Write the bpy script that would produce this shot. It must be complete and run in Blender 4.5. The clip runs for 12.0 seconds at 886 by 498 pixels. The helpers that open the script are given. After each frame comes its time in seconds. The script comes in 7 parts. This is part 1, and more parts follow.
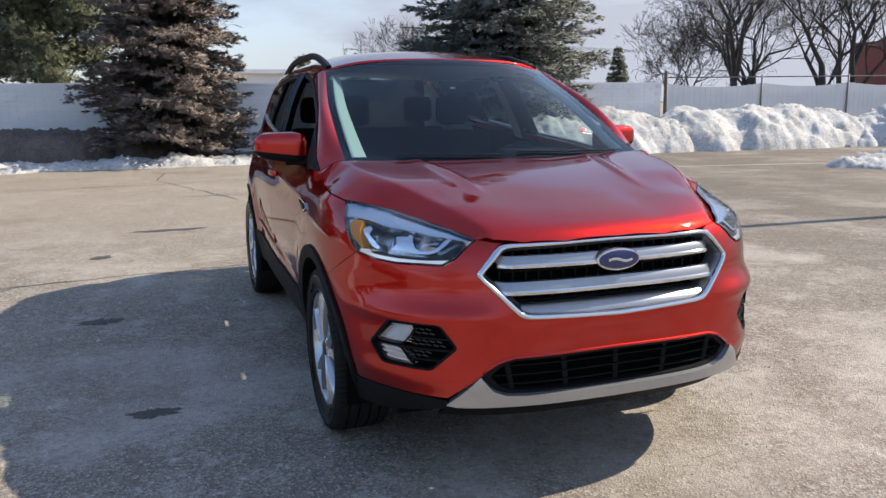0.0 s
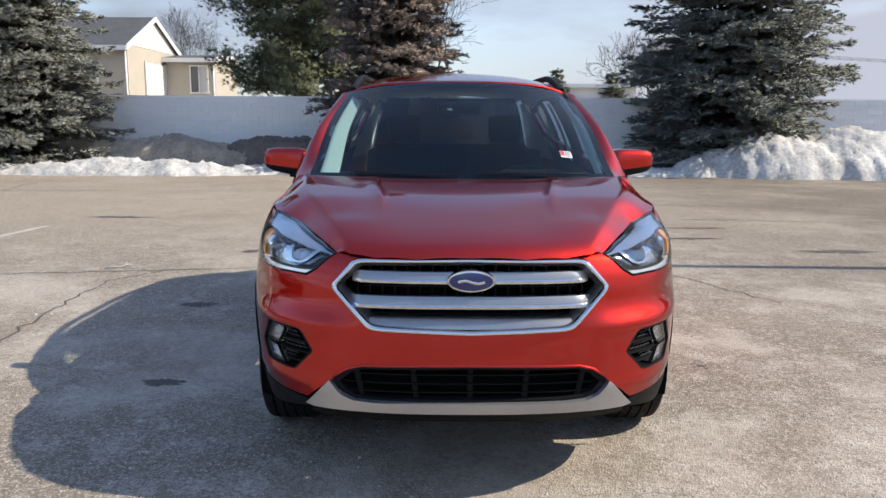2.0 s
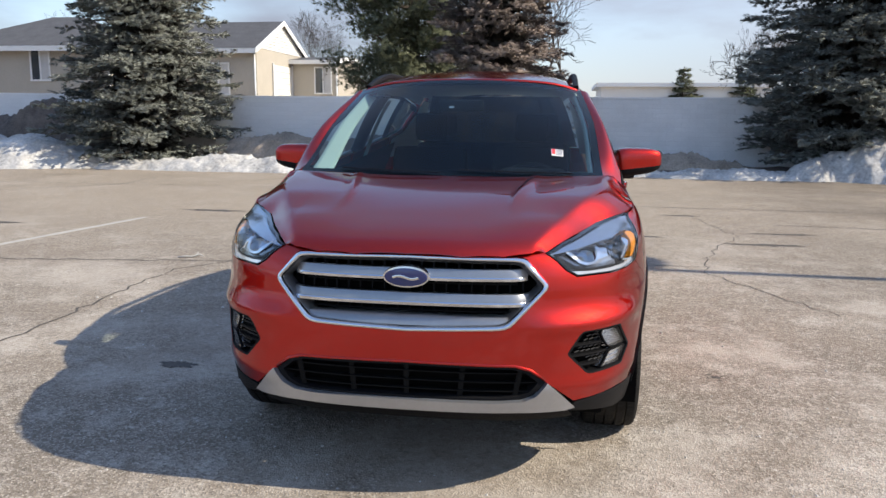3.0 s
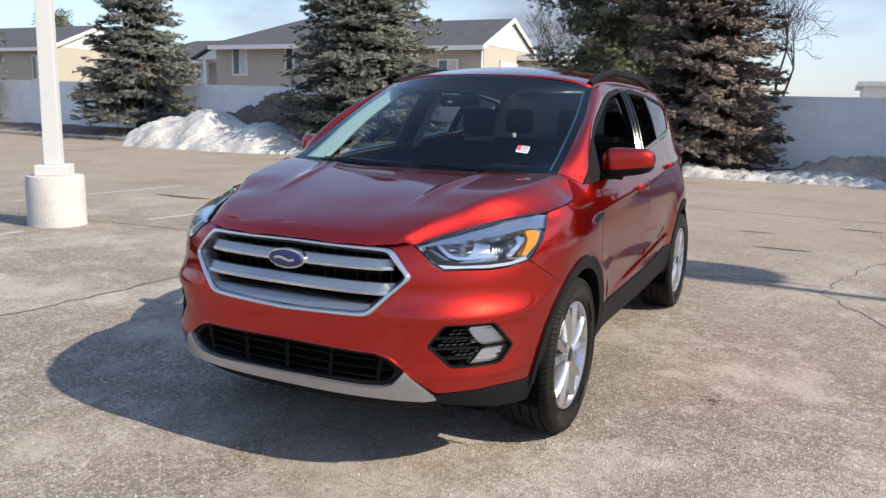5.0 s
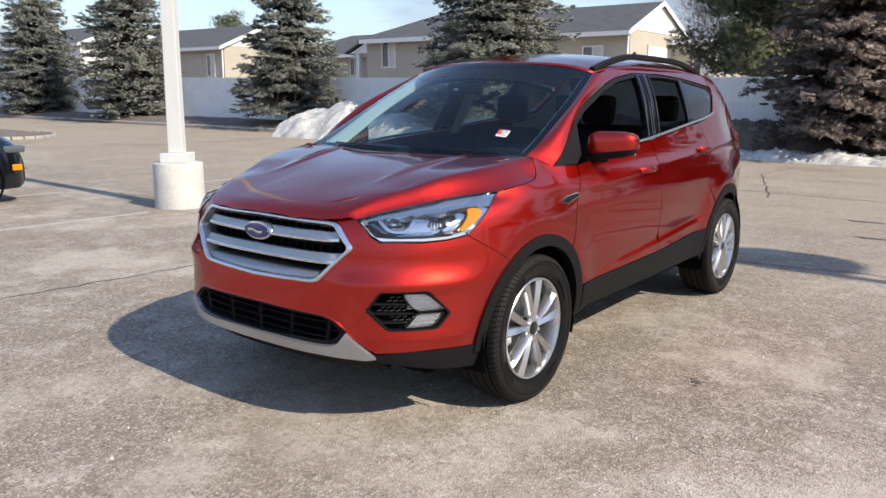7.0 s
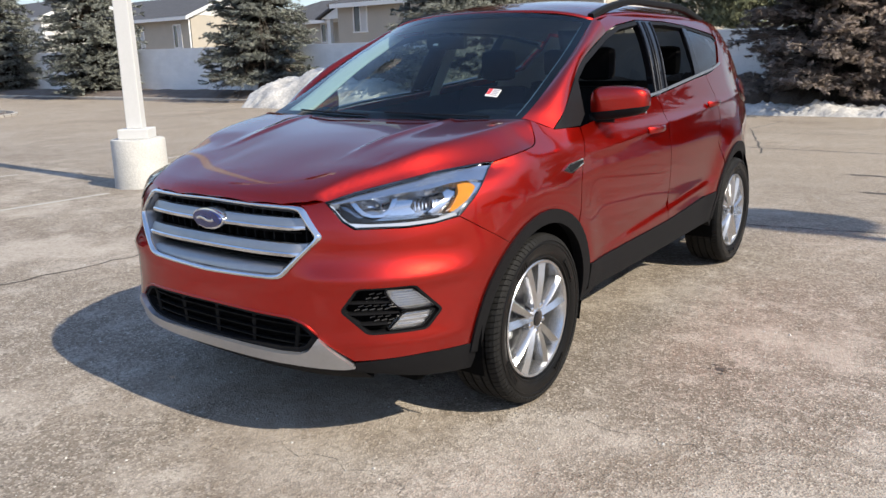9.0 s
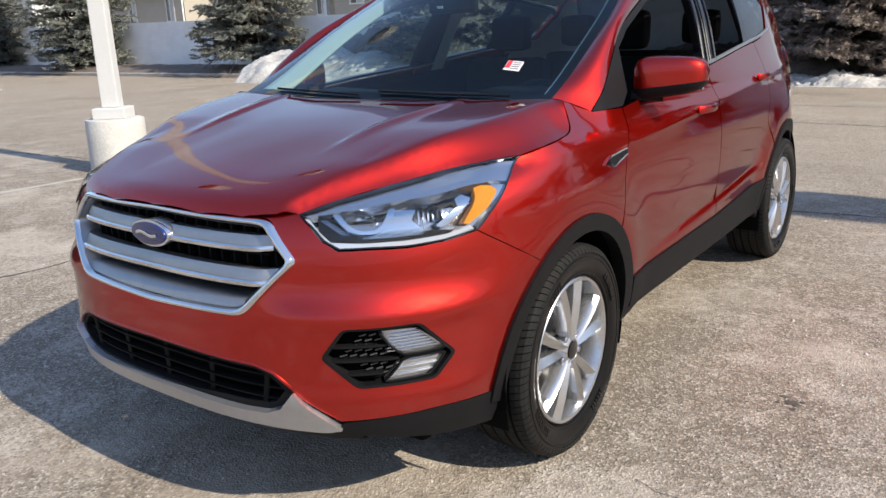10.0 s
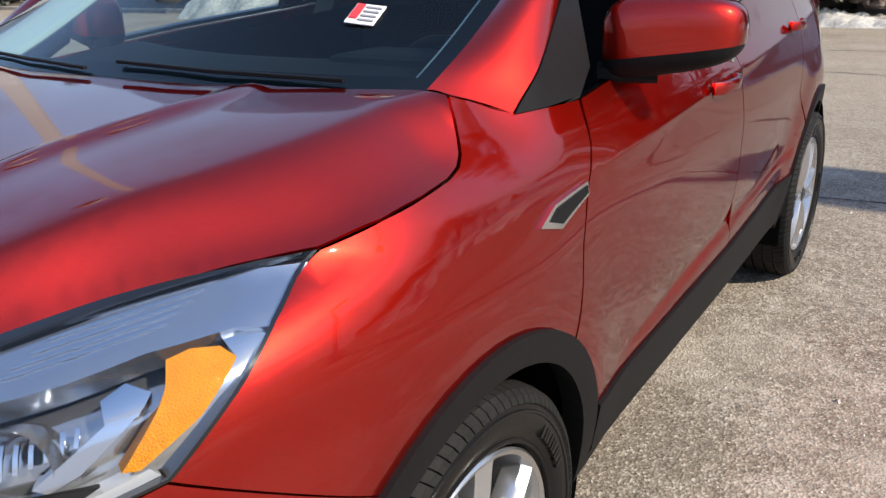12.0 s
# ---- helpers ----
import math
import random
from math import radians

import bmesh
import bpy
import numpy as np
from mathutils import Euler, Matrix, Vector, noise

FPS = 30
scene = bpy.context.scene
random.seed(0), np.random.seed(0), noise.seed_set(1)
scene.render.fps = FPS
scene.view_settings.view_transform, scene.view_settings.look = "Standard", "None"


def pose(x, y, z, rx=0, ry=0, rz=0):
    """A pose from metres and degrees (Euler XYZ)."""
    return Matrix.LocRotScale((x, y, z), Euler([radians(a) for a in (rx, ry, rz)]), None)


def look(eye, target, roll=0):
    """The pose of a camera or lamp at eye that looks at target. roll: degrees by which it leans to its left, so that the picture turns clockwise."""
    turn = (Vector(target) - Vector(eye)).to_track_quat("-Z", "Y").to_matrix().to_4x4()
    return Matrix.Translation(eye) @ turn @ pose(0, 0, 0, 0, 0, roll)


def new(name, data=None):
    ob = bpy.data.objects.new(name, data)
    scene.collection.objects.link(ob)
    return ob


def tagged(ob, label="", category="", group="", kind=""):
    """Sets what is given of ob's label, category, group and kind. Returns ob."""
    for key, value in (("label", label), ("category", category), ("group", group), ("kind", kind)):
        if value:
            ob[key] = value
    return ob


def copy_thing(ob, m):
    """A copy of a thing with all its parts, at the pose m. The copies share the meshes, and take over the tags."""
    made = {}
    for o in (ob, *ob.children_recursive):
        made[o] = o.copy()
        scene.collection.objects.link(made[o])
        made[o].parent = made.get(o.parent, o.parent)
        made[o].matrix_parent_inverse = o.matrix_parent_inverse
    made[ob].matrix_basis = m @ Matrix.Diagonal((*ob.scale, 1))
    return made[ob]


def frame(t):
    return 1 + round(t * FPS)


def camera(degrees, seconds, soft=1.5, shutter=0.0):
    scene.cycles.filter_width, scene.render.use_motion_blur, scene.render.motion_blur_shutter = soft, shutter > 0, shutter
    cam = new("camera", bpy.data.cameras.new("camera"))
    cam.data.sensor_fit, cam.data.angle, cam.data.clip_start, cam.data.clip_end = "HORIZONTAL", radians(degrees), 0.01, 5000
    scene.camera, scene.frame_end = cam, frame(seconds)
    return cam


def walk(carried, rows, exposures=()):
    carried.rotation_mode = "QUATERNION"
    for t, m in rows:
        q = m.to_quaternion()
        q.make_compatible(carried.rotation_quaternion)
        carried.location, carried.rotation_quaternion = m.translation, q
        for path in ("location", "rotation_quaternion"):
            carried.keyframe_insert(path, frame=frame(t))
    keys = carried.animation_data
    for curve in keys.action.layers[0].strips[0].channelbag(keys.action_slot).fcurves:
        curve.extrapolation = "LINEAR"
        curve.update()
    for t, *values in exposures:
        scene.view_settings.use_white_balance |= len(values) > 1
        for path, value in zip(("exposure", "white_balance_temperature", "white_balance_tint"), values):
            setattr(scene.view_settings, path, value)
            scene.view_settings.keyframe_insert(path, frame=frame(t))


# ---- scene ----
cam = camera(59.2, 12.0)
PATH = [
    (0, (-1.502, -3.252, 1.406), (-0.838, -1.401, 1.036), -0.6),
    (0.5, (-1.176, -3.458, 1.414), (-0.66, -1.559, 1.055), -0.5),
    (1, (-0.845, -3.518, 1.407), (-0.485, -1.581, 1.059), -0.1),
    (1.5, (-0.501, -3.556, 1.425), (-0.309, -1.595, 1.085), 0.2),
    (2, (-0.134, -3.671, 1.443), (-0.112, -1.699, 1.107), 0.3),
    (2.5, (0.185, -3.602, 1.437), (0.043, -1.635, 1.103), 0.5),
    (3, (0.548, -3.638, 1.432), (0.253, -1.688, 1.095), 0.4),
    (3.2, (0.718, -3.683, 1.451), (0.361, -1.744, 1.112), 0.5),
    (4.8, (1.745, -3.384, 1.459), (0.931, -1.592, 1.103), 1.3),
    (5, (1.86, -3.314, 1.442), (0.992, -1.548, 1.087), 1.5),
    (5.5, (2.126, -3.136, 1.464), (1.128, -1.441, 1.103), 2.5),
    (6, (2.435, -2.994, 1.455), (1.329, -1.369, 1.086), 2.1),
    (6.5, (2.58, -3.008, 1.438), (1.415, -1.427, 1.059), 1.2),
    (7, (2.741, -3.1, 1.448), (1.539, -1.55, 1.060), 0.4),
    (7.2, (2.767, -3.078, 1.450), (1.557, -1.535, 1.056), 0.1),
    (8.8, (2.459, -2.759, 1.434), (1.297, -1.2, 0.967), -1.6),
    (9, (2.396, -2.69, 1.408), (1.243, -1.126, 0.934), -1.5),
    (9.5, (2.197, -2.41, 1.403), (1.053, -0.849, 0.898), -1.9),
    (10, (1.971, -2.165, 1.384), (0.827, -0.615, 0.845), -2.0),
    (10.5, (1.79, -1.869, 1.357), (0.648, -0.333, 0.778), -2.2),
    (11, (1.665, -1.499, 1.362), (0.541, 0.033, 0.738), -2.2),
    (11.5, (1.499, -1.189, 1.359), (0.414, 0.35, 0.686), -1.5),
    (12, (1.438, -0.858, 1.339), (0.373, 0.688, 0.650), -1.7),
]
walk(cam, [(t, look(eye, target, roll)) for t, eye, target, roll in PATH])

# ---- sky, sun, exposure ----
SUN_UP, SUN_TURN = 39.0, 2.5
world = bpy.data.worlds.new("world")
scene.world = world
world.use_nodes = True
wn, wl = world.node_tree.nodes, world.node_tree.links
sky = wn.new("ShaderNodeTexSky")
sky.sky_type, sky.sun_disc = "NISHITA", False
sky.sun_elevation, sky.sun_rotation = radians(SUN_UP), radians(90 + SUN_TURN)
sky.air_density, sky.dust_density, sky.ozone_density = 1.0, 0.05, 2.0
wn["Background"].inputs[1].default_value = 0.15
# thin high haze over the blue
wtc, wmap, wno, wmr, wmx = wn.new("ShaderNodeTexCoord"), wn.new("ShaderNodeMapping"), wn.new("ShaderNodeTexNoise"), wn.new("ShaderNodeMapRange"), wn.new("ShaderNodeMix")
wmap.inputs["Scale"].default_value = (1.0, 1.0, 3.5)
wno.inputs["Scale"].default_value, wno.inputs["Detail"].default_value = 2.2, 7
wmr.inputs["From Min"].default_value, wmr.inputs["From Max"].default_value, wmr.inputs["To Max"].default_value = 0.45, 0.72, 0.55
wmr.inputs["To Min"].default_value = 0.03
wmx.data_type = "RGBA"
wl.new(wtc.outputs["Generated"], wmap.inputs["Vector"])
wl.new(wmap.outputs[0], wno.inputs["Vector"])
wl.new(wno.outputs["Fac"], wmr.inputs["Value"])
wsep, wlow, wadd = wn.new("ShaderNodeSeparateXYZ"), wn.new("ShaderNodeMapRange"), wn.new("ShaderNodeMath")
wlow.inputs["From Max"].default_value, wlow.inputs["To Min"].default_value, wlow.inputs["To Max"].default_value = 0.40, 0.80, 0.0
wadd.use_clamp = True
wl.new(wtc.outputs["Generated"], wsep.inputs[0])
wl.new(wsep.outputs["Z"], wlow.inputs["Value"])
wl.new(wlow.outputs[0], wadd.inputs[0])
wl.new(wmr.outputs[0], wadd.inputs[1])
wside, wtint = wn.new("ShaderNodeMapRange"), wn.new("ShaderNodeMix")
wside.inputs["From Min"].default_value, wside.inputs["From Max"].default_value = -0.7, 0.6
wtint.data_type = "RGBA"
wtint.inputs["A"].default_value, wtint.inputs["B"].default_value = (1.13, 1.26, 1.62, 1), (2.25, 2.36, 2.78, 1)
wl.new(wsep.outputs["X"], wside.inputs["Value"])
wl.new(wside.outputs[0], wtint.inputs["Factor"])
wl.new(wtint.outputs["Result"], wmx.inputs["B"])
wnear, wsum = wn.new("ShaderNodeMapRange"), wn.new("ShaderNodeMath")
wnear.inputs["From Min"].default_value, wnear.inputs["From Max"].default_value, wnear.inputs["To Max"].default_value = -0.05, 0.8, 0.5
wsum.use_clamp = True
wl.new(wsep.outputs["X"], wnear.inputs["Value"])
wl.new(wadd.outputs[0], wsum.inputs[0])
wl.new(wnear.outputs[0], wsum.inputs[1])
wl.new(wsum.outputs[0], wmx.inputs["Factor"])
wclear = wn.new("ShaderNodeMix")
wclear.data_type, wclear.blend_type = "RGBA", "MULTIPLY"
wclear.inputs["Factor"].default_value = 1.0
wclear.inputs["B"].default_value = (1.20, 1.18, 1.19, 1)
wl.new(sky.outputs[0], wclear.inputs["A"])
wl.new(wclear.outputs["Result"], wmx.inputs["A"])
wl.new(wmx.outputs["Result"], wn["Background"].inputs[0])
sun = new("sun", bpy.data.lights.new("sun", "SUN"))
sun.data.energy, sun.data.angle, sun.data.color = 3.75, radians(0.53), (1.0, 0.905, 0.755)
sun.matrix_world = look((30 * math.cos(radians(SUN_UP)) * math.cos(radians(SUN_TURN)), -30 * math.cos(radians(SUN_UP)) * math.sin(radians(SUN_TURN)), 30 * math.sin(radians(SUN_UP))), (0, 0, 0))
scene.view_settings.exposure = 0.83


# ---- materials ----
def mat(name, colour, rough=0.6, metal=0.0, coat=0.0, var=0.0, scale=8.0, bump=0.0, fine=60.0, rnd=0.0, isl=0.0, spec=0.5, colour2=None, sheen=0.0):
    """A principled material with mottling at two scales, bump, and a shift from piece to piece."""
    m = bpy.data.materials.new(name)
    m.use_nodes = True
    nt = m.node_tree
    n, l = nt.nodes, nt.links
    p = n["Principled BSDF"]
    p.inputs["Roughness"].default_value = rough
    p.inputs["Metallic"].default_value = metal
    p.inputs["Coat Weight"].default_value = coat
    p.inputs["Coat Roughness"].default_value = 0.03
    p.inputs["Specular IOR Level"].default_value = spec
    p.inputs["Base Color"].default_value = (*colour, 1)
    if var or bump or rnd or isl:
        tc = n.new("ShaderNodeTexCoord")
        big, small = n.new("ShaderNodeTexNoise"), n.new("ShaderNodeTexNoise")
        big.inputs["Scale"].default_value, big.inputs["Detail"].default_value = scale, 6
        small.inputs["Scale"].default_value, small.inputs["Detail"].default_value = fine, 4
        l.new(tc.outputs["Object"], big.inputs["Vector"])
        l.new(tc.outputs["Object"], small.inputs["Vector"])
        add = n.new("ShaderNodeMath")
        add.operation = "ADD"
        l.new(big.outputs["Fac"], add.inputs[0])
        l.new(small.outputs["Fac"], add.inputs[1])
        last = add.outputs[0]
        if rnd or isl:
            src = n.new("ShaderNodeObjectInfo").outputs["Random"] if rnd else n.new("ShaderNodeNewGeometry").outputs["Random Per Island"]
            ma = n.new("ShaderNodeMath")
            ma.operation = "MULTIPLY_ADD"
            ma.inputs[1].default_value = (rnd or isl) * 2
            l.new(src, ma.inputs[0])
            l.new(last, ma.inputs[2])
            last = ma.outputs[0]
        top = 2.0 + 2 * (rnd or isl)
        mr = n.new("ShaderNodeMapRange")
        mr.inputs["From Min"].default_value, mr.inputs["From Max"].default_value = 0.55, top - 0.55
        l.new(last, mr.inputs["Value"])
        mix = n.new("ShaderNodeMix")
        mix.data_type = "RGBA"
        lo = [c * (1 - var) for c in colour]
        hi = colour2 or [min(1, c * (1 + var)) for c in colour]
        mix.inputs["A"].default_value, mix.inputs["B"].default_value = (*lo, 1), (*hi, 1)
        l.new(mr.outputs[0], mix.inputs["Factor"])
        l.new(mix.outputs["Result"], p.inputs["Base Color"])
        if bump:
            b = n.new("ShaderNodeBump")
            b.inputs["Strength"].default_value, b.inputs["Distance"].default_value = bump, 0.01
            l.new(add.outputs[0], b.inputs["Height"])
            l.new(b.outputs[0], p.inputs["Normal"])
    return m


def glass_mat(name, tint, gloss_rough=0.0, ior=1.5):
    """A thin pane: tinted see-through with a clear reflection on it."""
    m = bpy.data.materials.new(name)
    m.use_nodes = True
    n, l = m.node_tree.nodes, m.node_tree.links
    n.remove(n["Principled BSDF"])
    tr, gl, fr, mx = n.new("ShaderNodeBsdfTransparent"), n.new("ShaderNodeBsdfGlossy"), n.new("ShaderNodeLayerWeight"), n.new("ShaderNodeMixShader")
    pw, ma = n.new("ShaderNodeMath"), n.new("ShaderNodeMath")
    tr.inputs[0].default_value = (*tint, 1)
    gl.inputs["Roughness"].default_value = gloss_rough
    fr.inputs["Blend"].default_value = 0.5
    pw.operation, pw.inputs[1].default_value = "POWER", 5.0
    f0 = ((ior - 1) / (ior + 1)) ** 2 * 1.1
    ma.operation, ma.inputs[1].default_value, ma.inputs[2].default_value = "MULTIPLY_ADD", 1 - f0, f0
    l.new(fr.outputs["Facing"], pw.inputs[0])
    l.new(pw.outputs[0], ma.inputs[0])
    l.new(ma.outputs[0], mx.inputs[0])
    l.new(tr.outputs[0], mx.inputs[1])
    l.new(gl.outputs[0], mx.inputs[2])
    l.new(mx.outputs[0], n["Material Output"].inputs[0])
    return m


def paint_mat(name, colour, flake, tint=(1, 1, 1, 1), edge=(1, 1, 1, 1)):
    """Metallic car paint under a clear coat, with fine flakes."""
    m = mat(name, colour, 0.43, 1.0, 1.0)
    n, l = m.node_tree.nodes, m.node_tree.links
    p = n["Principled BSDF"]
    p.inputs["Coat IOR"].default_value = 1.5
    p.inputs["Coat Roughness"].default_value = 0.03
    p.inputs["Coat Tint"].default_value = tint
    p.inputs["Specular Tint"].default_value = edge
    tc, no, mr, mix = n.new("ShaderNodeTexCoord"), n.new("ShaderNodeTexNoise"), n.new("ShaderNodeMapRange"), n.new("ShaderNodeMix")
    no.inputs["Scale"].default_value, no.inputs["Detail"].default_value = 1800, 2
    l.new(tc.outputs["Object"], no.inputs["Vector"])
    mr.inputs["From Min"].default_value, mr.inputs["From Max"].default_value = 0.35, 0.7
    l.new(no.outputs["Fac"], mr.inputs["Value"])
    mix.data_type = "RGBA"
    mix.inputs["A"].default_value, mix.inputs["B"].default_value = (*colour, 1), (*flake, 1)
    l.new(mr.outputs[0], mix.inputs["Factor"])
    l.new(mix.outputs["Result"], p.inputs["Base Color"])
    # flakes lie flat: the gloss tightens at a glancing view
    lw, gl = n.new("ShaderNodeLayerWeight"), n.new("ShaderNodeMapRange")
    lw.inputs["Blend"].default_value = 0.5
    for k, v in zip(("From Min", "From Max", "To Min", "To Max"), (0.55, 0.90, 0.40, 0.30)):
        gl.inputs[k].default_value = v
    l.new(lw.outputs["Facing"], gl.inputs["Value"])
    l.new(gl.outputs[0], p.inputs["Roughness"])
    return m


def asphalt_mat():
    """Old, salt-bleached parking lot: aggregate, stains, dark tar patches."""
    m = bpy.data.materials.new("asphalt")
    m.use_nodes = True
    n, l = m.node_tree.nodes, m.node_tree.links
    p = n["Principled BSDF"]
    p.inputs["Roughness"].default_value = 0.85
    p.inputs["Specular IOR Level"].default_value = 0.3
    tc = n.new("ShaderNodeTexCoord")

    def noise_node(scale, detail, rough=0.55):
        t = n.new("ShaderNodeTexNoise")
        t.inputs["Scale"].default_value, t.inputs["Detail"].default_value, t.inputs["Roughness"].default_value = scale, detail, rough
        l.new(tc.outputs["Object"], t.inputs["Vector"])
        return t

    def ranged(src, a, b, c=0.0, d=1.0):
        r = n.new("ShaderNodeMapRange")
        for k, v in zip(("From Min", "From Max", "To Min", "To Max"), (a, b, c, d)):
            r.inputs[k].default_value = v
        l.new(src, r.inputs["Value"])
        return r.outputs[0]

    def mixed(fac, a, b):
        x = n.new("ShaderNodeMix")
        x.data_type = "RGBA"
        for k, v in (("A", a), ("B", b)):
            if isinstance(v, tuple):
                x.inputs[k].default_value = (*v, 1)
            else:
                l.new(v, x.inputs[k])
        l.new(fac, x.inputs["Factor"])
        return x.outputs["Result"]

    broad = noise_node(0.35, 5)
    col = mixed(ranged(broad.outputs["Fac"], 0.35, 0.65), (0.212, 0.175, 0.136), (0.295, 0.245, 0.189))
    patchy = noise_node(0.9, 9, 0.68)
    col = mixed(ranged(patchy.outputs["Fac"], 0.40, 0.66, 0.5, 0), col, (0.156, 0.128, 0.101))
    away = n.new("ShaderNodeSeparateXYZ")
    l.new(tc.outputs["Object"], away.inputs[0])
    # lighter and tanner from y 2.5 to 8
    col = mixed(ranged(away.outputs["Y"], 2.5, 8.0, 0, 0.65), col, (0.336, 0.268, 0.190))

    def worn(fac):
        """Salt lies thick where cars stand and thins out across the lot."""
        w = n.new("ShaderNodeMath")
        w.operation = "MULTIPLY"
        l.new(fac, w.inputs[0])
        l.new(ranged(away.outputs["Y"], 2.0, 7.0, 1.0, 0.25), w.inputs[1])
        return w.outputs[0]
    mott = noise_node(3.1, 11, 0.72)
    col = mixed(worn(ranged(mott.outputs["Fac"], 0.51, 0.65, 0, 0.78)), col, (0.455, 0.405, 0.345))
    salt = noise_node(0.75, 12, 0.74)
    col = mixed(worn(ranged(salt.outputs["Fac"], 0.53, 0.66, 0, 0.6)), col, (0.466, 0.415, 0.354))
    veins = noise_node(1.7, 3, 0.5)
    vein = n.new("ShaderNodeMath")
    vein.operation = "PINGPONG"
    vein.inputs[1].default_value = 0.11
    l.new(veins.outputs["Fac"], vein.inputs[0])
    speck = noise_node(14, 8, 0.7)
    both_f = n.new("ShaderNodeMath")
    both_f.operation = "MULTIPLY"
    l.new(ranged(vein.outputs[0], 0.098, 0.11, 0, 0.85), both_f.inputs[0])
    l.new(ranged(speck.outputs["Fac"], 0.46, 0.6), both_f.inputs[1])
    col = mixed(worn(both_f.outputs[0]), col, (0.558, 0.500, 0.437))
    dark = noise_node(1.3, 7, 0.6)
    col = mixed(ranged(dark.outputs["Fac"], 0.60, 0.72, 0, 0.5), col, (0.135, 0.112, 0.090))
    vor = n.new("ShaderNodeTexVoronoi")
    vor.inputs["Scale"].default_value = 120
    l.new(tc.outputs["Object"], vor.inputs["Vector"])
    stone = n.new("ShaderNodeSeparateColor")
    l.new(vor.outputs["Color"], stone.inputs[0])
    col = mixed(ranged(stone.outputs[0], 0.6, 1.0, 0, 0.75), col, (0.538, 0.475, 0.398))
    col = mixed(ranged(stone.outputs[1], 0.6, 1.0, 0, 0.75), col, (0.088, 0.074, 0.058))
    melt = noise_node(0.5, 7, 0.6)
    damp = n.new("ShaderNodeMath")
    damp.operation = "MULTIPLY"
    l.new(ranged(melt.outputs["Fac"], 0.30, 0.52), damp.inputs[0])
    l.new(ranged(away.outputs["X"], 2.2, 6.0, 0.0, 0.85), damp.inputs[1])
    col = mixed(damp.outputs[0], col, (0.129, 0.102, 0.076))
    crust = noise_node(0.62, 10, 0.66)
    col = mixed(worn(ranged(crust.outputs["Fac"], 0.50, 0.60, 0, 0.6)), col, (0.476, 0.420, 0.354))
    bald = noise_node(0.48, 8, 0.62)
    col = mixed(ranged(bald.outputs["Fac"], 0.54, 0.66, 0, 0.45), col, (0.176, 0.136, 0.101))
    vor2 = n.new("ShaderNodeTexVoronoi")
    vor2.inputs["Scale"].default_value = 48
    l.new(tc.outputs["Object"], vor2.inputs["Vector"])
    peb = n.new("ShaderNodeSeparateColor")
    l.new(vor2.outputs["Color"], peb.inputs[0])
    col = mixed(ranged(peb.outputs[0], 0.75, 0.95, 0, 0.3), col, (0.486, 0.430, 0.359))
    col = mixed(ranged(peb.outputs[1], 0.75, 0.95, 0, 0.3), col, (0.103, 0.088, 0.070))
    grit = noise_node(240, 3)
    col = mixed(ranged(grit.outputs["Fac"], 0.55, 0.75, 0, 0.5), col, (0.114, 0.100, 0.088))
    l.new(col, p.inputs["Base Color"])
    b = n.new("ShaderNodeBump")
    b.inputs["Strength"].default_value, b.inputs["Distance"].default_value = 0.6, 0.006
    l.new(vor.outputs["Distance"], b.inputs["Height"])
    b2 = n.new("ShaderNodeBump")
    b2.inputs["Strength"].default_value, b2.inputs["Distance"].default_value = 0.5, 0.012
    l.new(mott.outputs["Fac"], b2.inputs["Height"])
    l.new(b.outputs[0], b2.inputs["Normal"])
    l.new(b2.outputs[0], p.inputs["Normal"])
    return m


RED = paint_mat("red_paint", (0.36, 0.012, 0.009), (0.64, 0.036, 0.016), (1.0, 0.65, 0.60, 1), (0.16, 0.012, 0.018, 1))
DARK_PAINT = paint_mat("dark_paint", (0.012, 0.015, 0.02), (0.03, 0.035, 0.045))
CHROME = mat("chrome", (0.72, 0.73, 0.75), 0.06, 1.0)
SATIN = mat("satin_silver", (0.34, 0.345, 0.355), 0.36, 0.85, var=0.06, scale=20)
SKID = mat("skid_silver", (0.46, 0.47, 0.49), 0.40, 0.85, var=0.06, scale=20)
FRIT = mat("glass_border_black", (0.004, 0.004, 0.005), 0.35, spec=0.10)
ALLOY = mat("alloy", (0.52, 0.525, 0.535), 0.26, 0.9, 0.3, var=0.05, scale=15)
PLASTIC = mat("black_plastic", (0.008, 0.008, 0.009), 0.6, spec=0.13, var=0.25, scale=30, bump=0.15, fine=400)
GLOSS_BLACK = mat("gloss_black", (0.008, 0.008, 0.009), 0.12, coat=0.5)
# near-black stand-in for the shade inside openings and gaps; also black wires
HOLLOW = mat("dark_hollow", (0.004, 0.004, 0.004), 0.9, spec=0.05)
TREAD = mat("tyre_tread", (0.015, 0.0147, 0.0143), 0.7, spec=0.14, var=0.4, scale=25, bump=0.2, fine=200)
RUBBER = mat("tyre_rubber", (0.007, 0.007, 0.0072), 0.30, spec=0.16, var=0.3, scale=12, bump=0.12, fine=180)
GLASS = glass_mat("windscreen_glass", (0.48, 0.60, 0.61), 0.0, 1.47)
RGLASS = glass_mat("rear_glass", (0.09, 0.095, 0.095))
QGLASS = glass_mat("privacy_glass", (0.20, 0.21, 0.21))
PIANO = mat("pillar_black", (0.003, 0.003, 0.004), 0.05, spec=0.16)
LENS = glass_mat("lamp_lens", (0.93, 0.94, 0.95))
REFLECTOR = mat("lamp_reflector", (0.76, 0.78, 0.81), 0.09, 1.0)
BROW = mat("lamp_brow", (0.50, 0.54, 0.61), 0.16, 0.9)
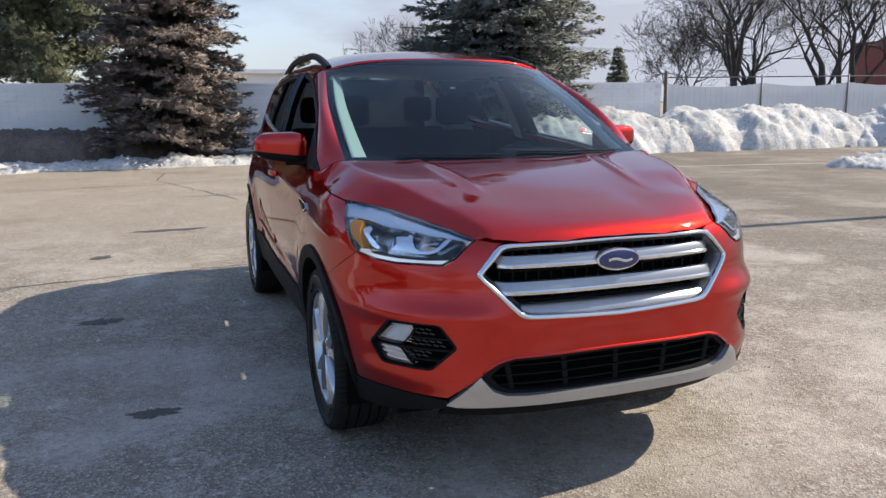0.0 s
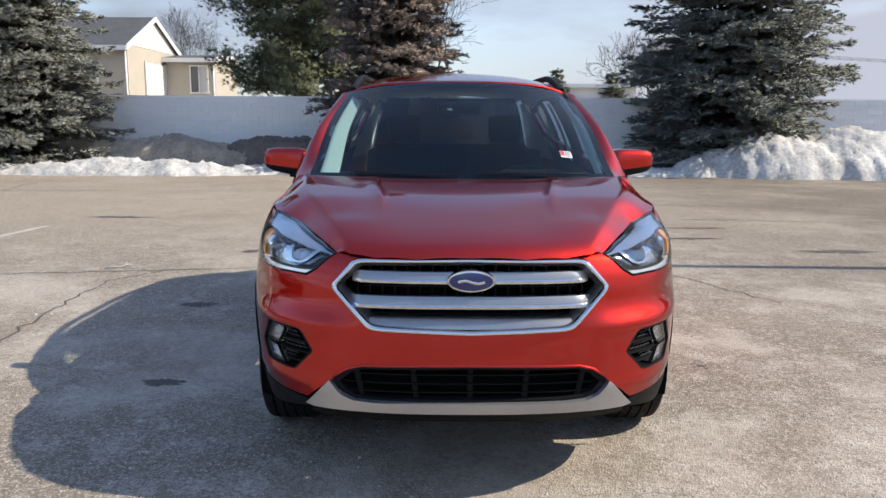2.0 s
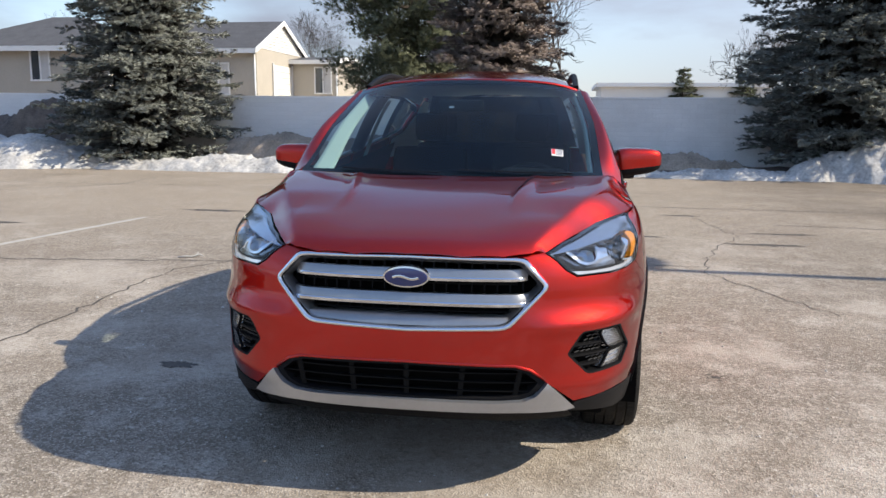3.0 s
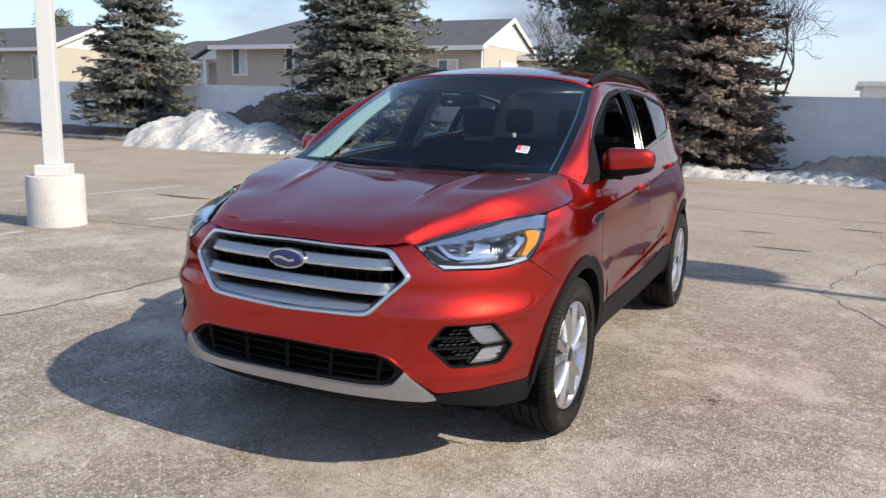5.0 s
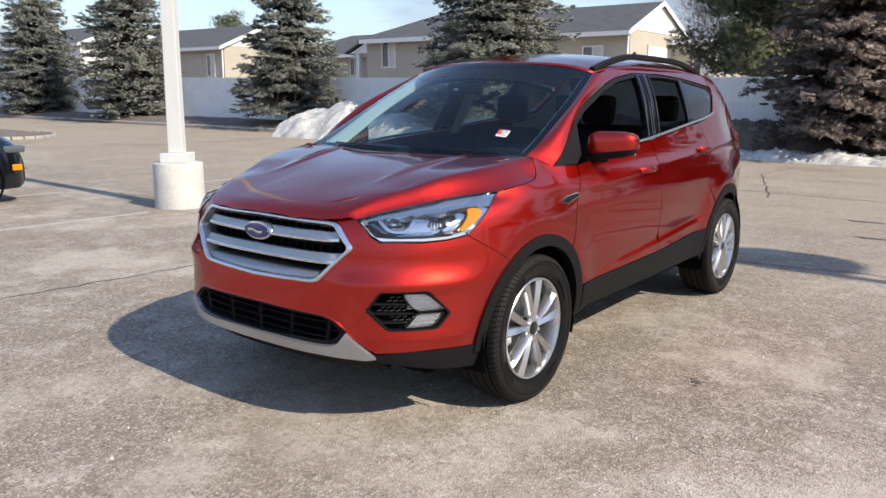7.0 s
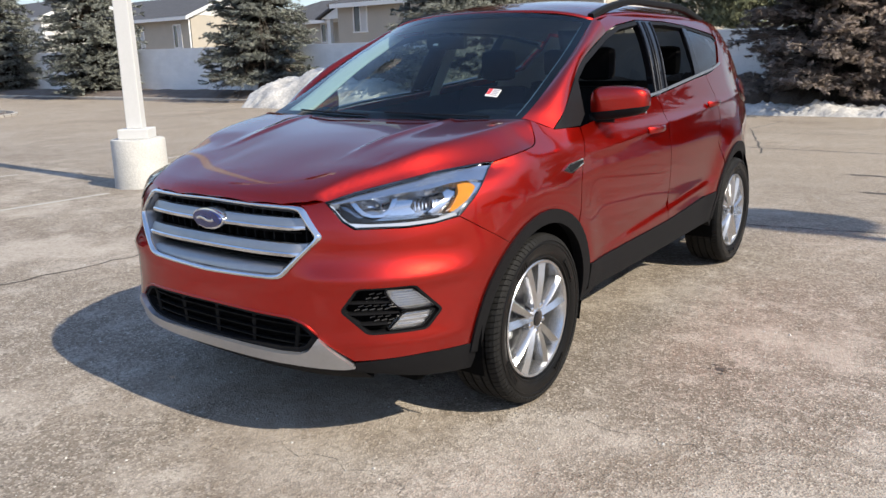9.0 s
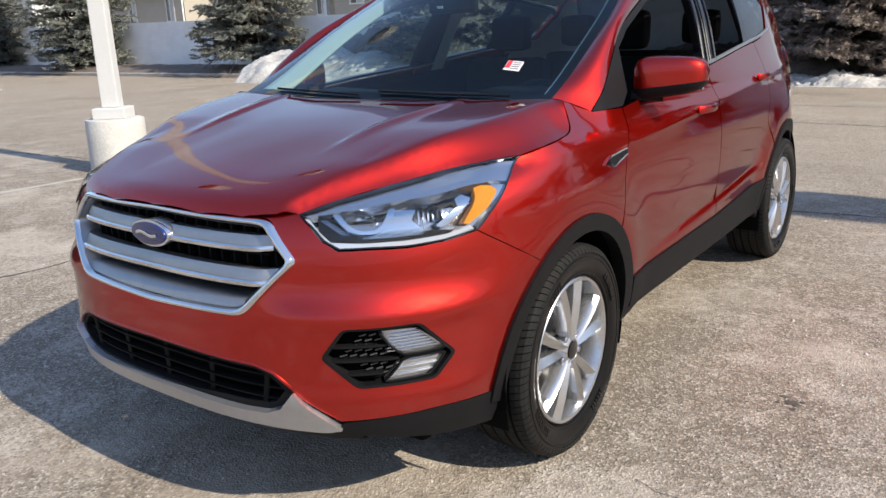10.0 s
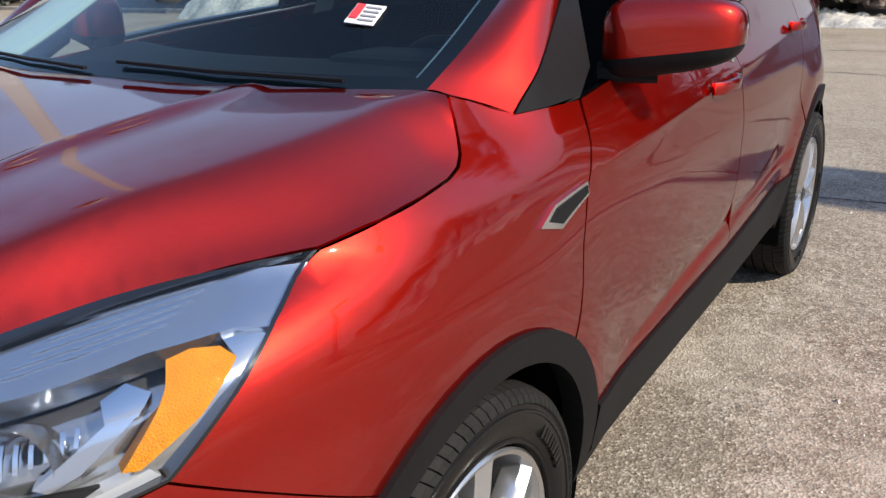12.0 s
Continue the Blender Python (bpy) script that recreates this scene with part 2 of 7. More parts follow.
RUNNING = mat("running_light", (0.50, 0.51, 0.53), 0.12, 0.7)
RUNNING.node_tree.nodes["Principled BSDF"].inputs["Emission Color"].default_value = (1.0, 1.0, 1.0, 1)
RUNNING.node_tree.nodes["Principled BSDF"].inputs["Emission Strength"].default_value = 0.18
FOG_LENS = mat("fog_lens", (0.54, 0.55, 0.57), 0.22, 0.8, coat=0.6, var=0.12, scale=18, bump=0.06, fine=60)
MESH_GREY = mat("mesh_grey", (0.14, 0.14, 0.145), 0.3, 0.6)
SLAT_BLACK = mat("slat_black", (0.006, 0.006, 0.006), 0.6, spec=0.12)
BOWL = mat("lamp_bowl", (0.78, 0.79, 0.80), 0.06, 1.0)
BOWL_DARK = mat("lamp_bowl_dark", (0.50, 0.51, 0.53), 0.12, 0.9)
AMBER = mat("amber_lens", (0.62, 0.22, 0.004), 0.35, spec=0.2, var=0.3, scale=60, bump=0.4, fine=420)
LENS_FAR = mat("far_lamp_lens", (0.10, 0.11, 0.12), 0.12, 0.3, coat=0.6, var=0.15, scale=20)
TAIL_RED = mat("tail_lens", (0.17, 0.008, 0.010), 0.1, coat=1.0)
BLUE = mat("badge_blue", (0.012, 0.025, 0.13), 0.2, 0.2, coat=1.0)
CLOTH = mat("seat_cloth", (0.008, 0.008, 0.009), 0.95, var=0.2, scale=40, bump=0.2, fine=300, spec=0.1)
TRIM_PALE = mat("pale_trim", (0.74, 0.75, 0.70), 0.8, var=0.04, scale=10)
TRIM_DARK = mat("dash_plastic", (0.013, 0.014, 0.015), 0.7, var=0.2, scale=30, bump=0.1, fine=200, spec=0.2)
PAPER = mat("paper_white", (0.82, 0.82, 0.80), 0.7, var=0.02, scale=30)
PAPER_RED = mat("paper_red", (0.65, 0.04, 0.05), 0.7)
INK = mat("ink_grey", (0.25, 0.25, 0.28), 0.7)
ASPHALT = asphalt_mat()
CRACK = mat("crack_tar", (0.07, 0.062, 0.054), 0.9, var=0.4, scale=9)
LINE = mat("worn_line_paint", (0.40, 0.375, 0.33), 0.85, var=0.35, scale=6, fine=90)
GRIT = mat("pale_grit", (0.46, 0.43, 0.38), 0.85, var=0.4, scale=30, isl=0.5, colour2=(0.60, 0.58, 0.54))
SPOT = mat("oil_spot", (0.075, 0.064, 0.054), 0.8, var=0.5, scale=14)
SNOW = mat("old_snow", (0.46, 0.435, 0.40), 0.8, var=0.55, scale=1.4, bump=1.0, fine=14, colour2=(0.69, 0.67, 0.635))
SOIL = mat("bark_mulch", (0.135, 0.108, 0.090), 0.95, var=0.55, scale=3, bump=1.0, fine=25)
LEAFY = mat("leaf_litter", (0.31, 0.255, 0.20), 0.95, var=0.55, scale=2.2, bump=1.0, fine=22)
CONCRETE = mat("kerb_concrete", (0.36, 0.33, 0.29), 0.9, var=0.25, scale=3, bump=0.4, fine=60)
WALL_WHITE = mat("painted_block", (0.82, 0.82, 0.81), 0.8, var=0.12, scale=1.5, bump=0.4, fine=30, rnd=0.10)
WALL_WHITE_ISL = mat("painted_block_far", (0.82, 0.82, 0.81), 0.8, var=0.12, scale=1.5, bump=0.4, fine=30, isl=0.10)
MORTAR = mat("painted_mortar", (0.75, 0.75, 0.74), 0.9, var=0.15, scale=4)
POLE_WHITE = mat("pole_paint", (0.56, 0.56, 0.55), 0.55, var=0.06, scale=5, bump=0.1, fine=60)
BASE_WHITE = mat("painted_concrete", (0.50, 0.49, 0.46), 0.8, var=0.2, scale=4, bump=0.5, fine=50)
STEEL = mat("galvanised_steel", (0.42, 0.43, 0.44), 0.5, 0.7, var=0.15, scale=10)
DISC = mat("brake_iron", (0.10, 0.10, 0.105), 0.4, 0.8, var=0.2, scale=20)
FENCE_STEEL = mat("weathered_fence_steel", (0.19, 0.185, 0.18), 0.6, 0.5, var=0.25, scale=10)
LAMP_BROWN = mat("bronze_lamp", (0.09, 0.055, 0.04), 0.5, var=0.1, scale=10)
DIFFUSER = mat("lamp_diffuser", (0.72, 0.70, 0.66), 0.3)
SIDING = mat("white_siding", (0.74, 0.73, 0.69), 0.7, var=0.06, scale=1.0)
STUCCO = mat("beige_brick", (0.43, 0.39, 0.325), 0.9, var=0.10, scale=1.2, bump=0.3, fine=18)
SHINGLE = mat("grey_shingle", (0.075, 0.075, 0.080), 0.9, var=0.3, scale=2.0, bump=0.6, fine=12)
TRIM_WHITE = mat("white_trim", (0.75, 0.75, 0.73), 0.6, var=0.04, scale=3)
PANE = mat("house_pane", (0.05, 0.06, 0.07), 0.06, 0.0, coat=1.0)
CURTAIN = mat("curtain", (0.55, 0.54, 0.52), 0.9, var=0.1, scale=5)
RED_BRICK = mat("red_brick", (0.20, 0.065, 0.05), 0.9, var=0.25, scale=3, bump=0.3, fine=25)
BARK = mat("bark", (0.085, 0.066, 0.052), 0.95, var=0.4, scale=6, bump=1.0, fine=30)
BARK_GREY = mat("grey_bark", (0.062, 0.054, 0.048), 0.95, var=0.35, scale=6, bump=1.0, fine=30)
NEEDLE_BLUE = mat("blue_spruce_needles", (0.072, 0.088, 0.073), 0.7, var=0.85, scale=2.3, fine=9, isl=0.2, colour2=(0.42, 0.44, 0.385))
NEEDLE_BROWN = mat("browned_spruce_needles", (0.125, 0.104, 0.082), 0.75, var=0.85, scale=2.3, fine=7, isl=0.15, colour2=(0.52, 0.42, 0.36))
NEEDLE_GREEN = mat("pine_needles", (0.065, 0.080, 0.042), 0.7, var=0.55, scale=1.8, fine=9, isl=0.5, colour2=(0.20, 0.215, 0.115))
# dark brown inner growth, darkened further for the shade within the crown
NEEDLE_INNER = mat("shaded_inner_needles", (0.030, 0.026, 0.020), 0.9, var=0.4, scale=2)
TWIG = mat("dead_twigs", (0.15, 0.115, 0.085), 0.95, var=0.3, scale=5)
SLATS = mat("white_fence_slats", (0.60, 0.60, 0.60), 0.7, var=0.08, scale=2)


# ---- building helpers ----
def link_mesh(name, verts, faces, material, parent=None, label="", smooth=False, at=None):
    me = bpy.data.meshes.new(name)
    me.from_pydata([tuple(v) for v in verts], [], [tuple(f) for f in faces])
    me.materials.append(material)
    if smooth:
        me.shade_smooth()
    me.update()
    ob = new(name, me)
    if parent is not None:
        ob.parent = parent
    if at is not None:
        ob.matrix_basis = at
    if label:
        tagged(ob, label)
    return ob


def part(name, bm, material, parent=None, label="", smooth=False, at=None):
    """Link a bmesh as one mesh object under a thing or a part."""
    bmesh.ops.recalc_face_normals(bm, faces=bm.faces)
    me = bpy.data.meshes.new(name)
    bm.to_mesh(me)
    bm.free()
    me.materials.append(material)
    if smooth:
        me.shade_smooth()
        me.set_sharp_from_angle(angle=radians(38))
    ob = new(name, me)
    if parent is not None:
        ob.parent = parent
    if at is not None:
        ob.matrix_basis = at
    if label:
        tagged(ob, label)
    return ob


def thing(name, label, category, group="", at=None, kind=""):
    ob = new(name)
    ob.empty_display_size = 0.1
    if at is not None:
        ob.matrix_basis = at
    return tagged(ob, label, category, group, kind)


def box(bm, x0, x1, y0, y1, z0, z1, bevel=0.0, m=None):
    r = bmesh.ops.create_cube(bm, size=1.0)
    vs = r["verts"]
    bmesh.ops.scale(bm, vec=(x1 - x0, y1 - y0, z1 - z0), verts=vs)
    bmesh.ops.translate(bm, vec=((x0 + x1) / 2, (y0 + y1) / 2, (z0 + z1) / 2), verts=vs)
    if m is not None:
        bmesh.ops.transform(bm, matrix=m, verts=vs)
    if bevel:
        es = list({e for v in vs for e in v.link_edges})
        bmesh.ops.bevel(bm, geom=es, offset=bevel, segments=2, profile=0.6, affect="EDGES")
    return bm


def boxed(*a, **k):
    return box(bmesh.new(), *a, **k)


def tube_data(pts, radii, sides=8, cap=True):
    """Verts and faces of a round tube along pts."""
    vs, fs = [], []
    pts = [Vector(p) for p in pts]
    for i, p in enumerate(pts):
        d = (pts[min(i + 1, len(pts) - 1)] - pts[max(i - 1, 0)]).normalized()
        a = d.cross(Vector((0, 0, 1)) if abs(d.z) < 0.9 else Vector((1, 0, 0))).normalized()
        b = d.cross(a)
        r = radii[i] if isinstance(radii, (list, tuple)) else radii
        for k in range(sides):
            t = 2 * math.pi * k / sides
            vs.append(p + (a * math.cos(t) + b * math.sin(t)) * r)
    for i in range(len(pts) - 1):
        for k in range(sides):
            q = (k + 1) % sides
            fs.append((i * sides + k, i * sides + q, (i + 1) * sides + q, (i + 1) * sides + k))
    if cap:
        fs.append(tuple(range(sides - 1, -1, -1)))
        fs.append(tuple((len(pts) - 1) * sides + k for k in range(sides)))
    return vs, fs


def tube(name, pts, radii, material, parent=None, sides=8, label=""):
    vs, fs = tube_data(pts, radii, sides)
    return link_mesh(name, vs, fs, material, parent, label, smooth=True)


def lathe(name, profile, material, parent=None, segs=48, label="", axis="x", at=None):
    """Turn (radius, along) pairs about an axis."""
    vs, fs = [], []
    for r, h in profile:
        for k in range(segs):
            t = 2 * math.pi * k / segs
            vs.append((h, r * math.cos(t), r * math.sin(t)) if axis == "x" else (r * math.cos(t), r * math.sin(t), h))
    for i in range(len(profile) - 1):
        for k in range(segs):
            q = (k + 1) % segs
            fs.append((i * segs + k, i * segs + q, (i + 1) * segs + q, (i + 1) * segs + k))
    me = bpy.data.meshes.new(name)
    me.from_pydata(vs, [], fs)
    bm = bmesh.new()
    bm.from_mesh(me)
    bpy.data.meshes.remove(me)
    bmesh.ops.remove_doubles(bm, verts=bm.verts, dist=1e-5)
    return part(name, bm, material, parent, label, smooth=True, at=at)


def lump(x, y, k=1.0):
    return noise.noise(Vector((x * k, y * k, 3.7)))


# ---- ground, kerb, beds ----
def sheet(name, x0, x1, y0, y1, step, height, material, label, category, kind="structure", z_edge=None):
    nx, ny = max(2, int((x1 - x0) / step)), max(2, int((y1 - y0) / step))
    vs, fs = [], []
    for j in range(ny + 1):
        for i in range(nx + 1):
            x, y = x0 + (x1 - x0) * i / nx, y0 + (y1 - y0) * j / ny
            vs.append((x, y, height(x, y)))
    for j in range(ny):
        for i in range(nx):
            a = j * (nx + 1) + i
            fs.append((a, a + 1, a + nx + 2, a + nx + 1))
    return tagged(link_mesh(name, vs, fs, material, smooth=True), label, category, kind=kind)


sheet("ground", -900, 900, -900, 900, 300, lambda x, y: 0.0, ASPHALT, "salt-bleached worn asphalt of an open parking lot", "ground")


def wall_y(x):
    """The block wall runs a little away from square."""
    return 19.1 - 0.028 * min(0, x + 6)


def wall_top(x):
    return 1.98 + 0.009 * max(0, -8 - x)


def kerb_y(x):
    return wall_y(x) - 2.75


sheet("ground_bed", -80, 14.2, 15.9, 24.5, 0.35,
      lambda x, y: -0.02 if y < kerb_y(x) + 0.05 else 0.10 + 0.24 * min(1, max(0, (-16 - x) / 4)) * min(1, (y - kerb_y(x)) / 1.0) + 0.05 * lump(x, y, 1.3) + 0.03 * lump(x, y, 4), SOIL, "brown bark mulch and bare soil of a planting bed", "ground")
sheet("ground_lawn", -400, 400, 24.0, 300, 12, lambda x, y: 0.04, LEAFY, "dormant brown lawn behind the wall", "ground")

kerb = thing("kerb", "worn concrete kerb along the edge of the lot", "kerb", kind="structure")
for i in range(33):
    xa = -80 + 2.5 * i
    vs = []
    for x in (xa + 0.006, xa + 2.494):
        y = kerb_y(x)
        for dy, z in ((0, -0.05), (0.012, 0.11), (0.03, 0.135), (0.15, 0.14), (0.16, -0.05)):
            vs.append((x, y + dy, z))
    fs = [(k, k + 1, k + 6, k + 5) for k in range(4)] + [(4, 3, 2, 1, 0), (5, 6, 7, 8, 9)]
    link_mesh("kerb_stone", vs, fs, CONCRETE, kerb)

# stall lines, cracks, spots: thin worn layers on the asphalt
marks = thing("stall_marking", "faded white parking stall lines on the asphalt", "road marking", kind="structure")
for xa, ya, xb, yb in ((-6.03, -3.2, -5.97, 2.2), (-5.6, 3.6, -5.2, 6.5), (-8.8, -3.0, -8.7, 2.5), (-11.5, -3, -11.4, 2.5), (-8.4, 3.8, -8.2, 6.8), (8.6, 10.85, 12.4, 10.1)):
    d = Vector((xb - xa, yb - ya, 0))
    nrm = Vector((-d.y, d.x, 0)).normalized() * 0.05
    k = 14
    vs = []
    for i in range(k + 1):
        p = Vector((xa, ya, 0.003)) + d * (i / k)
        w = 1 + 0.35 * lump(p.x * 3, p.y * 3)
        vs += [p + nrm * w, p - nrm * w]
    link_mesh("line", vs, [(2 * i, 2 * i + 1, 2 * i + 3, 2 * i + 2) for i in range(k)], LINE, marks)


def crack(pts, width, seed):
    """A wandering dark crack as a thin ribbon."""
    rng = random.Random(seed)
    out = []
    for a, b in zip(pts, pts[1:]):
        n = max(3, int(math.dist(a, b) / 0.12))
        for i in range(n):
            t = i / n
            out.append((a[0] + (b[0] - a[0]) * t + rng.uniform(-0.035, 0.035), a[1] + (b[1] - a[1]) * t + rng.uniform(-0.035, 0.035)))
    out.append(pts[-1])
    vs = []
    for i, (x, y) in enumerate(out):
        q, r = out[min(i + 1, len(out) - 1)], out[max(i - 1, 0)]
        d = Vector((q[0] - r[0], q[1] - r[1], 0)).normalized()
        w = width * rng.uniform(0.35, 1.0)
        vs += [(x - d.y * w, y + d.x * w, 0.0025), (x + d.y * w, y - d.x * w, 0.0025)]
    return link_mesh("crack", vs, [(2 * i, 2 * i + 1, 2 * i + 3, 2 * i + 2) for i in range(len(out) - 1)], CRACK, cracks)


cracks = thing("pavement_crack", "dark jagged cracks running through old asphalt", "crack", kind="structure")
for n, (pts, w) in enumerate((
    (((-3.05, -0.9), (-2.95, 0.65), (-2.93, 0.92), (-3.02, 3.07), (-2.6, 3.6)), 0.012),
    (((-9.0, 2.9), (-4.5, 3.3), (-2.26, 3.62), (0.5, 3.9), (1.9, 4.1)), 0.016),
    (((-1.47, 14.2), (-1.6, 12.4), (-0.9, 10.2), (-0.46, 8.8)), 0.02),
    (((-12, 13.3), (-8.7, 13.25), (-8.4, 11.2), (-10.5, 9.0)), 0.022),
    (((-1.2, 9.5), (3.0, 9.2), (8.5, 9.0), (16, 9.3)), 0.022),
    (((2.4, 8.3), (2.7, 6.2), (2.2, 5.1), (1.9, 3.8), (2.6, 2.3)), 0.007),
    (((-20, 10.8), (-12, 11.2), (-5, 11.4), (0.5, 11.9)), 0.02),
    (((3.4, 7.4), (6, 7.1), (10, 7.6)), 0.02),
    (((1.17, -0.11), (1.30, -0.08), (1.44, -0.08), (1.58, -0.07), (1.75, -0.10), (1.91, -0.03)), 0.0014),
    (((0.24, -0.90), (0.38, -0.89), (0.52, -0.85), (0.69, -0.88), (0.82, -0.86), (0.91, -0.91)), 0.0012))):
    crack(pts, w, n)

spots = thing("oil_spot", "dark oil spots and tar patches soaked into asphalt", "stain", kind="structure")
for n, (x, y, rx, ry) in enumerate(((1.434, 0.72, 0.035, 0.028), (1.40, 0.76, 0.018, 0.014), (1.47, 0.745, 0.012, 0.010), (1.45, 0.67, 0.016, 0.011), (1.39, 0.70, 0.010, 0.012), (-1.97, 2.21, 0.16, 0.10), (-1.61, 0.42, 0.13, 0.07), (-2.1, 4.6, 0.13, 0.12), (-1.5, 6.1, 0.5, 0.12), (-4.6, 7.4, 0.6, 0.12), (2.9, 5.6, 0.5, 0.10),
                                    (3.3, 6.5, 0.5, 0.07), (1.5, 6.0, 0.4, 0.07), (4.3, 4.7, 0.5, 0.14), (-7.0, 5.6, 0.7, 0.12), (2.3, 8.2, 0.35, 0.08), (1.1, 7.2, 0.3, 0.06))):
    rng = random.Random(n)
    vs = [(x, y, 0.0022)]
    for k in range(90):
        t = 2 * math.pi * k / 90
        s = 0.75 + 0.45 * noise.noise(Vector((3 * math.cos(t), 3 * math.sin(t), n))) + 0.35 * noise.noise(Vector((11 * math.cos(t), 11 * math.sin(t), n))) + rng.uniform(-0.1, 0.1)
        vs.append((x + rx * s * math.cos(t), y + ry * s * math.sin(t), 0.0022))
    link_mesh("spot", vs, [(0, 1 + k, 1 + (k + 1) % 90) for k in range(90)], SPOT, spots)


# loose grit and salt crumbs on the asphalt, and a pale twig
rng = random.Random(77)
gv, gf = [], []
for k in range(1500):
    gx, gy = rng.gauss(0.4, 2.6), rng.gauss(0.2, 2.6)
    size = rng.uniform(0.002, 0.006) * (2.0 if rng.random() < 0.05 else 1.0)
    i = len(gv)
    for j in range(6):
        a = j * math.pi / 3
        gv.append((gx + size * rng.uniform(0.7, 1.3) * math.cos(a), gy + size * rng.uniform(0.7, 1.3) * math.sin(a), 0.0005))
    for j in range(3):
        a = j * 2.1 + rng.uniform(0, 1)
        gv.append((gx + size * 0.5 * math.cos(a), gy + size * 0.5 * math.sin(a), size * rng.uniform(0.6, 1.1)))
    gf += [(i + 6, i + 7, i + 8)] + [(i + j, i + (j + 1) % 6, i + 6 + j // 2) for j in range(6)] + [(i + 2, i + 7, i + 6), (i + 4, i + 8, i + 7), (i, i + 6, i + 8)]
grit = link_mesh("loose_grit", gv, gf, GRIT)
tagged(grit, "loose pale grit and salt crumbs scattered on asphalt", "grit", kind="stuff")
twig = thing("twig", "pale broken twig lying on the asphalt", "twig")
tube("stem", [(-3.26, 3.62, 0.006), (-3.18, 3.65, 0.012), (-3.12, 3.66, 0.010), (-3.05, 3.69, 0.03), (-3.0, 3.67, 0.012)], [0.006, 0.009, 0.010, 0.008, 0.004], GRIT, twig, 6)
tube("shoot", [(-3.1, 3.66, 0.01), (-3.08, 3.70, 0.035), (-3.09, 3.73, 0.05)], [0.007, 0.006, 0.003], GRIT, twig, 6)


# ---- snow banks and mulch mounds ----
def mound(name, cx, cy, rx, ry, h, material, label, category, seed, rough=0.2, turn=0.0, step=0.07, base=0.0, flat=1.0):
    """A ploughed heap: a noisy dome with clods, its rim lying on the ground."""
    nx, ny = int(2.3 * rx / step), int(2.3 * ry / step)
    nx, ny = min(nx, 190), min(ny, 110)
    vs, fs, keep = [], [], {}
    c, s = math.cos(radians(turn)), math.sin(radians(turn))
    for j in range(ny + 1):
        for i in range(nx + 1):
            u, v = (2 * i / nx - 1) * 1.15, (2 * j / ny - 1) * 1.15
            lx, ly = u * rx, v * ry
            q = Vector((lx + seed * 7.3, ly + seed * 3.1, seed))
            edge = math.hypot(u, v) + 0.16 * noise.noise(q * 0.9) + 0.08 * noise.noise(q * 2.7)
            dome = max(0.0, 1 - edge ** 2) ** (0.8 * flat)
            z = h * dome * (1 + 0.32 * noise.noise(q * 0.8 + Vector((9, 2, 1))))
            z += rough * min(1, dome * 3) * (0.36 * noise.noise(q * 1.5) + 0.24 * noise.noise(q * 4.1) + 0.25 * noise.noise(q * 9.0) + 0.22 * noise.noise(q * 19.0))
            if dome <= 0:
                z = -0.06
            keep[(i, j)] = dome > 0
            vs.append((cx + c * lx - s * ly, cy + s * lx + c * ly, base + z))
    for j in range(ny):
        for i in range(nx):
            if keep[(i, j)] or keep[(i + 1, j)] or keep[(i, j + 1)] or keep[(i + 1, j + 1)]:
                a = j * (nx + 1) + i
                fs.append((a, a + 1, a + nx + 2, a + nx + 1))
    ob = link_mesh(name, vs, fs, material, smooth=True)
    return tagged(ob, label, category)


mound("snow_bank", 15.8, 16.2, 6.4, 1.9, 1.18, SNOW, "tall ploughed bank of dirty crusted snow", "snow bank", 1, 0.27)
mound("snow_bank", 10.1, 16.1, 4.4, 1.5, 1.06, SNOW, "low ploughed snow bank below a spruce", "snow bank", 2, 0.25)
mound("snow_strip", 4.9, 15.95, 2.6, 0.7, 0.20, SNOW, "low melting tail of a dirty snow bank", "snow", 17, 0.22)
mound("snow_bank", 22.5, 15.2, 5.0, 2.2, 1.4, SNOW, "tall ploughed bank of dirty crusted snow", "snow bank", 9, 0.33)
mound("snow_bank", 14.3, 9.0, 2.9, 1.1, 0.42, SNOW, "low heap of broken crusted snow on asphalt", "snow bank", 3, 0.4)
mound("snow_strip", -0.8, 16.35, 5.0, 0.72, 0.20, SNOW, "thin melting strip of patchy snow along the kerb", "snow", 4, 0.3)
rng = random.Random(19)
for k in range(22):
    px = -5.0 + 0.45 * k + rng.uniform(-0.2, 0.2)
    patch_at = mound("snow_patch", px, 16.1 + rng.uniform(-0.25, 1.0), rng.uniform(0.3, 0.8), rng.uniform(0.14, 0.32), rng.uniform(0.07, 0.17), SNOW, "small melting patch of crusted snow on mulch", "snow", 30 + k, 0.14, step=0.05, base=0.04)
    tagged(patch_at, group="melting snow patches")
mound("snow_strip", -8.0, 15.75, 4.4, 0.8, 0.30, SNOW, "thin melting strip of snow along the kerb", "snow", 5, 0.25)
mound("snow_bank", -14.3, 16.2, 3.0, 1.7, 0.78, SNOW, "shaded ploughed snow bank beside a spruce", "snow bank", 6, 0.16, flat=1.35)
mound("snow_bank", -16.9, 16.5, 3.0, 2.1, 1.12, SNOW, "ploughed snow bank with a dirty top", "snow bank", 7, 0.16, flat=1.4)
mound("snow_patch", -27.5, 19.2, 2.2, 0.6, 0.22, SNOW, "thin shaded snow patch at the foot of a wall", "snow", 8, 0.1)
mound("mulch_mound", -7.2, 17.7, 2.6, 1.2, 0.85, LEAFY, "brown heap of leaf litter and mulch by the wall", "mound", 11, 0.3, base=0.05)
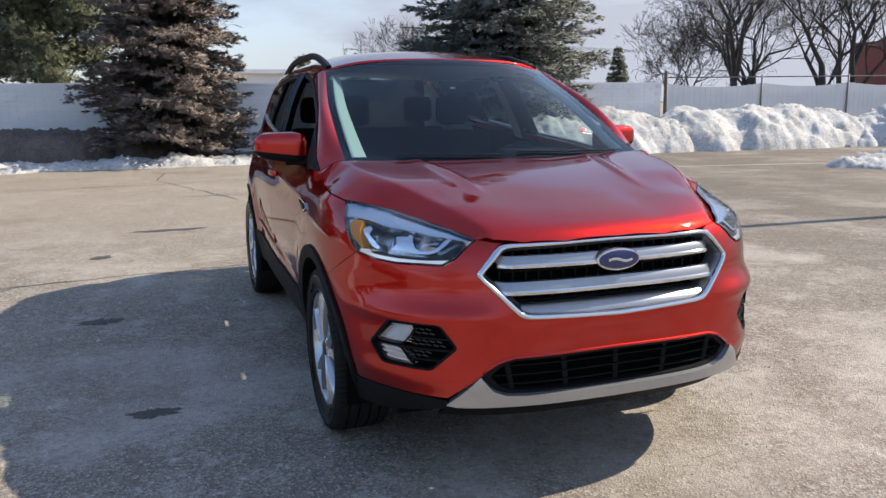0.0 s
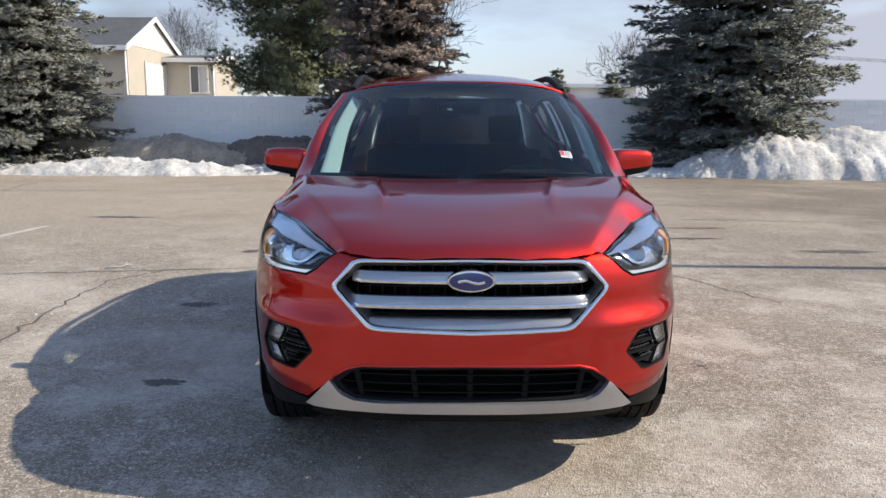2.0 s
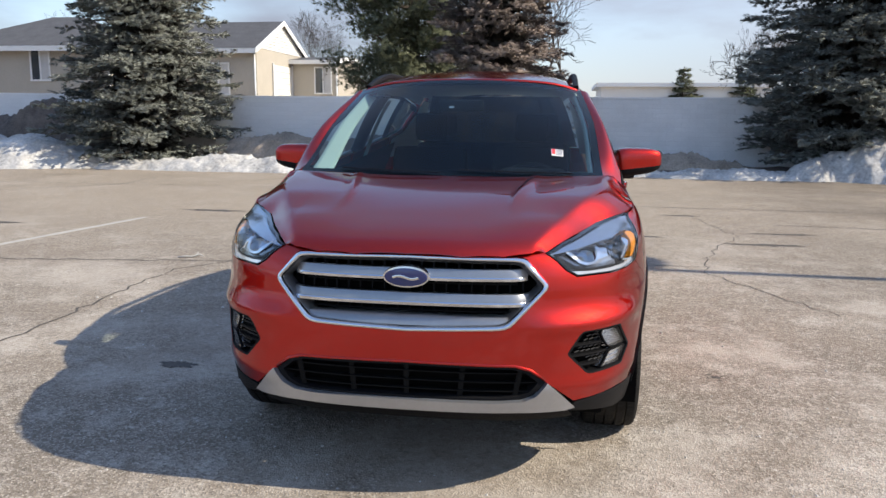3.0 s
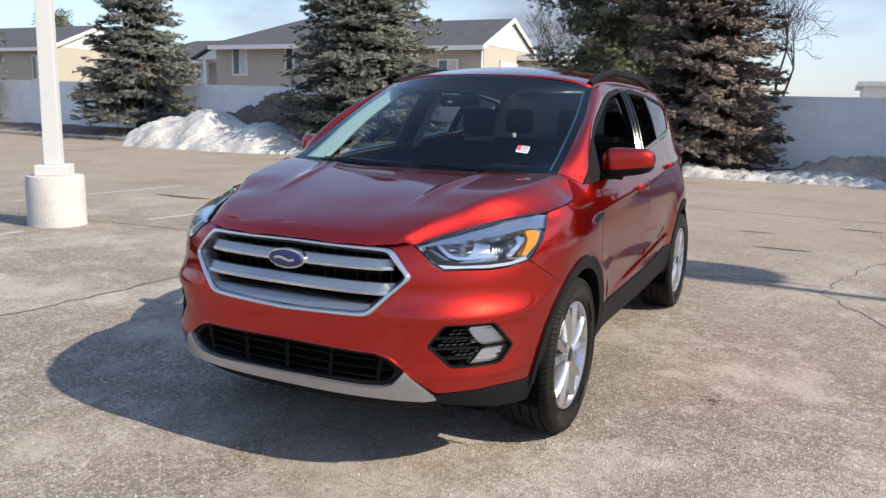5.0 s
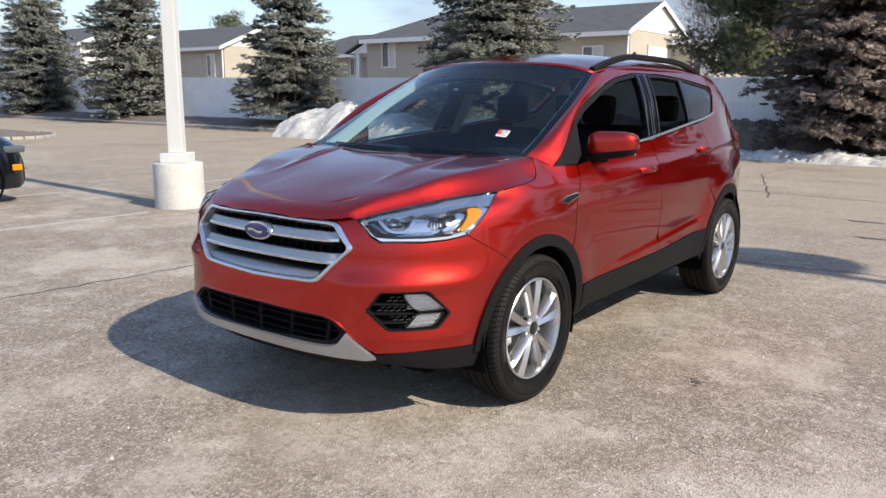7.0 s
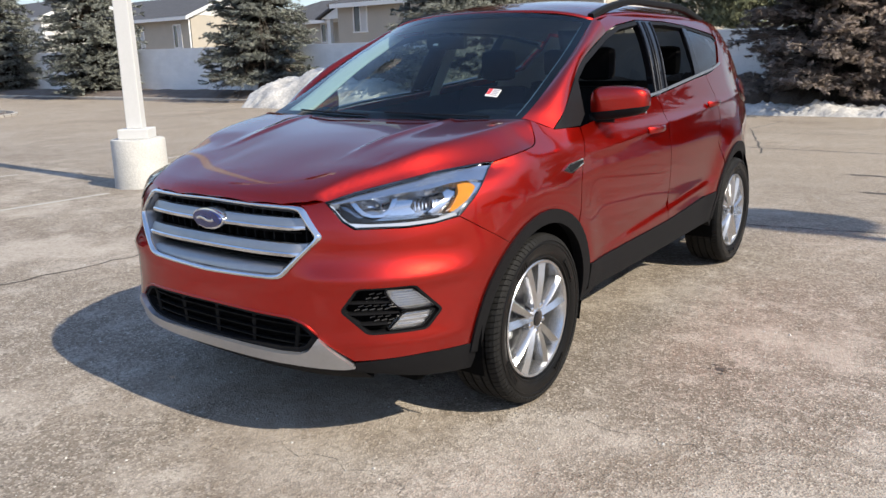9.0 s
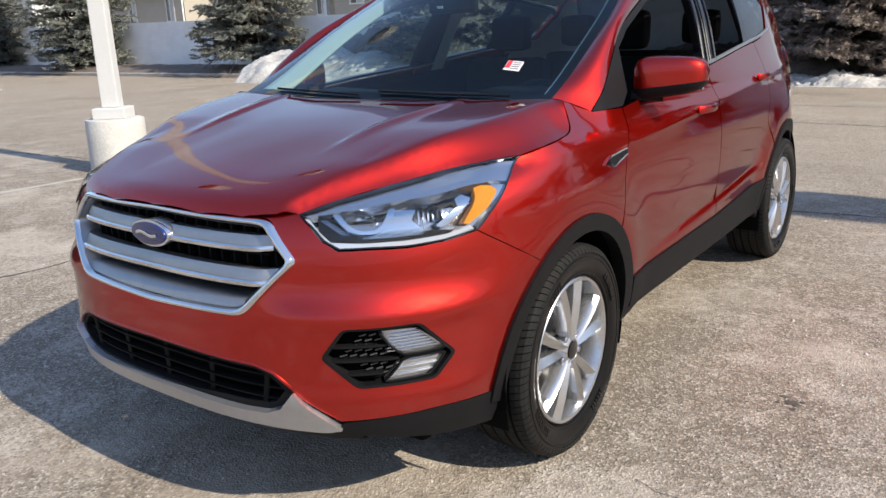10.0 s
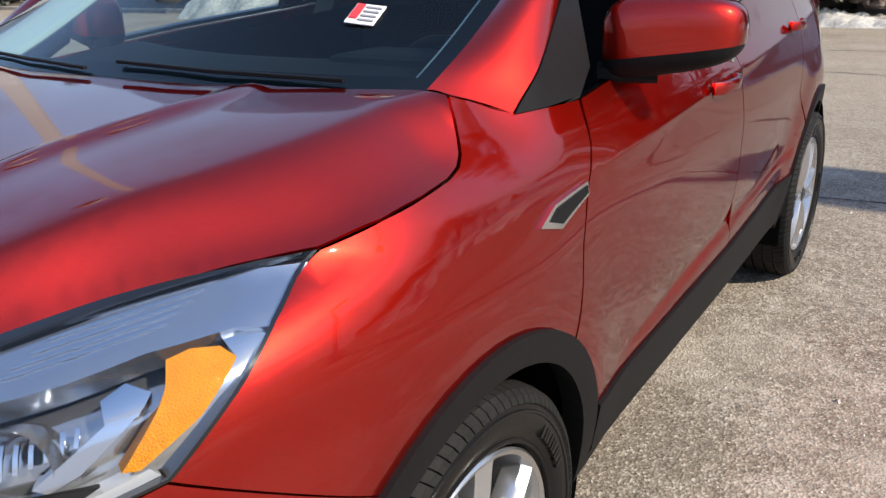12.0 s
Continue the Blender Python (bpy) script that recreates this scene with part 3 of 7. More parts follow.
mound("mulch_mound", -4.2, 17.9, 2.2, 1.0, 0.80, SOIL, "dark heap of bark mulch in shade by the wall", "mound", 12, 0.3, base=0.05)
mound("mulch_mound", -1.9, 18.2, 1.9, 0.9, 0.55, SOIL, "dark heap of bark mulch under a spruce", "mound", 18, 0.2, base=0.05)
mound("mulch_mound", -15.1, 18.15, 2.7, 0.95, 1.62, SOIL, "dark heap of bark mulch behind the snow", "mound", 13, 0.35, base=0.05)
mound("mulch_mound", 2.9, 17.6, 2.4, 0.9, 0.45, LEAFY, "low grey-brown heap of litter by the wall", "mound", 14, 0.3, base=0.05)
mound("mulch_mound", 11.9, 18.0, 2.6, 0.8, 0.95, SOIL, "dark heap of soil showing behind the snow", "mound", 15, 0.4, base=0.05)
island = mound("planting_island", -25.8, 8.2, 3.0, 1.8, 0.20, SOIL, "small mulched planting island with a concrete kerb", "island", 16, 0.06)
for k in range(36):
    a0, a1 = 2 * math.pi * k / 36 + .01, 2 * math.pi * (k + 1) / 36 - .01
    ks = []
    for a in (a0, a1):
        for r, z in ((1.0, 0), (1.0, .07), (.985, .085), (.95, .085), (.94, 0)):
            ks.append((-25.8 + 3.3 * r * math.cos(a), 8.2 + 2.1 * r * math.sin(a), z))
    link_mesh("kerb_stone", ks, [(j, j + 1, j + 6, j + 5) for j in range(4)] + [(4, 3, 2, 1, 0), (5, 6, 7, 8, 9)], CONCRETE, island)


# ---- light poles ----
def light_pole(at, base_r=0.315, base_h=0.575, height=8.2, arm=1.2, heads=(0, 180), wide=1.0):
    """A square white pole on a round concrete base; heads: the turns of its arms, each with a round lamp head."""
    top = thing("light_pole", "square white steel light pole on a round white concrete base", "light pole", "parking lot light poles", at=at)
    prof = [(0.0, 0.0), (base_r * 1.01, 0.0), (base_r * 1.0, 0.05), (base_r * 0.985, base_h - 0.03), (base_r * 0.96, base_h - 0.006), (base_r * 0.9, base_h), (0, base_h)]
    lathe("base", prof, BASE_WHITE, top, 56, "round painted concrete base", axis="z")
    part("plinth", boxed(-0.175, 0.175, -0.175, 0.175, base_h, base_h + 0.12, 0.012), POLE_WHITE, top)
    bm = bmesh.new()
    box(bm, -0.092, 0.092, -0.092, 0.092, base_h + 0.12, height, 0.012)
    for v in bm.verts:
        k = 1 - 0.30 * (v.co.z - base_h) / (height - base_h)
        v.co.x *= k
        v.co.y *= k
    part("shaft", bm, POLE_WHITE, top)
    for turn in heads:
        c, q = math.cos(radians(turn)), math.sin(radians(turn))
        part("arm", boxed(0.04, arm - 0.2, -0.035, 0.035, height - 0.16, height - 0.08, 0.01), POLE_WHITE, top, at=pose(0, 0, 0, 0, 0, turn))
        head = lathe("lamp_head", [(r * wide, z) for r, z in ((0.24, -0.06), (0.30, -0.05), (0.31, 0.02), (0.31, 0.30), (0.28, 0.33), (0, 0.34))], POLE_WHITE, top, 40, "round white drum lamp head", axis="z", at=pose(c * arm, q * arm, height - 0.1))
        lathe("rim", [(r * wide, z) for r, z in ((0.24, -0.06), (0.235, 0.03), (0.10, 0.05), (0, 0.05))], LAMP_BROWN, head, 40, "bronze recessed underside", axis="z")
        lathe("diffuser", [(0.16, 0.045), (0.13, 0.0), (0.07, -0.02), (0, -0.025)], DIFFUSER, head, 40, axis="z")
    return top


POLE_AT = pose(-6.12, 2.75, 0, 0, 0, 40)
light_pole(POLE_AT, height=6.2, arm=0.85)
light_pole(pose(11.1, 3.46, 0, 0, 0, 90), arm=0.36, heads=(0,), wide=1.5)


# ---- houses ----
def plank_prism(bm, pts, depth, axis):
    """Extrude a polygon along an axis vector."""
    a = [bm.verts.new(p) for p in pts]
    b = [bm.verts.new(Vector(p) + Vector(axis) * depth) for p in pts]
    bm.faces.new(a)
    bm.faces.new(list(reversed(b)))
    for i in range(len(a)):
        j = (i + 1) % len(a)
        bm.faces.new((a[i], a[j], b[j], b[i]))
    return bm


def house_window(parent, x, y, z, w, h, facing):
    """A framed window on a wall that faces -y ('s') or +x ('e')."""
    win = thing("window", "", "", at=pose(x, y, z, 0, 0, 0 if facing == "s" else 90))
    win.parent = parent
    del_keys = [k for k in ("label", "category") if k in win]
    for k in del_keys:
        del win[k]
    bm = bmesh.new()
    for a in ((-w / 2 - 0.07, -w / 2, 0, h), (w / 2, w / 2 + 0.07, 0, h), (-w / 2 - 0.07, w / 2 + 0.07, h, h + 0.08), (-w / 2 - 0.1, w / 2 + 0.1, -0.08, 0), (-0.03, 0.03, 0, h)):
        box(bm, a[0], a[1], -0.06, 0.02, a[2], a[3])
    part("frame", bm, TRIM_WHITE, win)
    part("pane", boxed(-w / 2, -0.03, -0.012, 0.0, 0, h), PANE, win)
    part("pane", boxed(0.03, w / 2, -0.012, 0.0, 0, h), CURTAIN, win)
    return win


def house(x0, x1, y0, y1, eave, ridge, label, windows=(), siding_from=None, east_panel=None, hip=False):
    """A low gabled block whose ridge runs along x, with a brick body and a sided gable."""
    top = thing("house", label, "house", "houses behind the wall")
    ym = (y0 + y1) / 2
    part("wall", boxed(x0, x1, y0, y1, 0, eave - 0.12), STUCCO, top)
    ov = 0.45
    if not hip:
        for xs, d in ((x1, -0.12), (x0, 0.12)):
            bm = plank_prism(bmesh.new(), [(xs, y0, eave - 0.118), (xs, y1, eave - 0.118), (xs, ym, ridge - 0.12)], d, (1, 0, 0))
            part("gable", bm, SIDING, top, "white sided gable")
        n = 9
        for i in range(n):
            z = eave - 0.10 + (ridge - eave - 0.2) * i / n
            k = (z - eave + 0.1) / (ridge - eave)
            half = (y1 - y0) / 2 * (1 - k)
            part("siding_board", boxed(x1, x1 + 0.03, ym - half, ym + half, z, z + 0.018), SIDING, top)
    for sgn, ye in ((1, y0), (-1, y1)):
        sl = (ridge - eave) / (ym - y0)
        ya, za = ye - sgn * ov, eave - ov * sl
        xa, xb = (x0 - 0.15, x1 + 0.15)
        xr0, xr1 = (x0 + 3.6, x1 - 3.6) if hip else (xa, xb)
        th = Vector((0, 0, -0.14))
        bm = bmesh.new()
        q = [Vector((xa, ya, za)), Vector((xb, ya, za)), Vector((xr1, ym, ridge)), Vector((xr0, ym, ridge))]
        vs = [bm.verts.new(p) for p in q] + [bm.verts.new(p + th) for p in q]
        bm.faces.new(vs[:4])
        bm.faces.new(vs[7:3:-1])
        for i in range(4):
            j = (i + 1) % 4
            bm.faces.new((vs[i], vs[i + 4], vs[j + 4], vs[j]))
        part("roof", bm, SHINGLE, top, "dark grey shingle roof")
        part("fascia", boxed(xa, xb, min(ya, ya - sgn * 0.05), max(ya, ya - sgn * 0.05), za - 0.24, za - 0.01), TRIM_WHITE, top)
        if not hip:
            for xs in (xa - 0.05, xb):
                bm = bmesh.new()
                q = [(xs, ya, za - 0.22), (xs, ya, za + 0.03), (xs, ym, ridge + 0.03), (xs, ym, ridge - 0.22)]
                plank_prism(bm, q, 0.05, (1, 0, 0))
                part("rake_board", bm, TRIM_WHITE, top)
    if hip:
        for xa, xr in ((x0 - 0.4, x0 + 3.6), (x1 + 0.4, x1 - 3.6)):
            sl = (ridge - eave) / (ym - y0)
            q = [(xa, y0 - ov, eave - ov * sl), (xa, y1 + ov, eave - ov * sl), (xr, ym, ridge)]
            part("roof", plank_prism(bmesh.new(), q, -0.12, (0, 0, 1)), SHINGLE, top, "dark grey shingle roof")
    tube("downpipe", [(x1 - 0.05, y0 - 0.12, 0), (x1 - 0.05, y0 - 0.12, eave - 0.2)], 0.05, TRIM_WHITE, top)
    for wx, wz, ww, wh in windows:
        house_window(top, wx, y0, wz, ww, wh, "s")
    if east_panel:
        ya, yb, za, zb = east_panel
        part("panel", boxed(x1, x1 + 0.05, ya, yb, za, zb), SIDING, top, "white sided panel")
        for i in range(12):
            z = za + (zb - za) * i / 12
            part("siding_board", boxed(x1 + 0.05, x1 + 0.08, ya, yb, z, z + 0.02), SIDING, top)
        part("trim", boxed(x1 + 0.02, x1 + 0.09, ya - 0.12, ya, za, zb + 0.1), TRIM_WHITE, top)
        part("trim", boxed(x1 + 0.02, x1 + 0.09, yb, yb + 0.12, za, zb + 0.1), TRIM_WHITE, top)
    return top


house(-24.0, -15.2, 35.7, 43.3, 4.95, 6.55, "beige brick apartment house with a white sided gable", ((-17.3, 2.5, 1.1, 1.5), (-21.0, 2.5, 1.1, 1.5)), east_panel=(38.0, 40.9, 0.3, 4.1))
house(-15.1, -12.4, 41.0, 46.0, 4.6, 4.9, "low beige brick annex with a flat grey roof", ((-13.3, 2.7, 0.9, 1.4),), hip=False)
house(-29.3, -20.4, 30.9, 38.2, 4.72, 6.3, "beige brick apartment house with a hipped grey roof", ((-27.6, 3.0, 0.9, 1.35), (-24.0, 3.0, 0.9, 1.35)), hip=True)
house(-42.0, -32.0, 36.0, 42.0, 4.3, 5.6, "beige brick apartment house with a small white porch", ((-35.2, 2.7, 0.8, 1.1),), hip=True)
porch = thing("porch", "white gabled entrance porch with a square post", "porch")
for px in (-33.9, -31.9):
    part("post", boxed(px - 0.13, px + 0.13, 34.9, 35.16, 0, 4.05), TRIM_WHITE, porch)
part("gable", plank_prism(bmesh.new(), [(-34.5, 34.8, 4.05), (-31.4, 34.8, 4.05), (-32.95, 34.8, 4.75)], 1.2, (0, 1, 0)), SIDING, porch)
part("roof", plank_prism(bmesh.new(), [(-34.8, 34.6, 4.02), (-32.95, 34.6, 4.86), (-31.1, 34.6, 4.02), (-31.1, 34.6, 4.12), (-32.95, 34.6, 4.98), (-34.8, 34.6, 4.12)], 1.5, (0, 1, 0)), SHINGLE, porch)
house(-58.0, -45.4, 33.0, 41.0, 4.95, 6.6, "beige brick apartment house with a white sided gable", ((-47.0, 2.7, 0.8, 1.5), (-51.5, 2.7, 0.8, 1.5), (-55, 2.7, 0.8, 1.5)))
white_house = house(-75.0, -61.5, 31.0, 39.0, 5.6, 7.2, "white sided apartment house with a grey roof", ((-64, 3.2, 0.9, 1.4),))
for wall_part in white_house.children:
    if wall_part.name.startswith("wall"):
        wall_part.data.materials[0] = SIDING

shed = thing("flat_building", "long low white building with a flat roof", "building")
part("wall", boxed(3.4, 16.0, 60, 70, 0, 3.75), SIDING, shed)
part("roof", boxed(3.0, 16.4, 59.6, 70.4, 3.75, 4.05), TRIM_WHITE, shed)
for i in range(3):
    house_window(shed, 5.5 + 4 * i, 60, 1.6, 1.2, 1.2, "s")
brick_house = thing("brick_building", "dark red brick building with a grey roof", "building")
part("wall", boxed(49.8, 70, 31, 45, 0, 5.6), RED_BRICK, brick_house)
part("roof", plank_prism(bmesh.new(), [(52.6, 30.4, 5.6), (52.6, 45.6, 5.6), (52.6, 38, 9.0)], 20, (1, 0, 0)), SHINGLE, brick_house)
part("fascia", boxed(52.5, 72.4, 30.3, 30.4, 5.4, 5.75), TRIM_WHITE, brick_house)
house_window(brick_house, 55.5, 31, 2.6, 1.2, 1.4, "s")


# ---- fence, utility pole ----
fence = thing("chain_link_fence", "chain-link fence with white privacy slats and steel rails", "fence")
for i in range(8):
    tube("post", [(14.4 + 3.9 * i, 19.0, 0), (14.4 + 3.9 * i, 19.0, 2.22 + 0.03 * i)], 0.032, FENCE_STEEL, fence)
tube("rail", [(14.4, 19.0, 2.13), (43.0, 19.0, 2.36)], 0.021, FENCE_STEEL, fence)
for i in range(130):
    x = 14.45 + 0.22 * i
    sag = 0.12 * abs(math.sin((x - 14.4) / 3.9 * math.pi)) - 0.006 * (x - 14.4)
    part("slat", boxed(x, x + 0.215, 19.05, 19.062, 0.05, 1.93 - sag), SLATS, fence)
part("end_post", boxed(14.30, 14.37, 18.95, 19.02, 0, 2.35, 0.01), LAMP_BROWN, fence, "rusty end post")

upole = thing("utility_pole", "wooden utility pole with two cross arms", "utility pole")
tube("shaft", [(24.5, 78, 0), (24.5, 78, 9.4)], [0.16, 0.12], BARK, upole)
for z in (9.1, 7.0):
    part("cross_arm", boxed(23.2, 25.8, 77.9, 78.05, z, z + 0.13), BARK, upole)
for i in range(4):
    tube("wire", [(24.5 + 60 * t, 78 + 10 * t, 9.2 - 0.1 * i - 1.6 * math.sin(t * math.pi)) for t in [k / 12 for k in range(13)]], 0.012, HOLLOW, upole, 4)


# ---- trees ----
def needles_mesh(name, places, dirs, lengths, fronts, seed, material, parent, label="", blades=5, spread=0.55, wide=0.11):
    """Tufts of needles as one mesh: slim blades fanned round each twig, which take the light of the bough that they belong to."""
    gen = np.random.default_rng(seed)
    p, d, ln, fr = (np.repeat(np.asarray(a, dtype=float), blades, axis=0) for a in (places, dirs, lengths, fronts))
    n = len(p)
    a = np.cross(d, gen.normal(size=(n // blades, 3)).repeat(blades, axis=0))
    a /= np.linalg.norm(a, axis=1, keepdims=True) + 1e-9
    b = np.cross(d, a)
    turn = (gen.uniform(0, 6.28, n // blades).repeat(blades) + 2 * np.pi * np.tile(np.arange(blades), n // blades) / blades)[:, None]
    o, w = a * np.cos(turn) + b * np.sin(turn), b * np.cos(turn) - a * np.sin(turn)
    ln = ln[:, None]
    tip = p + d * ln * gen.uniform(0.75, 1.1, (n, 1)) + o * ln * spread * gen.uniform(0.5, 1.0, (n, 1))
    w = w * ln * wide
    w *= np.where((np.cross(w, tip - p) * fr).sum(axis=1, keepdims=True) < 0, -1, 1)
    vs = np.stack([p - w, p + w, tip], axis=1).reshape(-1, 3)
    ob = link_mesh(name, vs.tolist(), np.arange(3 * n).reshape(-1, 3).tolist(), material, parent, label)
    ob.data.shade_smooth()
    ob.data.normals_split_custom_set_from_vertices(np.repeat(fr, 3, axis=0).tolist())
    return ob


def spruce(at, height, radius, seed, needles, label, bare=0.12, tufts=13000, size=0.11, thin=99.0):
    """A spruce: trunk, drooping tiers of boughs, each bough a fan of needle tufts."""
    rng = random.Random(seed)
    top = thing("spruce_tree", label, "tree", "spruces along the wall", at=at)
    tube("trunk", [(0, 0, -0.1), (0.03, 0.02, height * 0.3), (0, 0.03, height * 0.7), (0, 0, height * 0.98)], [radius * 0.085, radius * 0.065, radius * 0.03, 0.012], BARK, top, 10)
    bv, bf = [], []
    places, dirs, lens, fronts = [], [], [], []
    in_p, in_d, in_l = [], [], []
    tiers = int(height * 2.9)
    boughs = []
    for k in range(tiers):
        f = (k + rng.uniform(-0.3, 0.3)) / tiers
        z = height * (bare * 0.35 + (1 - bare * 0.35) * max(0.0, f))
        shape = (1 - z / height) ** 0.78 * (0.72 + 0.28 * min(1.0, z / (height * 0.17)))
        count = int(9 + 11 * shape)
        a0 = rng.uniform(0, 6.28)
        for j in range(count):
            an = a0 + 2 * math.pi * j / count + rng.uniform(-0.25, 0.25)
            ln = radius * shape * rng.uniform(0.72, 1.12) + 0.12
            ln *= 1 + 0.16 * noise.noise(Vector((math.cos(an) * 1.5, math.sin(an) * 1.5, z * 0.5 + seed)))
            boughs.append((min(height * 0.985, max(0.12, z + rng.uniform(-0.22, 0.22))), an, ln))
    total = sum(b[2] ** 1.35 * (0.3 if b[0] > thin else 1.0) for b in boughs)
    for z, an, ln in boughs:
        out = Vector((math.cos(an), math.sin(an), 0))
        side = Vector((-out.y, out.x, 0))
        droop = rng.uniform(0.10, 0.30)
        lift = rng.uniform(-0.02, 0.14)

        def along(t):
            return Vector((0, 0, z)) + out * ln * t + Vector((0, 0, ln * (lift * t - droop * t * t + 0.10 * t ** 4)))
        v, f = tube_data([along(t) for t in (0, 0.35, 0.7, 0.97)], [0.022 + 0.008 * ln, 0.018, 0.011, 0.004], 4, False)
        bf += [tuple(i + len(bv) for i in q) for q in f]
        bv += v
        n = max(6, int(tufts * 0.92 * ln ** 1.35 * (0.3 if z > thin else 1.0) / total))
        # inner tufts that carry the crown's shade in their colour
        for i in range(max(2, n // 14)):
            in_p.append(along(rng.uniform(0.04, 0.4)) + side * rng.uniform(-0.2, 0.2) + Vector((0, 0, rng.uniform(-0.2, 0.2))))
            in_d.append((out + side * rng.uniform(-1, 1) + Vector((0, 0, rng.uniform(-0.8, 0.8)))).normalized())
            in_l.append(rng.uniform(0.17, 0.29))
        twigs = []
        for i in range(max(4, int(4 + 7 * ln))):
            t = rng.uniform(0.16, 1.0) ** 0.75
            reach = (0.12 + 0.38 * ln * max(0.04, 1.04 - t) ** 0.7) * rng.uniform(0.55, 1.15)
            lean = (out * rng.uniform(0.5, 1.0) + side * rng.choice((-1, 1)) * rng.uniform(0.3, 1.0) + Vector((0, 0, rng.uniform(-0.34, 0.14)))).normalized()
            twigs.append((along(t) + Vector((0, 0, rng.gauss(0, 0.025))), lean, reach))
        share = sum(w[2] for w in twigs)
        for root, lean, reach in twigs:
            tilt = Vector((rng.gauss(0, 0.22), rng.gauss(0, 0.22), 0.75)) + out * 0.45
            for i in range(max(2, round(n * reach / share))):
                u = rng.uniform(0, 1) ** 0.8
                off = Vector((rng.gauss(0, 1), rng.gauss(0, 1), rng.gauss(0, 0.8))) * (0.030 * (1.25 - u))
                places.append(root + lean * reach * u + off + Vector((0, 0, 0.05 * u * u - 0.03 * u)))
                dirs.append((lean + Vector((rng.gauss(0, 0.25), rng.gauss(0, 0.25), rng.gauss(0.1, 0.22)))).normalized())
                fronts.append((tilt + off * 14).normalized())
                lens.append(size * rng.uniform(0.65, 1.35))
    link_mesh("branchwork", bv, bf, BARK, top)
    needles_mesh("crown", places, dirs, lens, fronts, seed, needles, top)
    needles_mesh("inner_crown", in_p, in_d, in_l, in_d, seed + 1, NEEDLE_INNER, top, "inner needle tufts coloured dark for shade within the crown")
    if bare > 0.2:
        tv, tf = [], []
        for i in range(150):
            an, z = rng.uniform(0, 6.28), rng.uniform(0.15, height * bare)
            ln = radius * rng.uniform(0.5, 0.95)
            out = Vector((math.cos(an), math.sin(an), 0))
            v, f = tube_data([Vector((0, 0, z + ln * 0.35)), Vector((0, 0, z + ln * 0.3)) + out * ln * 0.5, Vector((0, 0, max(0.02, z - ln * 0.2))) + out * ln], [0.016, 0.012, 0.004], 3, False)
            tf += [tuple(k + len(tv) for k in q) for q in f]
            tv += v
        link_mesh("dead_branchwork", tv, tf, TWIG, top)
    return top


spruce(pose(-11.3, 17.6, 0.1), 9.5, 2.95, 21, NEEDLE_BLUE, "full blue spruce with dense grey-green boughs to the ground", tufts=82000, size=0.095)
spruce(pose(-1.25, 17.5, 0.1), 9.5, 2.25, 22, NEEDLE_BROWN, "spruce with browned reddish needles and ragged boughs", tufts=78000, size=0.09)
spruce(pose(7.8, 17.7, 0.1), 13.0, 3.15, 23, NEEDLE_BLUE, "broad blue spruce standing above a snow bank", tufts=86000, size=0.10, thin=5.4)
spruce(pose(-21.9, 18.6, 0.1), 7.8, 2.55, 24, NEEDLE_BLUE, "spruce with bare brown twigs under its lower boughs", bare=0.3, tufts=46000, size=0.11)
a_tree = spruce(pose(-33.8, 18.6, 0.1), 10.5, 2.75, 25, NEEDLE_BLUE, "tall blue spruce by the block wall", tufts=34000, size=0.14)
tagged(copy_thing(a_tree, pose(-44.0, 19.0, 0.1, 0, 0, 100)), "tall blue spruce far along the block wall")
tagged(copy_thing(a_tree, pose(-55.5, 19.5, 0.1, 0, 0, 220)), "tall blue spruce far along the block wall")
far_tree = spruce(pose(9.6, 60, 0.02, 0, 0, 40), 5.2, 1.9, 31, NEEDLE_GREEN, "small dark conifer far behind the wall", tufts=5000, size=0.2)
tagged(far_tree, "small dark conifer far behind the wall", group="far conifers")
for x, y, s, turn in ((14.0, 60, 0.95, 10), (15.0, 61, 0.88, 170), (58.1, 91.4, 1.65, 280)):
    far = copy_thing(far_tree, pose(x, y, 0.02, 0, 0, turn))
    far.scale = (min(s, 1.2), min(s, 1.2), s)
    tagged(far, "small dark conifer far behind the wall", group="far conifers")


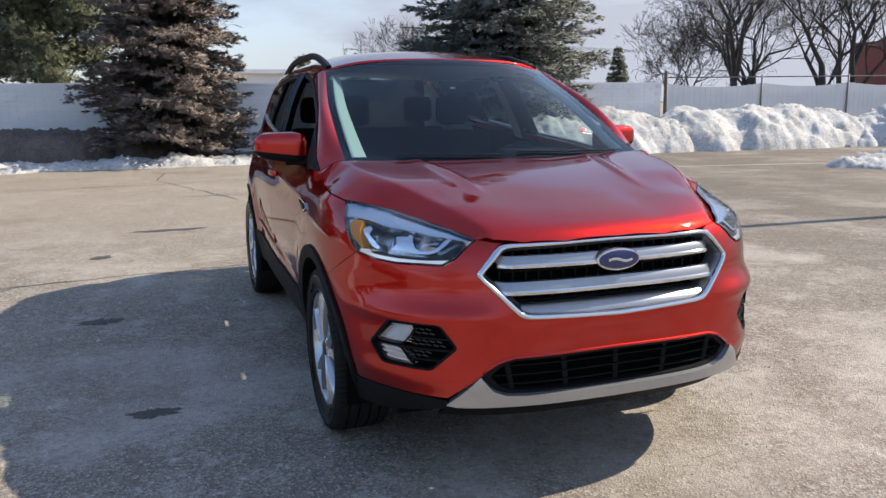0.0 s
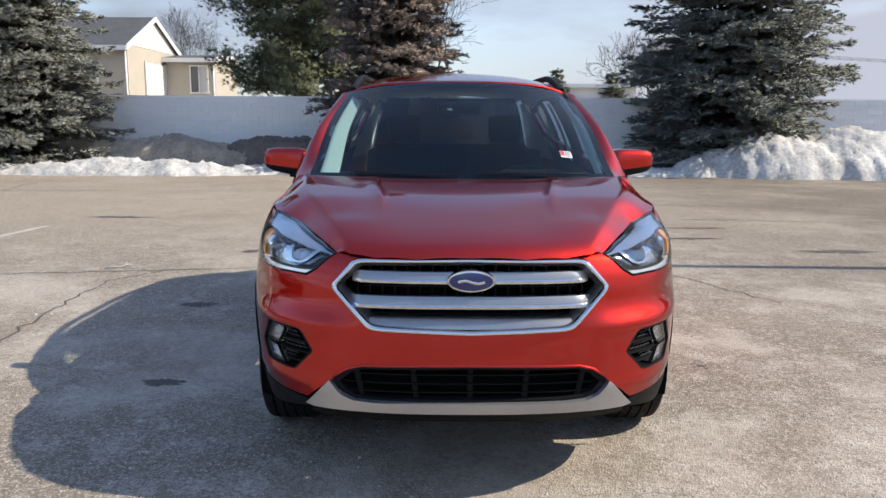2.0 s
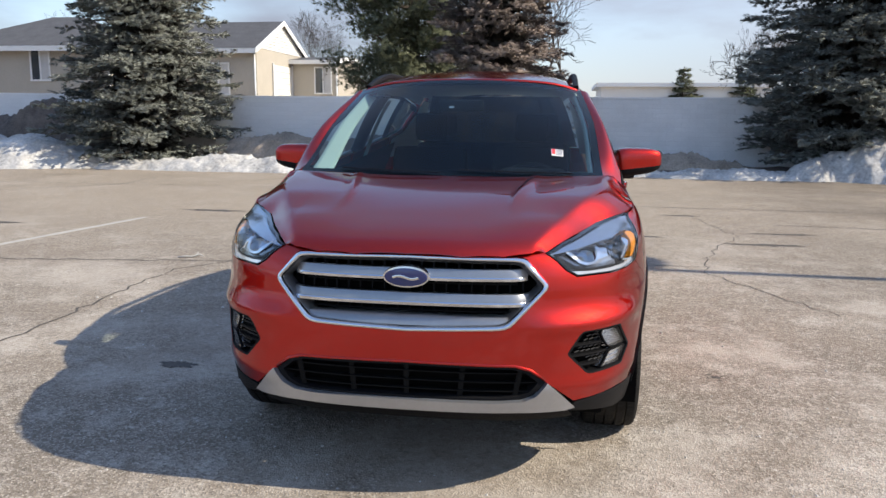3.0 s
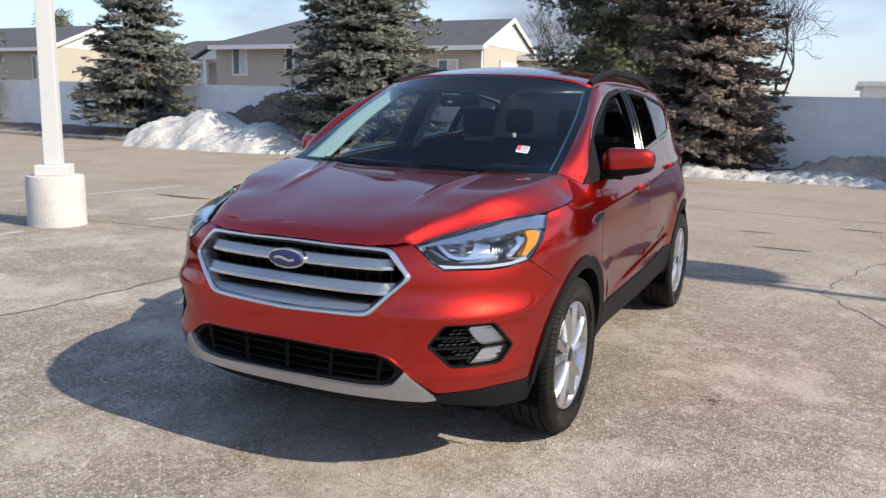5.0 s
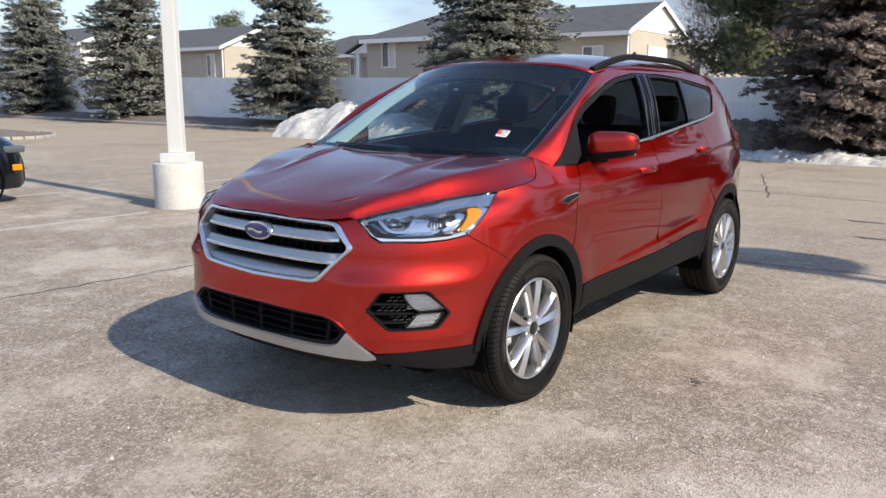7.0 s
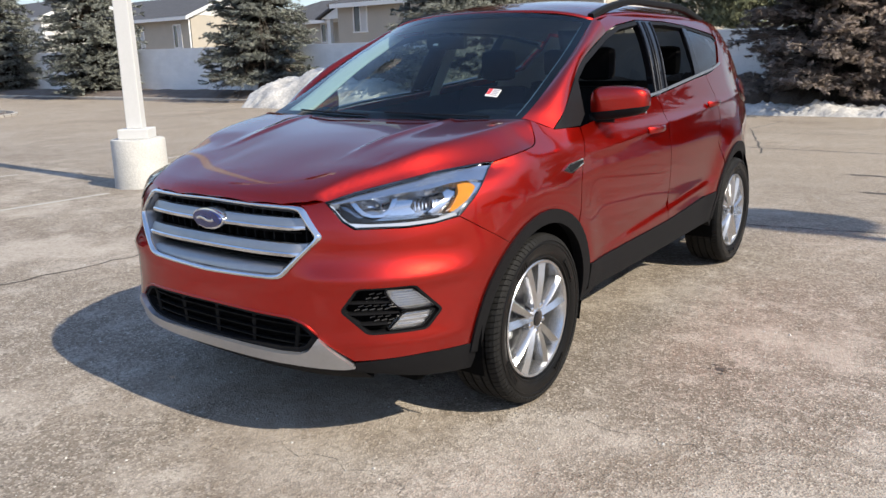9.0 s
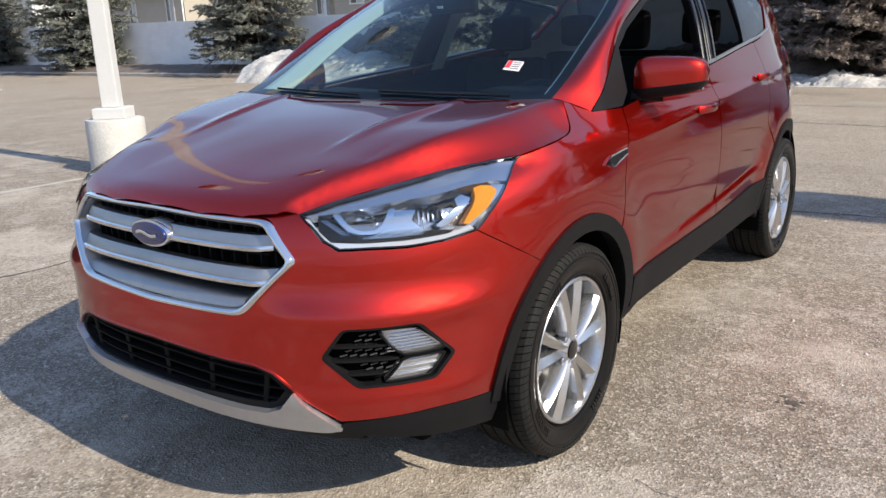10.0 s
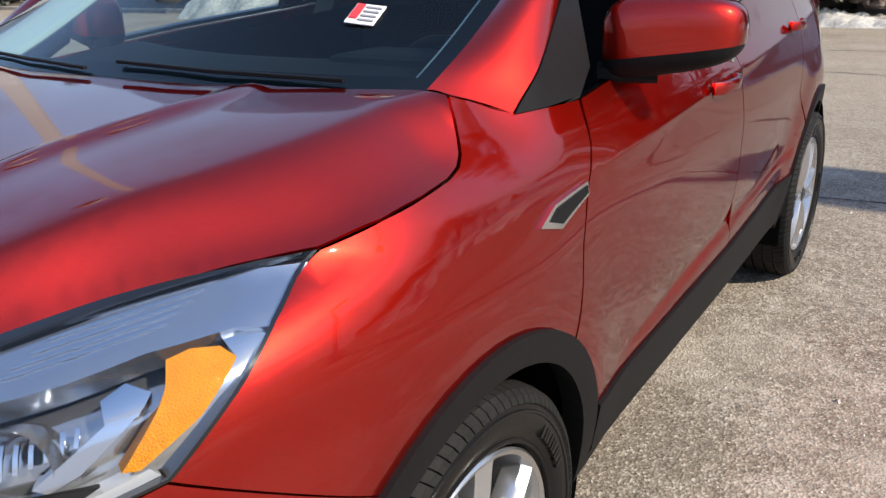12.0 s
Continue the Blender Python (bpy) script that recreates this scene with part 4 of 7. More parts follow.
def pine(at, height, spread, seed, label, tufts=26000):
    """A loose, broad pine: limbs in uneven clouds of long needles."""
    rng = random.Random(seed)
    top = thing("pine_tree", label, "tree", at=at)
    tube("trunk", [(0, 0, -0.1), (0.1, 0.05, height * 0.4), (0.0, 0.2, height * 0.75), (0.1, 0.1, height)], [0.24, 0.19, 0.11, 0.03], BARK, top, 10)
    bv, bf, places, dirs, lens, fronts = [], [], [], [], [], []
    limbs = 46
    for k in range(limbs):
        z = height * (0.18 + 0.8 * k / limbs)
        an = k * 2.4 + rng.uniform(-0.4, 0.4)
        ln = spread * (1.05 - (z / height) ** 2 * 0.75) * rng.uniform(0.6, 1.1)
        out = Vector((math.cos(an), math.sin(an), 0))
        tip = Vector((0, 0, z)) + out * ln + Vector((0, 0, ln * rng.uniform(0.0, 0.35)))
        v, f = tube_data([Vector((0, 0, z)), Vector((0, 0, z - 0.05)) + out * ln * 0.5, tip], [0.06, 0.04, 0.012], 5, False)
        bf += [tuple(i + len(bv) for i in q) for q in f]
        bv += v
        for c in range(6):
            t = rng.uniform(0.35, 1.0)
            mid = Vector((0, 0, z)).lerp(tip, t) + Vector((rng.uniform(-1, 1), rng.uniform(-1, 1), rng.uniform(-0.5, 0.6))) * 0.45
            for i in range(tufts // (limbs * 6)):
                p = mid + Vector((rng.gauss(0, 0.30), rng.gauss(0, 0.30), rng.gauss(0, 0.16)))
                places.append(p)
                dirs.append((out * 0.5 + Vector((rng.uniform(-1, 1), rng.uniform(-1, 1), rng.uniform(-0.2, 1.0)))).normalized())
                lens.append(rng.uniform(0.12, 0.22))
                fronts.append((p - mid + Vector((0, 0, 0.16)) + out * 0.1).normalized())
    link_mesh("branchwork", bv, bf, BARK, top)
    needles_mesh("crown", places, dirs, lens, fronts, seed, NEEDLE_GREEN, top, "", 6, 0.7, 0.07)
    return top


pine(pose(-4.4, 21.8, 0.1), 9.0, 3.0, 31, "broad dark green pine behind the block wall")
pine(pose(-62, 46, 0.05), 9.0, 3.0, 33, "dark green pine rising behind the houses", 9000)


def bare_tree(at, height, seed, label, trunk=0.2, depth=6, lean=0.5, group="bare trees"):
    """A leafless tree: limbs forking down to fine twigs."""
    rng = random.Random(seed)
    top = thing("bare_tree", label, "tree", group, at=at)
    tv, tf, wv, wf = [], [], [], []

    def grow(p, d, ln, r, level):
        n = 4 if level < 3 else 3
        pts = [p]
        for i in range(n):
            d = (d + Vector((rng.uniform(-1, 1), rng.uniform(-1, 1), rng.uniform(-0.3, 0.7))) * 0.095).normalized()
            pts.append(pts[-1] + d * ln / n)
        rad = [r * (1 - 0.38 * i / n) for i in range(n + 1)]
        v, f = tube_data(pts, rad, 7 if level < 2 else (4 if level < 4 else 3), False)
        vs, fs = (tv, tf) if level < 2 else (wv, wf)
        fs += [tuple(k + len(vs) for k in q) for q in f]
        vs += v
        if level >= depth:
            return
        for i in range(3 if level < 5 else 2):
            a = rng.uniform(0, 6.28)
            o = d.cross(Vector((math.cos(a), math.sin(a), 0.3))).normalized()
            nd = (d * rng.uniform(0.7, 1.1) + o * rng.uniform(0.45, 0.9) + Vector((0, 0, 0.12))).normalized()
            at_p = pts[-1] if i == 0 else pts[rng.randint(2, n)]
            grow(at_p, nd, ln * rng.uniform(0.68, 0.86), max(0.0078, r * rng.uniform(0.42, 0.62)), level + 1)

    grow(Vector((0, 0, -0.1)), Vector((rng.uniform(-0.1, 0.1), 0, 1)), height * 0.26, trunk, 0)
    link_mesh("trunk", tv, tf, BARK_GREY, top, smooth=True)
    link_mesh("branchwork", wv, wf, BARK_GREY, top)
    return top


bare_tree(pose(21.4, 24.0, 0.1), 11.0, 41, "leafless tree with several grey stems behind the fence", 0.19, 7)
bare_tree(pose(26.1, 24.0, 0.1), 11.0, 42, "leafless forked tree behind the fence", 0.21, 7)
bare_tree(pose(27.9, 24.2, 0.1), 11.0, 43, "leafless dark-stemmed tree behind the fence", 0.21, 7)
bare_tree(pose(22.2, 25.0, 0.1), 9.0, 51, "leafless twiggy tree behind the fence", 0.14, 7)
bare_tree(pose(24.0, 26.5, 0.1), 9.5, 52, "leafless twiggy tree behind the fence", 0.16, 7)
bare_tree(pose(20.7, 27.5, 0.1), 6.0, 61, "leafless grey thicket of brush behind the fence", 0.09, 7)
bare_tree(pose(22.2, 28.0, 0.1), 6.5, 62, "leafless grey thicket of brush behind the fence", 0.09, 7)
bare_tree(pose(29.5, 26.0, 0.1), 10.0, 63, "leafless twiggy tree behind the fence", 0.17, 7)
bare_tree(pose(23.0, 24.6, 0.1), 10.0, 64, "leafless twiggy tree behind the fence", 0.15, 7)
bare_tree(pose(0.2, 27.0, 0.1), 8.5, 45, "thin leafless tree behind the block wall", 0.085, 7)
bare_tree(pose(10.6, 34.0, 0.1), 6.4, 46, "thin leafless tree behind the block wall", 0.12, 7)
bare_tree(pose(-17.0, 52.0, 0.1), 9.5, 47, "thin leafless tree behind the houses", 0.14, 7)
bare_tree(pose(-34.0, 50.0, 0.1), 9.5, 48, "thin leafless tree behind the houses", 0.14, 7)


# ---- the car: shared surface ----
def pch(x, ks):
    """Monotone cubic through the pairs in ks."""
    n = len(ks)
    if x <= ks[0][0]:
        return ks[0][1]
    if x >= ks[-1][0]:
        return ks[-1][1]
    i = 0
    while x > ks[i + 1][0]:
        i += 1

    def d(j):
        return (ks[j + 1][1] - ks[j][1]) / (ks[j + 1][0] - ks[j][0])

    def m(j):
        if j == 0:
            return d(0)
        if j == n - 1:
            return d(n - 2)
        a, b = d(j - 1), d(j)
        return 0.0 if a * b <= 0 else 2 * a * b / (a + b)
    h = ks[i + 1][0] - ks[i][0]
    t = (x - ks[i][0]) / h
    return (2 * t**3 - 3 * t * t + 1) * ks[i][1] + (t**3 - 2 * t * t + t) * h * m(i) + (3 * t * t - 2 * t**3) * ks[i + 1][1] + (t**3 - t * t) * h * m(i + 1)


# half width by height, its taper along the car, how far the face reaches ahead of the front axle, and how square its corners are
SIDE = [(.16, .82), (.26, .868), (.40, .888), (.55, .900), (.72, .912), (.86, .914), (.95, .904), (1.02, .884), (1.08, .856), (1.2, .815), (1.35, .762), (1.5, .690), (1.58, .632), (1.63, .57)]
TAPER = [(-.5, 1.0), (1.3, 1.0), (2.2, .985), (2.7, .965), (3.0, .922), (3.3, .855), (3.6, .75)]
FRONT = [(.16, .76), (.26, .87), (.34, .922), (.45, .938), (.6, .932), (.72, .920), (.82, .905), (.88, .888), (.915, .866), (.95, .76), (1.0, .53), (1.1, .46)]
POWER = [(.3, 3.1), (.62, 3.1), (.82, 2.8), (1.0, 2.5)]


def ramp(t):
    t = min(1.0, max(0.0, t))
    return t * t * (3 - 2 * t)


def crease_z(y):
    """The shoulder line that the door handles sit on."""
    return 0.968 + 0.052 * (y - 0.4)


def ledge_z(y):
    """The rising ledge low on the doors."""
    return 0.505 + 0.070 * (y - 0.5)


def bulge(y, z):
    """Flares over the wheels, a sharp shoulder line and the ledge low on the doors."""
    out = 0.0
    for yc, k in ((0.0, 0.016), (2.69, 0.022)):
        r = math.hypot(y - yc, z - 0.345)
        out += k * math.exp(-((r - 0.47) / 0.11) ** 2) * min(1, max(0, (z - 0.3) / 0.2))
    if 0.36 < y < 2.36:
        k = ramp((y - 0.38) / 0.75) * ramp((2.36 - y) / 0.35)
        d = z - ledge_z(y)
        out -= 0.015 * k * ramp((d + 0.035) / 0.042) * math.exp(-max(0.0, d - 0.004) / 0.11)
    if y > 0.15:
        k = ramp((y - 0.15) / 0.6)
        d = z - crease_z(y)
        out += 0.012 * k * (math.exp(-d / 0.055) if d > 0 else math.exp(d / 0.030))
    if -.25 < y < .32 and z > 1.0:
        out -= .050 * min(1, (z - 1.0) / .15) * ramp((y + .25) / .25) * ramp((.32 - y) / .18)
    return out


def width(y, z):
    return pch(z, SIDE) * pch(y, TAPER) + bulge(y, z)


def nose(x, z):
    """The face's y at a place across and up."""
    n, w = pch(z, POWER), pch(z, SIDE)
    return -pch(z, FRONT) * max(0.0, 1 - (abs(x) / w) ** n) ** (1 / n)


def shell(s, z):
    """Body side: s is y behind the front axle; ahead of it s runs from 0 to -1 at the middle of the face."""
    if s >= 0:
        return Vector((width(s, z), s, z))
    a, n = -s * math.pi / 2, pch(z, POWER)
    w = pch(z, SIDE)
    r = (abs(math.cos(a) / w) ** n + (math.sin(a) / pch(z, FRONT)) ** n) ** (-1 / n)
    k = max(0.0, min(1, (s + .74) / .10, (-.26 - s) / .14))
    k = k * k * (3 - 2 * k)
    r += k * (.011 * math.exp(-((z - .655) / .032) ** 2) - .009 * math.exp(-((z - .735) / .05) ** 2) + .008 * math.exp(-((z - .425) / .035) ** 2))
    x, y = r * math.cos(a), -r * math.sin(a)
    return Vector((x + bulge(y, z) * math.cos(a) ** 2, y, z))


def s_of(y, z):
    """The s of a place on the side at y."""
    if y >= 0:
        return y
    n, b, w = pch(z, POWER), pch(z, FRONT), pch(z, SIDE)
    x = w * max(0.0, 1 - (-y / b) ** n) ** (1 / n)
    return -math.atan2(-y, x) / (math.pi / 2)


def normal_of(surf, s, z):
    e = 0.004
    a, b = surf(s - e, z), surf(s + e, z)
    c, d = surf(s, z - e), surf(s, z + e)
    n = (b - a).cross(d - c)
    return n.normalized() if n.length > 1e-12 else Vector((1, 0, 0))


def chaikin(poly, rounds=2):
    for _ in range(rounds):
        out = []
        for a, b in zip(poly, poly[1:] + poly[:1]):
            out += [(a[0] * .75 + b[0] * .25, a[1] * .75 + b[1] * .25), (a[0] * .25 + b[0] * .75, a[1] * .25 + b[1] * .75)]
        poly = out
    return poly


def inside(p, poly):
    hit, j = False, len(poly) - 1
    for i in range(len(poly)):
        a, b = poly[i], poly[j]
        if (a[1] > p[1]) != (b[1] > p[1]) and p[0] < (b[0] - a[0]) * (p[1] - a[1]) / (b[1] - a[1]) + a[0]:
            hit = not hit
        j = i
    return hit


def dense(poly, step):
    out = []
    for a, b in zip(poly, poly[1:] + poly[:1]):
        k = max(1, int(math.dist(a, b) / step))
        out += [(a[0] + (b[0] - a[0]) * i / k, a[1] + (b[1] - a[1]) * i / k) for i in range(k)]
    return out


def patch(name, outline, material, parent, surf=None, holes=(), sides=(1,), off=0.0, step=0.03, thick=0.014, label="", axis_s=-1.0, folds=()):
    """A panel cut out of a surface along an outline, with exact normals and folded edges. sides: 1 left, -1 right."""
    from mathutils.geometry import delaunay_2d_cdt
    surf = surf or shell
    loops = [dense(list(outline), step * 0.7)] + [dense(list(h), step * 0.6) for h in holes]
    pts, edges = [], []
    for lp in loops:
        i0 = len(pts)
        pts += lp
        edges += [(i0 + i, i0 + (i + 1) % len(lp)) for i in range(len(lp))]
    edge_loops = list(loops)
    for fold in folds:
        fold = [q for q in fold if inside(q, loops[0]) and all(abs(q[0] - e[0]) + abs(q[1] - e[1]) > step * 0.55 for e in loops[0])]
        i0 = len(pts)
        pts += fold
        edges += [(i0 + i, i0 + i + 1) for i in range(len(fold) - 1)]
        edge_loops.append(fold)
    xs, zs = [p[0] for p in loops[0]], [p[1] for p in loops[0]]
    x = min(xs) + step / 2
    row = 0
    while x < max(xs):
        z = min(zs) + step * (0.5 if row % 2 else 0.15)
        while z < max(zs):
            if inside((x, z), outline) and not any(inside((x, z), h) for h in holes) and all(abs(x - q[0]) + abs(z - q[1]) > step * 0.55 for lp in edge_loops for q in lp):
                pts.append((x, z))
            z += step
        x += step
        row += 1
    v2, e2, f2, *_ = delaunay_2d_cdt([Vector(p) for p in pts], edges, [], 0, 1e-6)
    tris = []
    for f in f2:
        c = (sum(v2[i][0] for i in f) / 3, sum(v2[i][1] for i in f) / 3)
        if inside(c, loops[0]) and not any(inside(c, h) for h in loops[1:]):
            tris.append(tuple(f))
    used = sorted({i for f in tris for i in f})
    idx = {i: k for k, i in enumerate(used)}
    tris = [tuple(idx[i] for i in f) for f in tris]
    flat = [v2[i] for i in used]
    nor = [normal_of(surf, p[0], p[1]) for p in flat]
    pos = [surf(p[0], p[1]) + n * off for p, n in zip(flat, nor)]
    count = {}
    for f in tris:
        for a, b in zip(f, f[1:] + f[:1]):
            count[(a, b)] = 1
    rim = [(a, b) for (a, b) in count if (b, a) not in count and not (flat[a][0] <= axis_s + 1e-4 and flat[b][0] <= axis_s + 1e-4)]
    verts, faces, loopn = [], [], []
    for sd in sides:
        base = len(verts)
        fl = Vector((sd, 1, 1))
        verts += [p * fl for p in pos]
        for f in tris:
            a, b, c = (pos[i] for i in f)
            good = (b - a).cross(c - a).dot(nor[f[0]]) > 0
            order = f if good == (sd > 0) else f[::-1]
            faces.append(tuple(base + i for i in order))
            loopn += [nor[i] * fl for i in order]
        if thick:
            ring = {}
            for a, b in rim:
                for i in (a, b):
                    if i not in ring:
                        ring[i] = len(verts)
                        verts += [pos[i] * fl, (pos[i] - nor[i] * thick) * fl]
            for a, b in rim:
                q = (ring[a], ring[b], ring[b] + 1, ring[a] + 1)
                ctr = (verts[q[1]] - verts[q[0]]).cross(verts[q[2]] - verts[q[0]])
                ctr = ctr.normalized() if ctr.length else Vector((0, 0, 1))
                faces.append(q)
                loopn += [ctr] * 4
    me = bpy.data.meshes.new(name)
    me.from_pydata([tuple(v) for v in verts], [], faces)
    me.materials.append(material)
    me.shade_smooth()
    me.normals_split_custom_set([tuple(n) for n in loopn])
    ob = new(name, me)
    ob.parent = parent
    if label:
        tagged(ob, label)
    return ob


def both(name, outline, material, parent, **k):
    """The same panel on the left and on the right, as two parts."""
    k.pop("sides", None)
    return [patch(name, outline, material, parent, sides=(sd,), **k) for sd in (1, -1)]


def arc(yc, r, a0, a1, n=14, zc=0.345):
    """Outline points round a wheel, from angle a0 to a1 in degrees, 0 to the rear, 90 up."""
    out = []
    for i in range(n + 1):
        a = radians(a0 + (a1 - a0) * i / n)
        y, z = yc + r * math.cos(a), zc + r * math.sin(a)
        out.append((s_of(y, z), z))
    return out


def shrink(poly, k):
    cx, cz = sum(p[0] for p in poly) / len(poly), sum(p[1] for p in poly) / len(poly)
    out = []
    n = len(poly)
    for i in range(n):
        a, b = Vector(poly[i - 1]), Vector(poly[(i + 1) % n])
        d = (b - a).normalized()
        nrm = Vector((-d.y, d.x))
        p = Vector(poly[i])
        if nrm.dot(Vector((cx, cz)) - p) < 0:
            nrm = -nrm
        q = p + nrm * k
        out.append((q.x, q.y))
    return out


def ribbon(name, pts, w, h, material, parent, label="", up=(0, 0, 1)):
    """A bar of rounded section along pts."""
    vs, fs = [], []
    pts = [Vector(p) for p in pts]
    prof = [(-.5, -.3), (-.3, -.5), (.3, -.5), (.5, -.3), (.5, .3), (.3, .5), (-.3, .5), (-.5, .3)]
    for i, p in enumerate(pts):
        d = (pts[min(i + 1, len(pts) - 1)] - pts[max(i - 1, 0)]).normalized()
        a = d.cross(Vector(up)).normalized()
        b = a.cross(d)
        vs += [p + a * u * w + b * v * h for u, v in prof]
    for i in range(len(pts) - 1):
        for k in range(8):
            q = (k + 1) % 8
            fs.append((i * 8 + k, i * 8 + q, i * 8 + 8 + q, i * 8 + 8 + k))
    fs += [tuple(range(7, -1, -1)), tuple((len(pts) - 1) * 8 + k for k in range(8))]
    bm = bmesh.new()
    bv = [bm.verts.new(v) for v in vs]
    for f in fs:
        bm.faces.new([bv[i] for i in f])
    return part(name, bm, material, parent, label, smooth=True)


def grid(name, fn, nu, nv, material, parent, label="", thick=0.0):
    """A smooth sheet of fn(u, v), u and v from 0 to 1."""
    vs = [fn(i / nu, j / nv) for j in range(nv + 1) for i in range(nu + 1)]
    fs = [(j * (nu + 1) + i, j * (nu + 1) + i + 1, (j + 1) * (nu + 1) + i + 1, (j + 1) * (nu + 1) + i) for j in range(nv) for i in range(nu)]
    ob = link_mesh(name, vs, fs, material, parent, label, smooth=True)
    if thick:
        mod = ob.modifiers.new("thickness", "SOLIDIFY")
        mod.thickness, mod.offset = thick, -1
    return ob


car = thing("car", "red compact SUV with a chrome grille and open side windows", "car", at=pose(0, 0, 0.022))

# front bumper, with the openings for grille and fog lamps
HL_LOW = [(-.333, .846), (-.395, .832), (-.46, .826), (-.52, .828), (-.575, .827), (-.602, .852), (-.622, .886), (-.645, .917)]
GRILLE_HOLE = [(-1.0, .912), (-.705, .902), (-.655, .80), (-.757, .650), (-1.0, .637)]
FOG = []
FOG_CORNERS = [(-.614, .549), (-.575, .632), (-.450, .634), (-.386, .529), (-.424, .463), (-.556, .463)]
for i, (x, z) in enumerate(FOG_CORNERS):
    for x1, z1, d in (FOG_CORNERS[i - 1] + (.026,), (x, z, 0), FOG_CORNERS[(i + 1) % 6] + (.026,)):
        k = d / max(.001, math.hypot(x1 - x, z1 - z))
        FOG.append((x + (x1 - x) * k, z + (z1 - z) * k))
patch("bumper", [(-1.0, .517), (-.735, .511), (-.70, .495), (-.668, .456), (-.588, .364), (-.515, .369), (-.43, .373), (s_of(-.44, .364), .364)] + arc(0, .441, 176, 125.05, 8)
               + HL_LOW + [(-.66, .926), (-.70, .922), (-.85, .934), (-1.0, .938)], RED, car, holes=(GRILLE_HOLE, chaikin(FOG)), sides=(1, -1), step=.020, label="red painted front bumper")

bumper_lip = [shell(s0, z0) for s0, z0 in ((-.666, .459), (-.700, .4985), (-.735, .5145), (-.80, .5165), (-.86, .5185), (-.93, .5195), (-1.0, .5205))]
tube("bumper_lip", [p + Vector((0, .003, 0)) for p in bumper_lip] + [Vector((-p.x, p.y + .003, p.z)) for p in bumper_lip[-2::-1]], .0065, RED, car)

# hood: a crowned sheet with raised flanks, cut along its seams
SEAM_SZ = [(-.642, .916), (-.575, .940), (-.475, .963), (-.35, .986), (-.225, 1.007), (-.176, 1.011), (-.11, 1.025), (-.05, 1.034), (0, 1.041), (.032, 1.049), (.055, 1.062), (.073, 1.081), (.089, 1.104), (.104, 1.133)]
SEAM = [shell(s, z) for s, z in SEAM_SZ]
SEAM_X = [(p.y, p.x - .003) for p in SEAM]
SEAM_Z = [(p.y, p.z) for p in SEAM]


def crease_x(y):
    return pch(y, [(-.86, .43), (-.75, .48), (-.55, .56), (-.4, .625), (-.25, .685), (-.1, .725), (0, .738), (.11, .748)])


def crease_in(y):
    return pch(y, [(-.8, .40), (-.45, .355), (0, .42)])


def hood_at(x, y):
    a = abs(x)
    xc = crease_x(y)
    xs, zs = pch(y, SEAM_X), pch(y, SEAM_Z)
    yy = y - .066 * min(1.1, a / .48) ** 2.4 * ramp((-.3 - y) / .25)
    zt = pch(yy, [(-.905, .895), (-.893, .915), (-.875, .938), (-.83, .962), (-.6, 1.022), (-.4, 1.064), (-.2, 1.098), (0, 1.124), (.05, 1.129), (.11, 1.132)])
    ridge = pch(y, [(-.85, .0), (-.75, .010), (-.6, .020), (-.4, .014), (-.2, .011), (0, .012), (.11, .016)])
    zt += ridge * ramp((a - .2) / (xc - .2)) - .010 * (min(a, xc) / xc) ** 2
    line = crease_in(y)
    zt += .010 * ramp((y + .60) / .40) * (1 - .5 * ramp((y + .1) / .15)) * math.exp(-((a - line) / (.036 if a > line else .016)) ** 2)
    if a > xc - .08:
        d = a - xc
        q = (d + math.hypot(d, .010)) / 2 / max(.02, xs - xc)
        soft = min(1.5, q) ** pch(y, [(-.8, 1.3), (-.3, 1.35), (0, 1.7)])
        fold = .45 * min(1.0, q) ** 2 * (3 - 2 * min(1.0, q)) + .55 * min(1.0, q) + max(0.0, q - 1)
        k = ramp((y + .86) / .12) * ramp((.10 - y) / .10)
        zt -= (zt - zs) * (soft + (fold - soft) * k)
    return Vector((x, y, zt))


patch("hood", [(0, -.893), (.2, -.888), (.35, -.862), (.45, -.828)] + [(x, y) for y, x in SEAM_X] + [(.745, .104), (.62, .074), (.3, .050), (0, .045)],
             RED, car, surf=hood_at, sides=(1, -1), step=.016, thick=.005, label="red painted hood with two raised creases", axis_s=0.0,
             folds=[[(crease_x(-.84 + .013 * i) + k, -.84 + .013 * i) for i in range(72)] for k in (-.010, -.003, .003, .010)] + [[(crease_in(-.60 + .014 * i) + k, -.60 + .014 * i) for i in range(46)] for k in (-.020, -.008, 0, .010, .024)])

# fenders, doors, quarters, sills
SEAM_F = [(.43, 1.078), (.405, 1.01), (.362, .95), (.328, .86), (.315, .78)]
both("fender", [(-.332, .849), (-.287, .905), (-.238, .96), (-.176, 1.007)] + [(s + .002, z - .002) for s, z in SEAM_SZ[6:]] + [(.149, 1.118), (.19, 1.100), (.222, 1.090), (.426, 1.082)] + SEAM_F[1:]
     + arc(0, .441, 50, 124.8, 14), RED, car, step=.017)
BODY_FOLDS = [[(.45 + .04 * i, crease_z(.45 + .04 * i) + k) for i in range(72)] for k in (-.030, -.008, .001, .010, .035)]
LEDGE_FOLDS = [[(y0 + .036 * i, ledge_z(y0 + .036 * i) + k) for i in range(count)] for y0, count in ((.45, 26), (1.49, 21)) for k in (-.030, -.018, -.006, .006)]
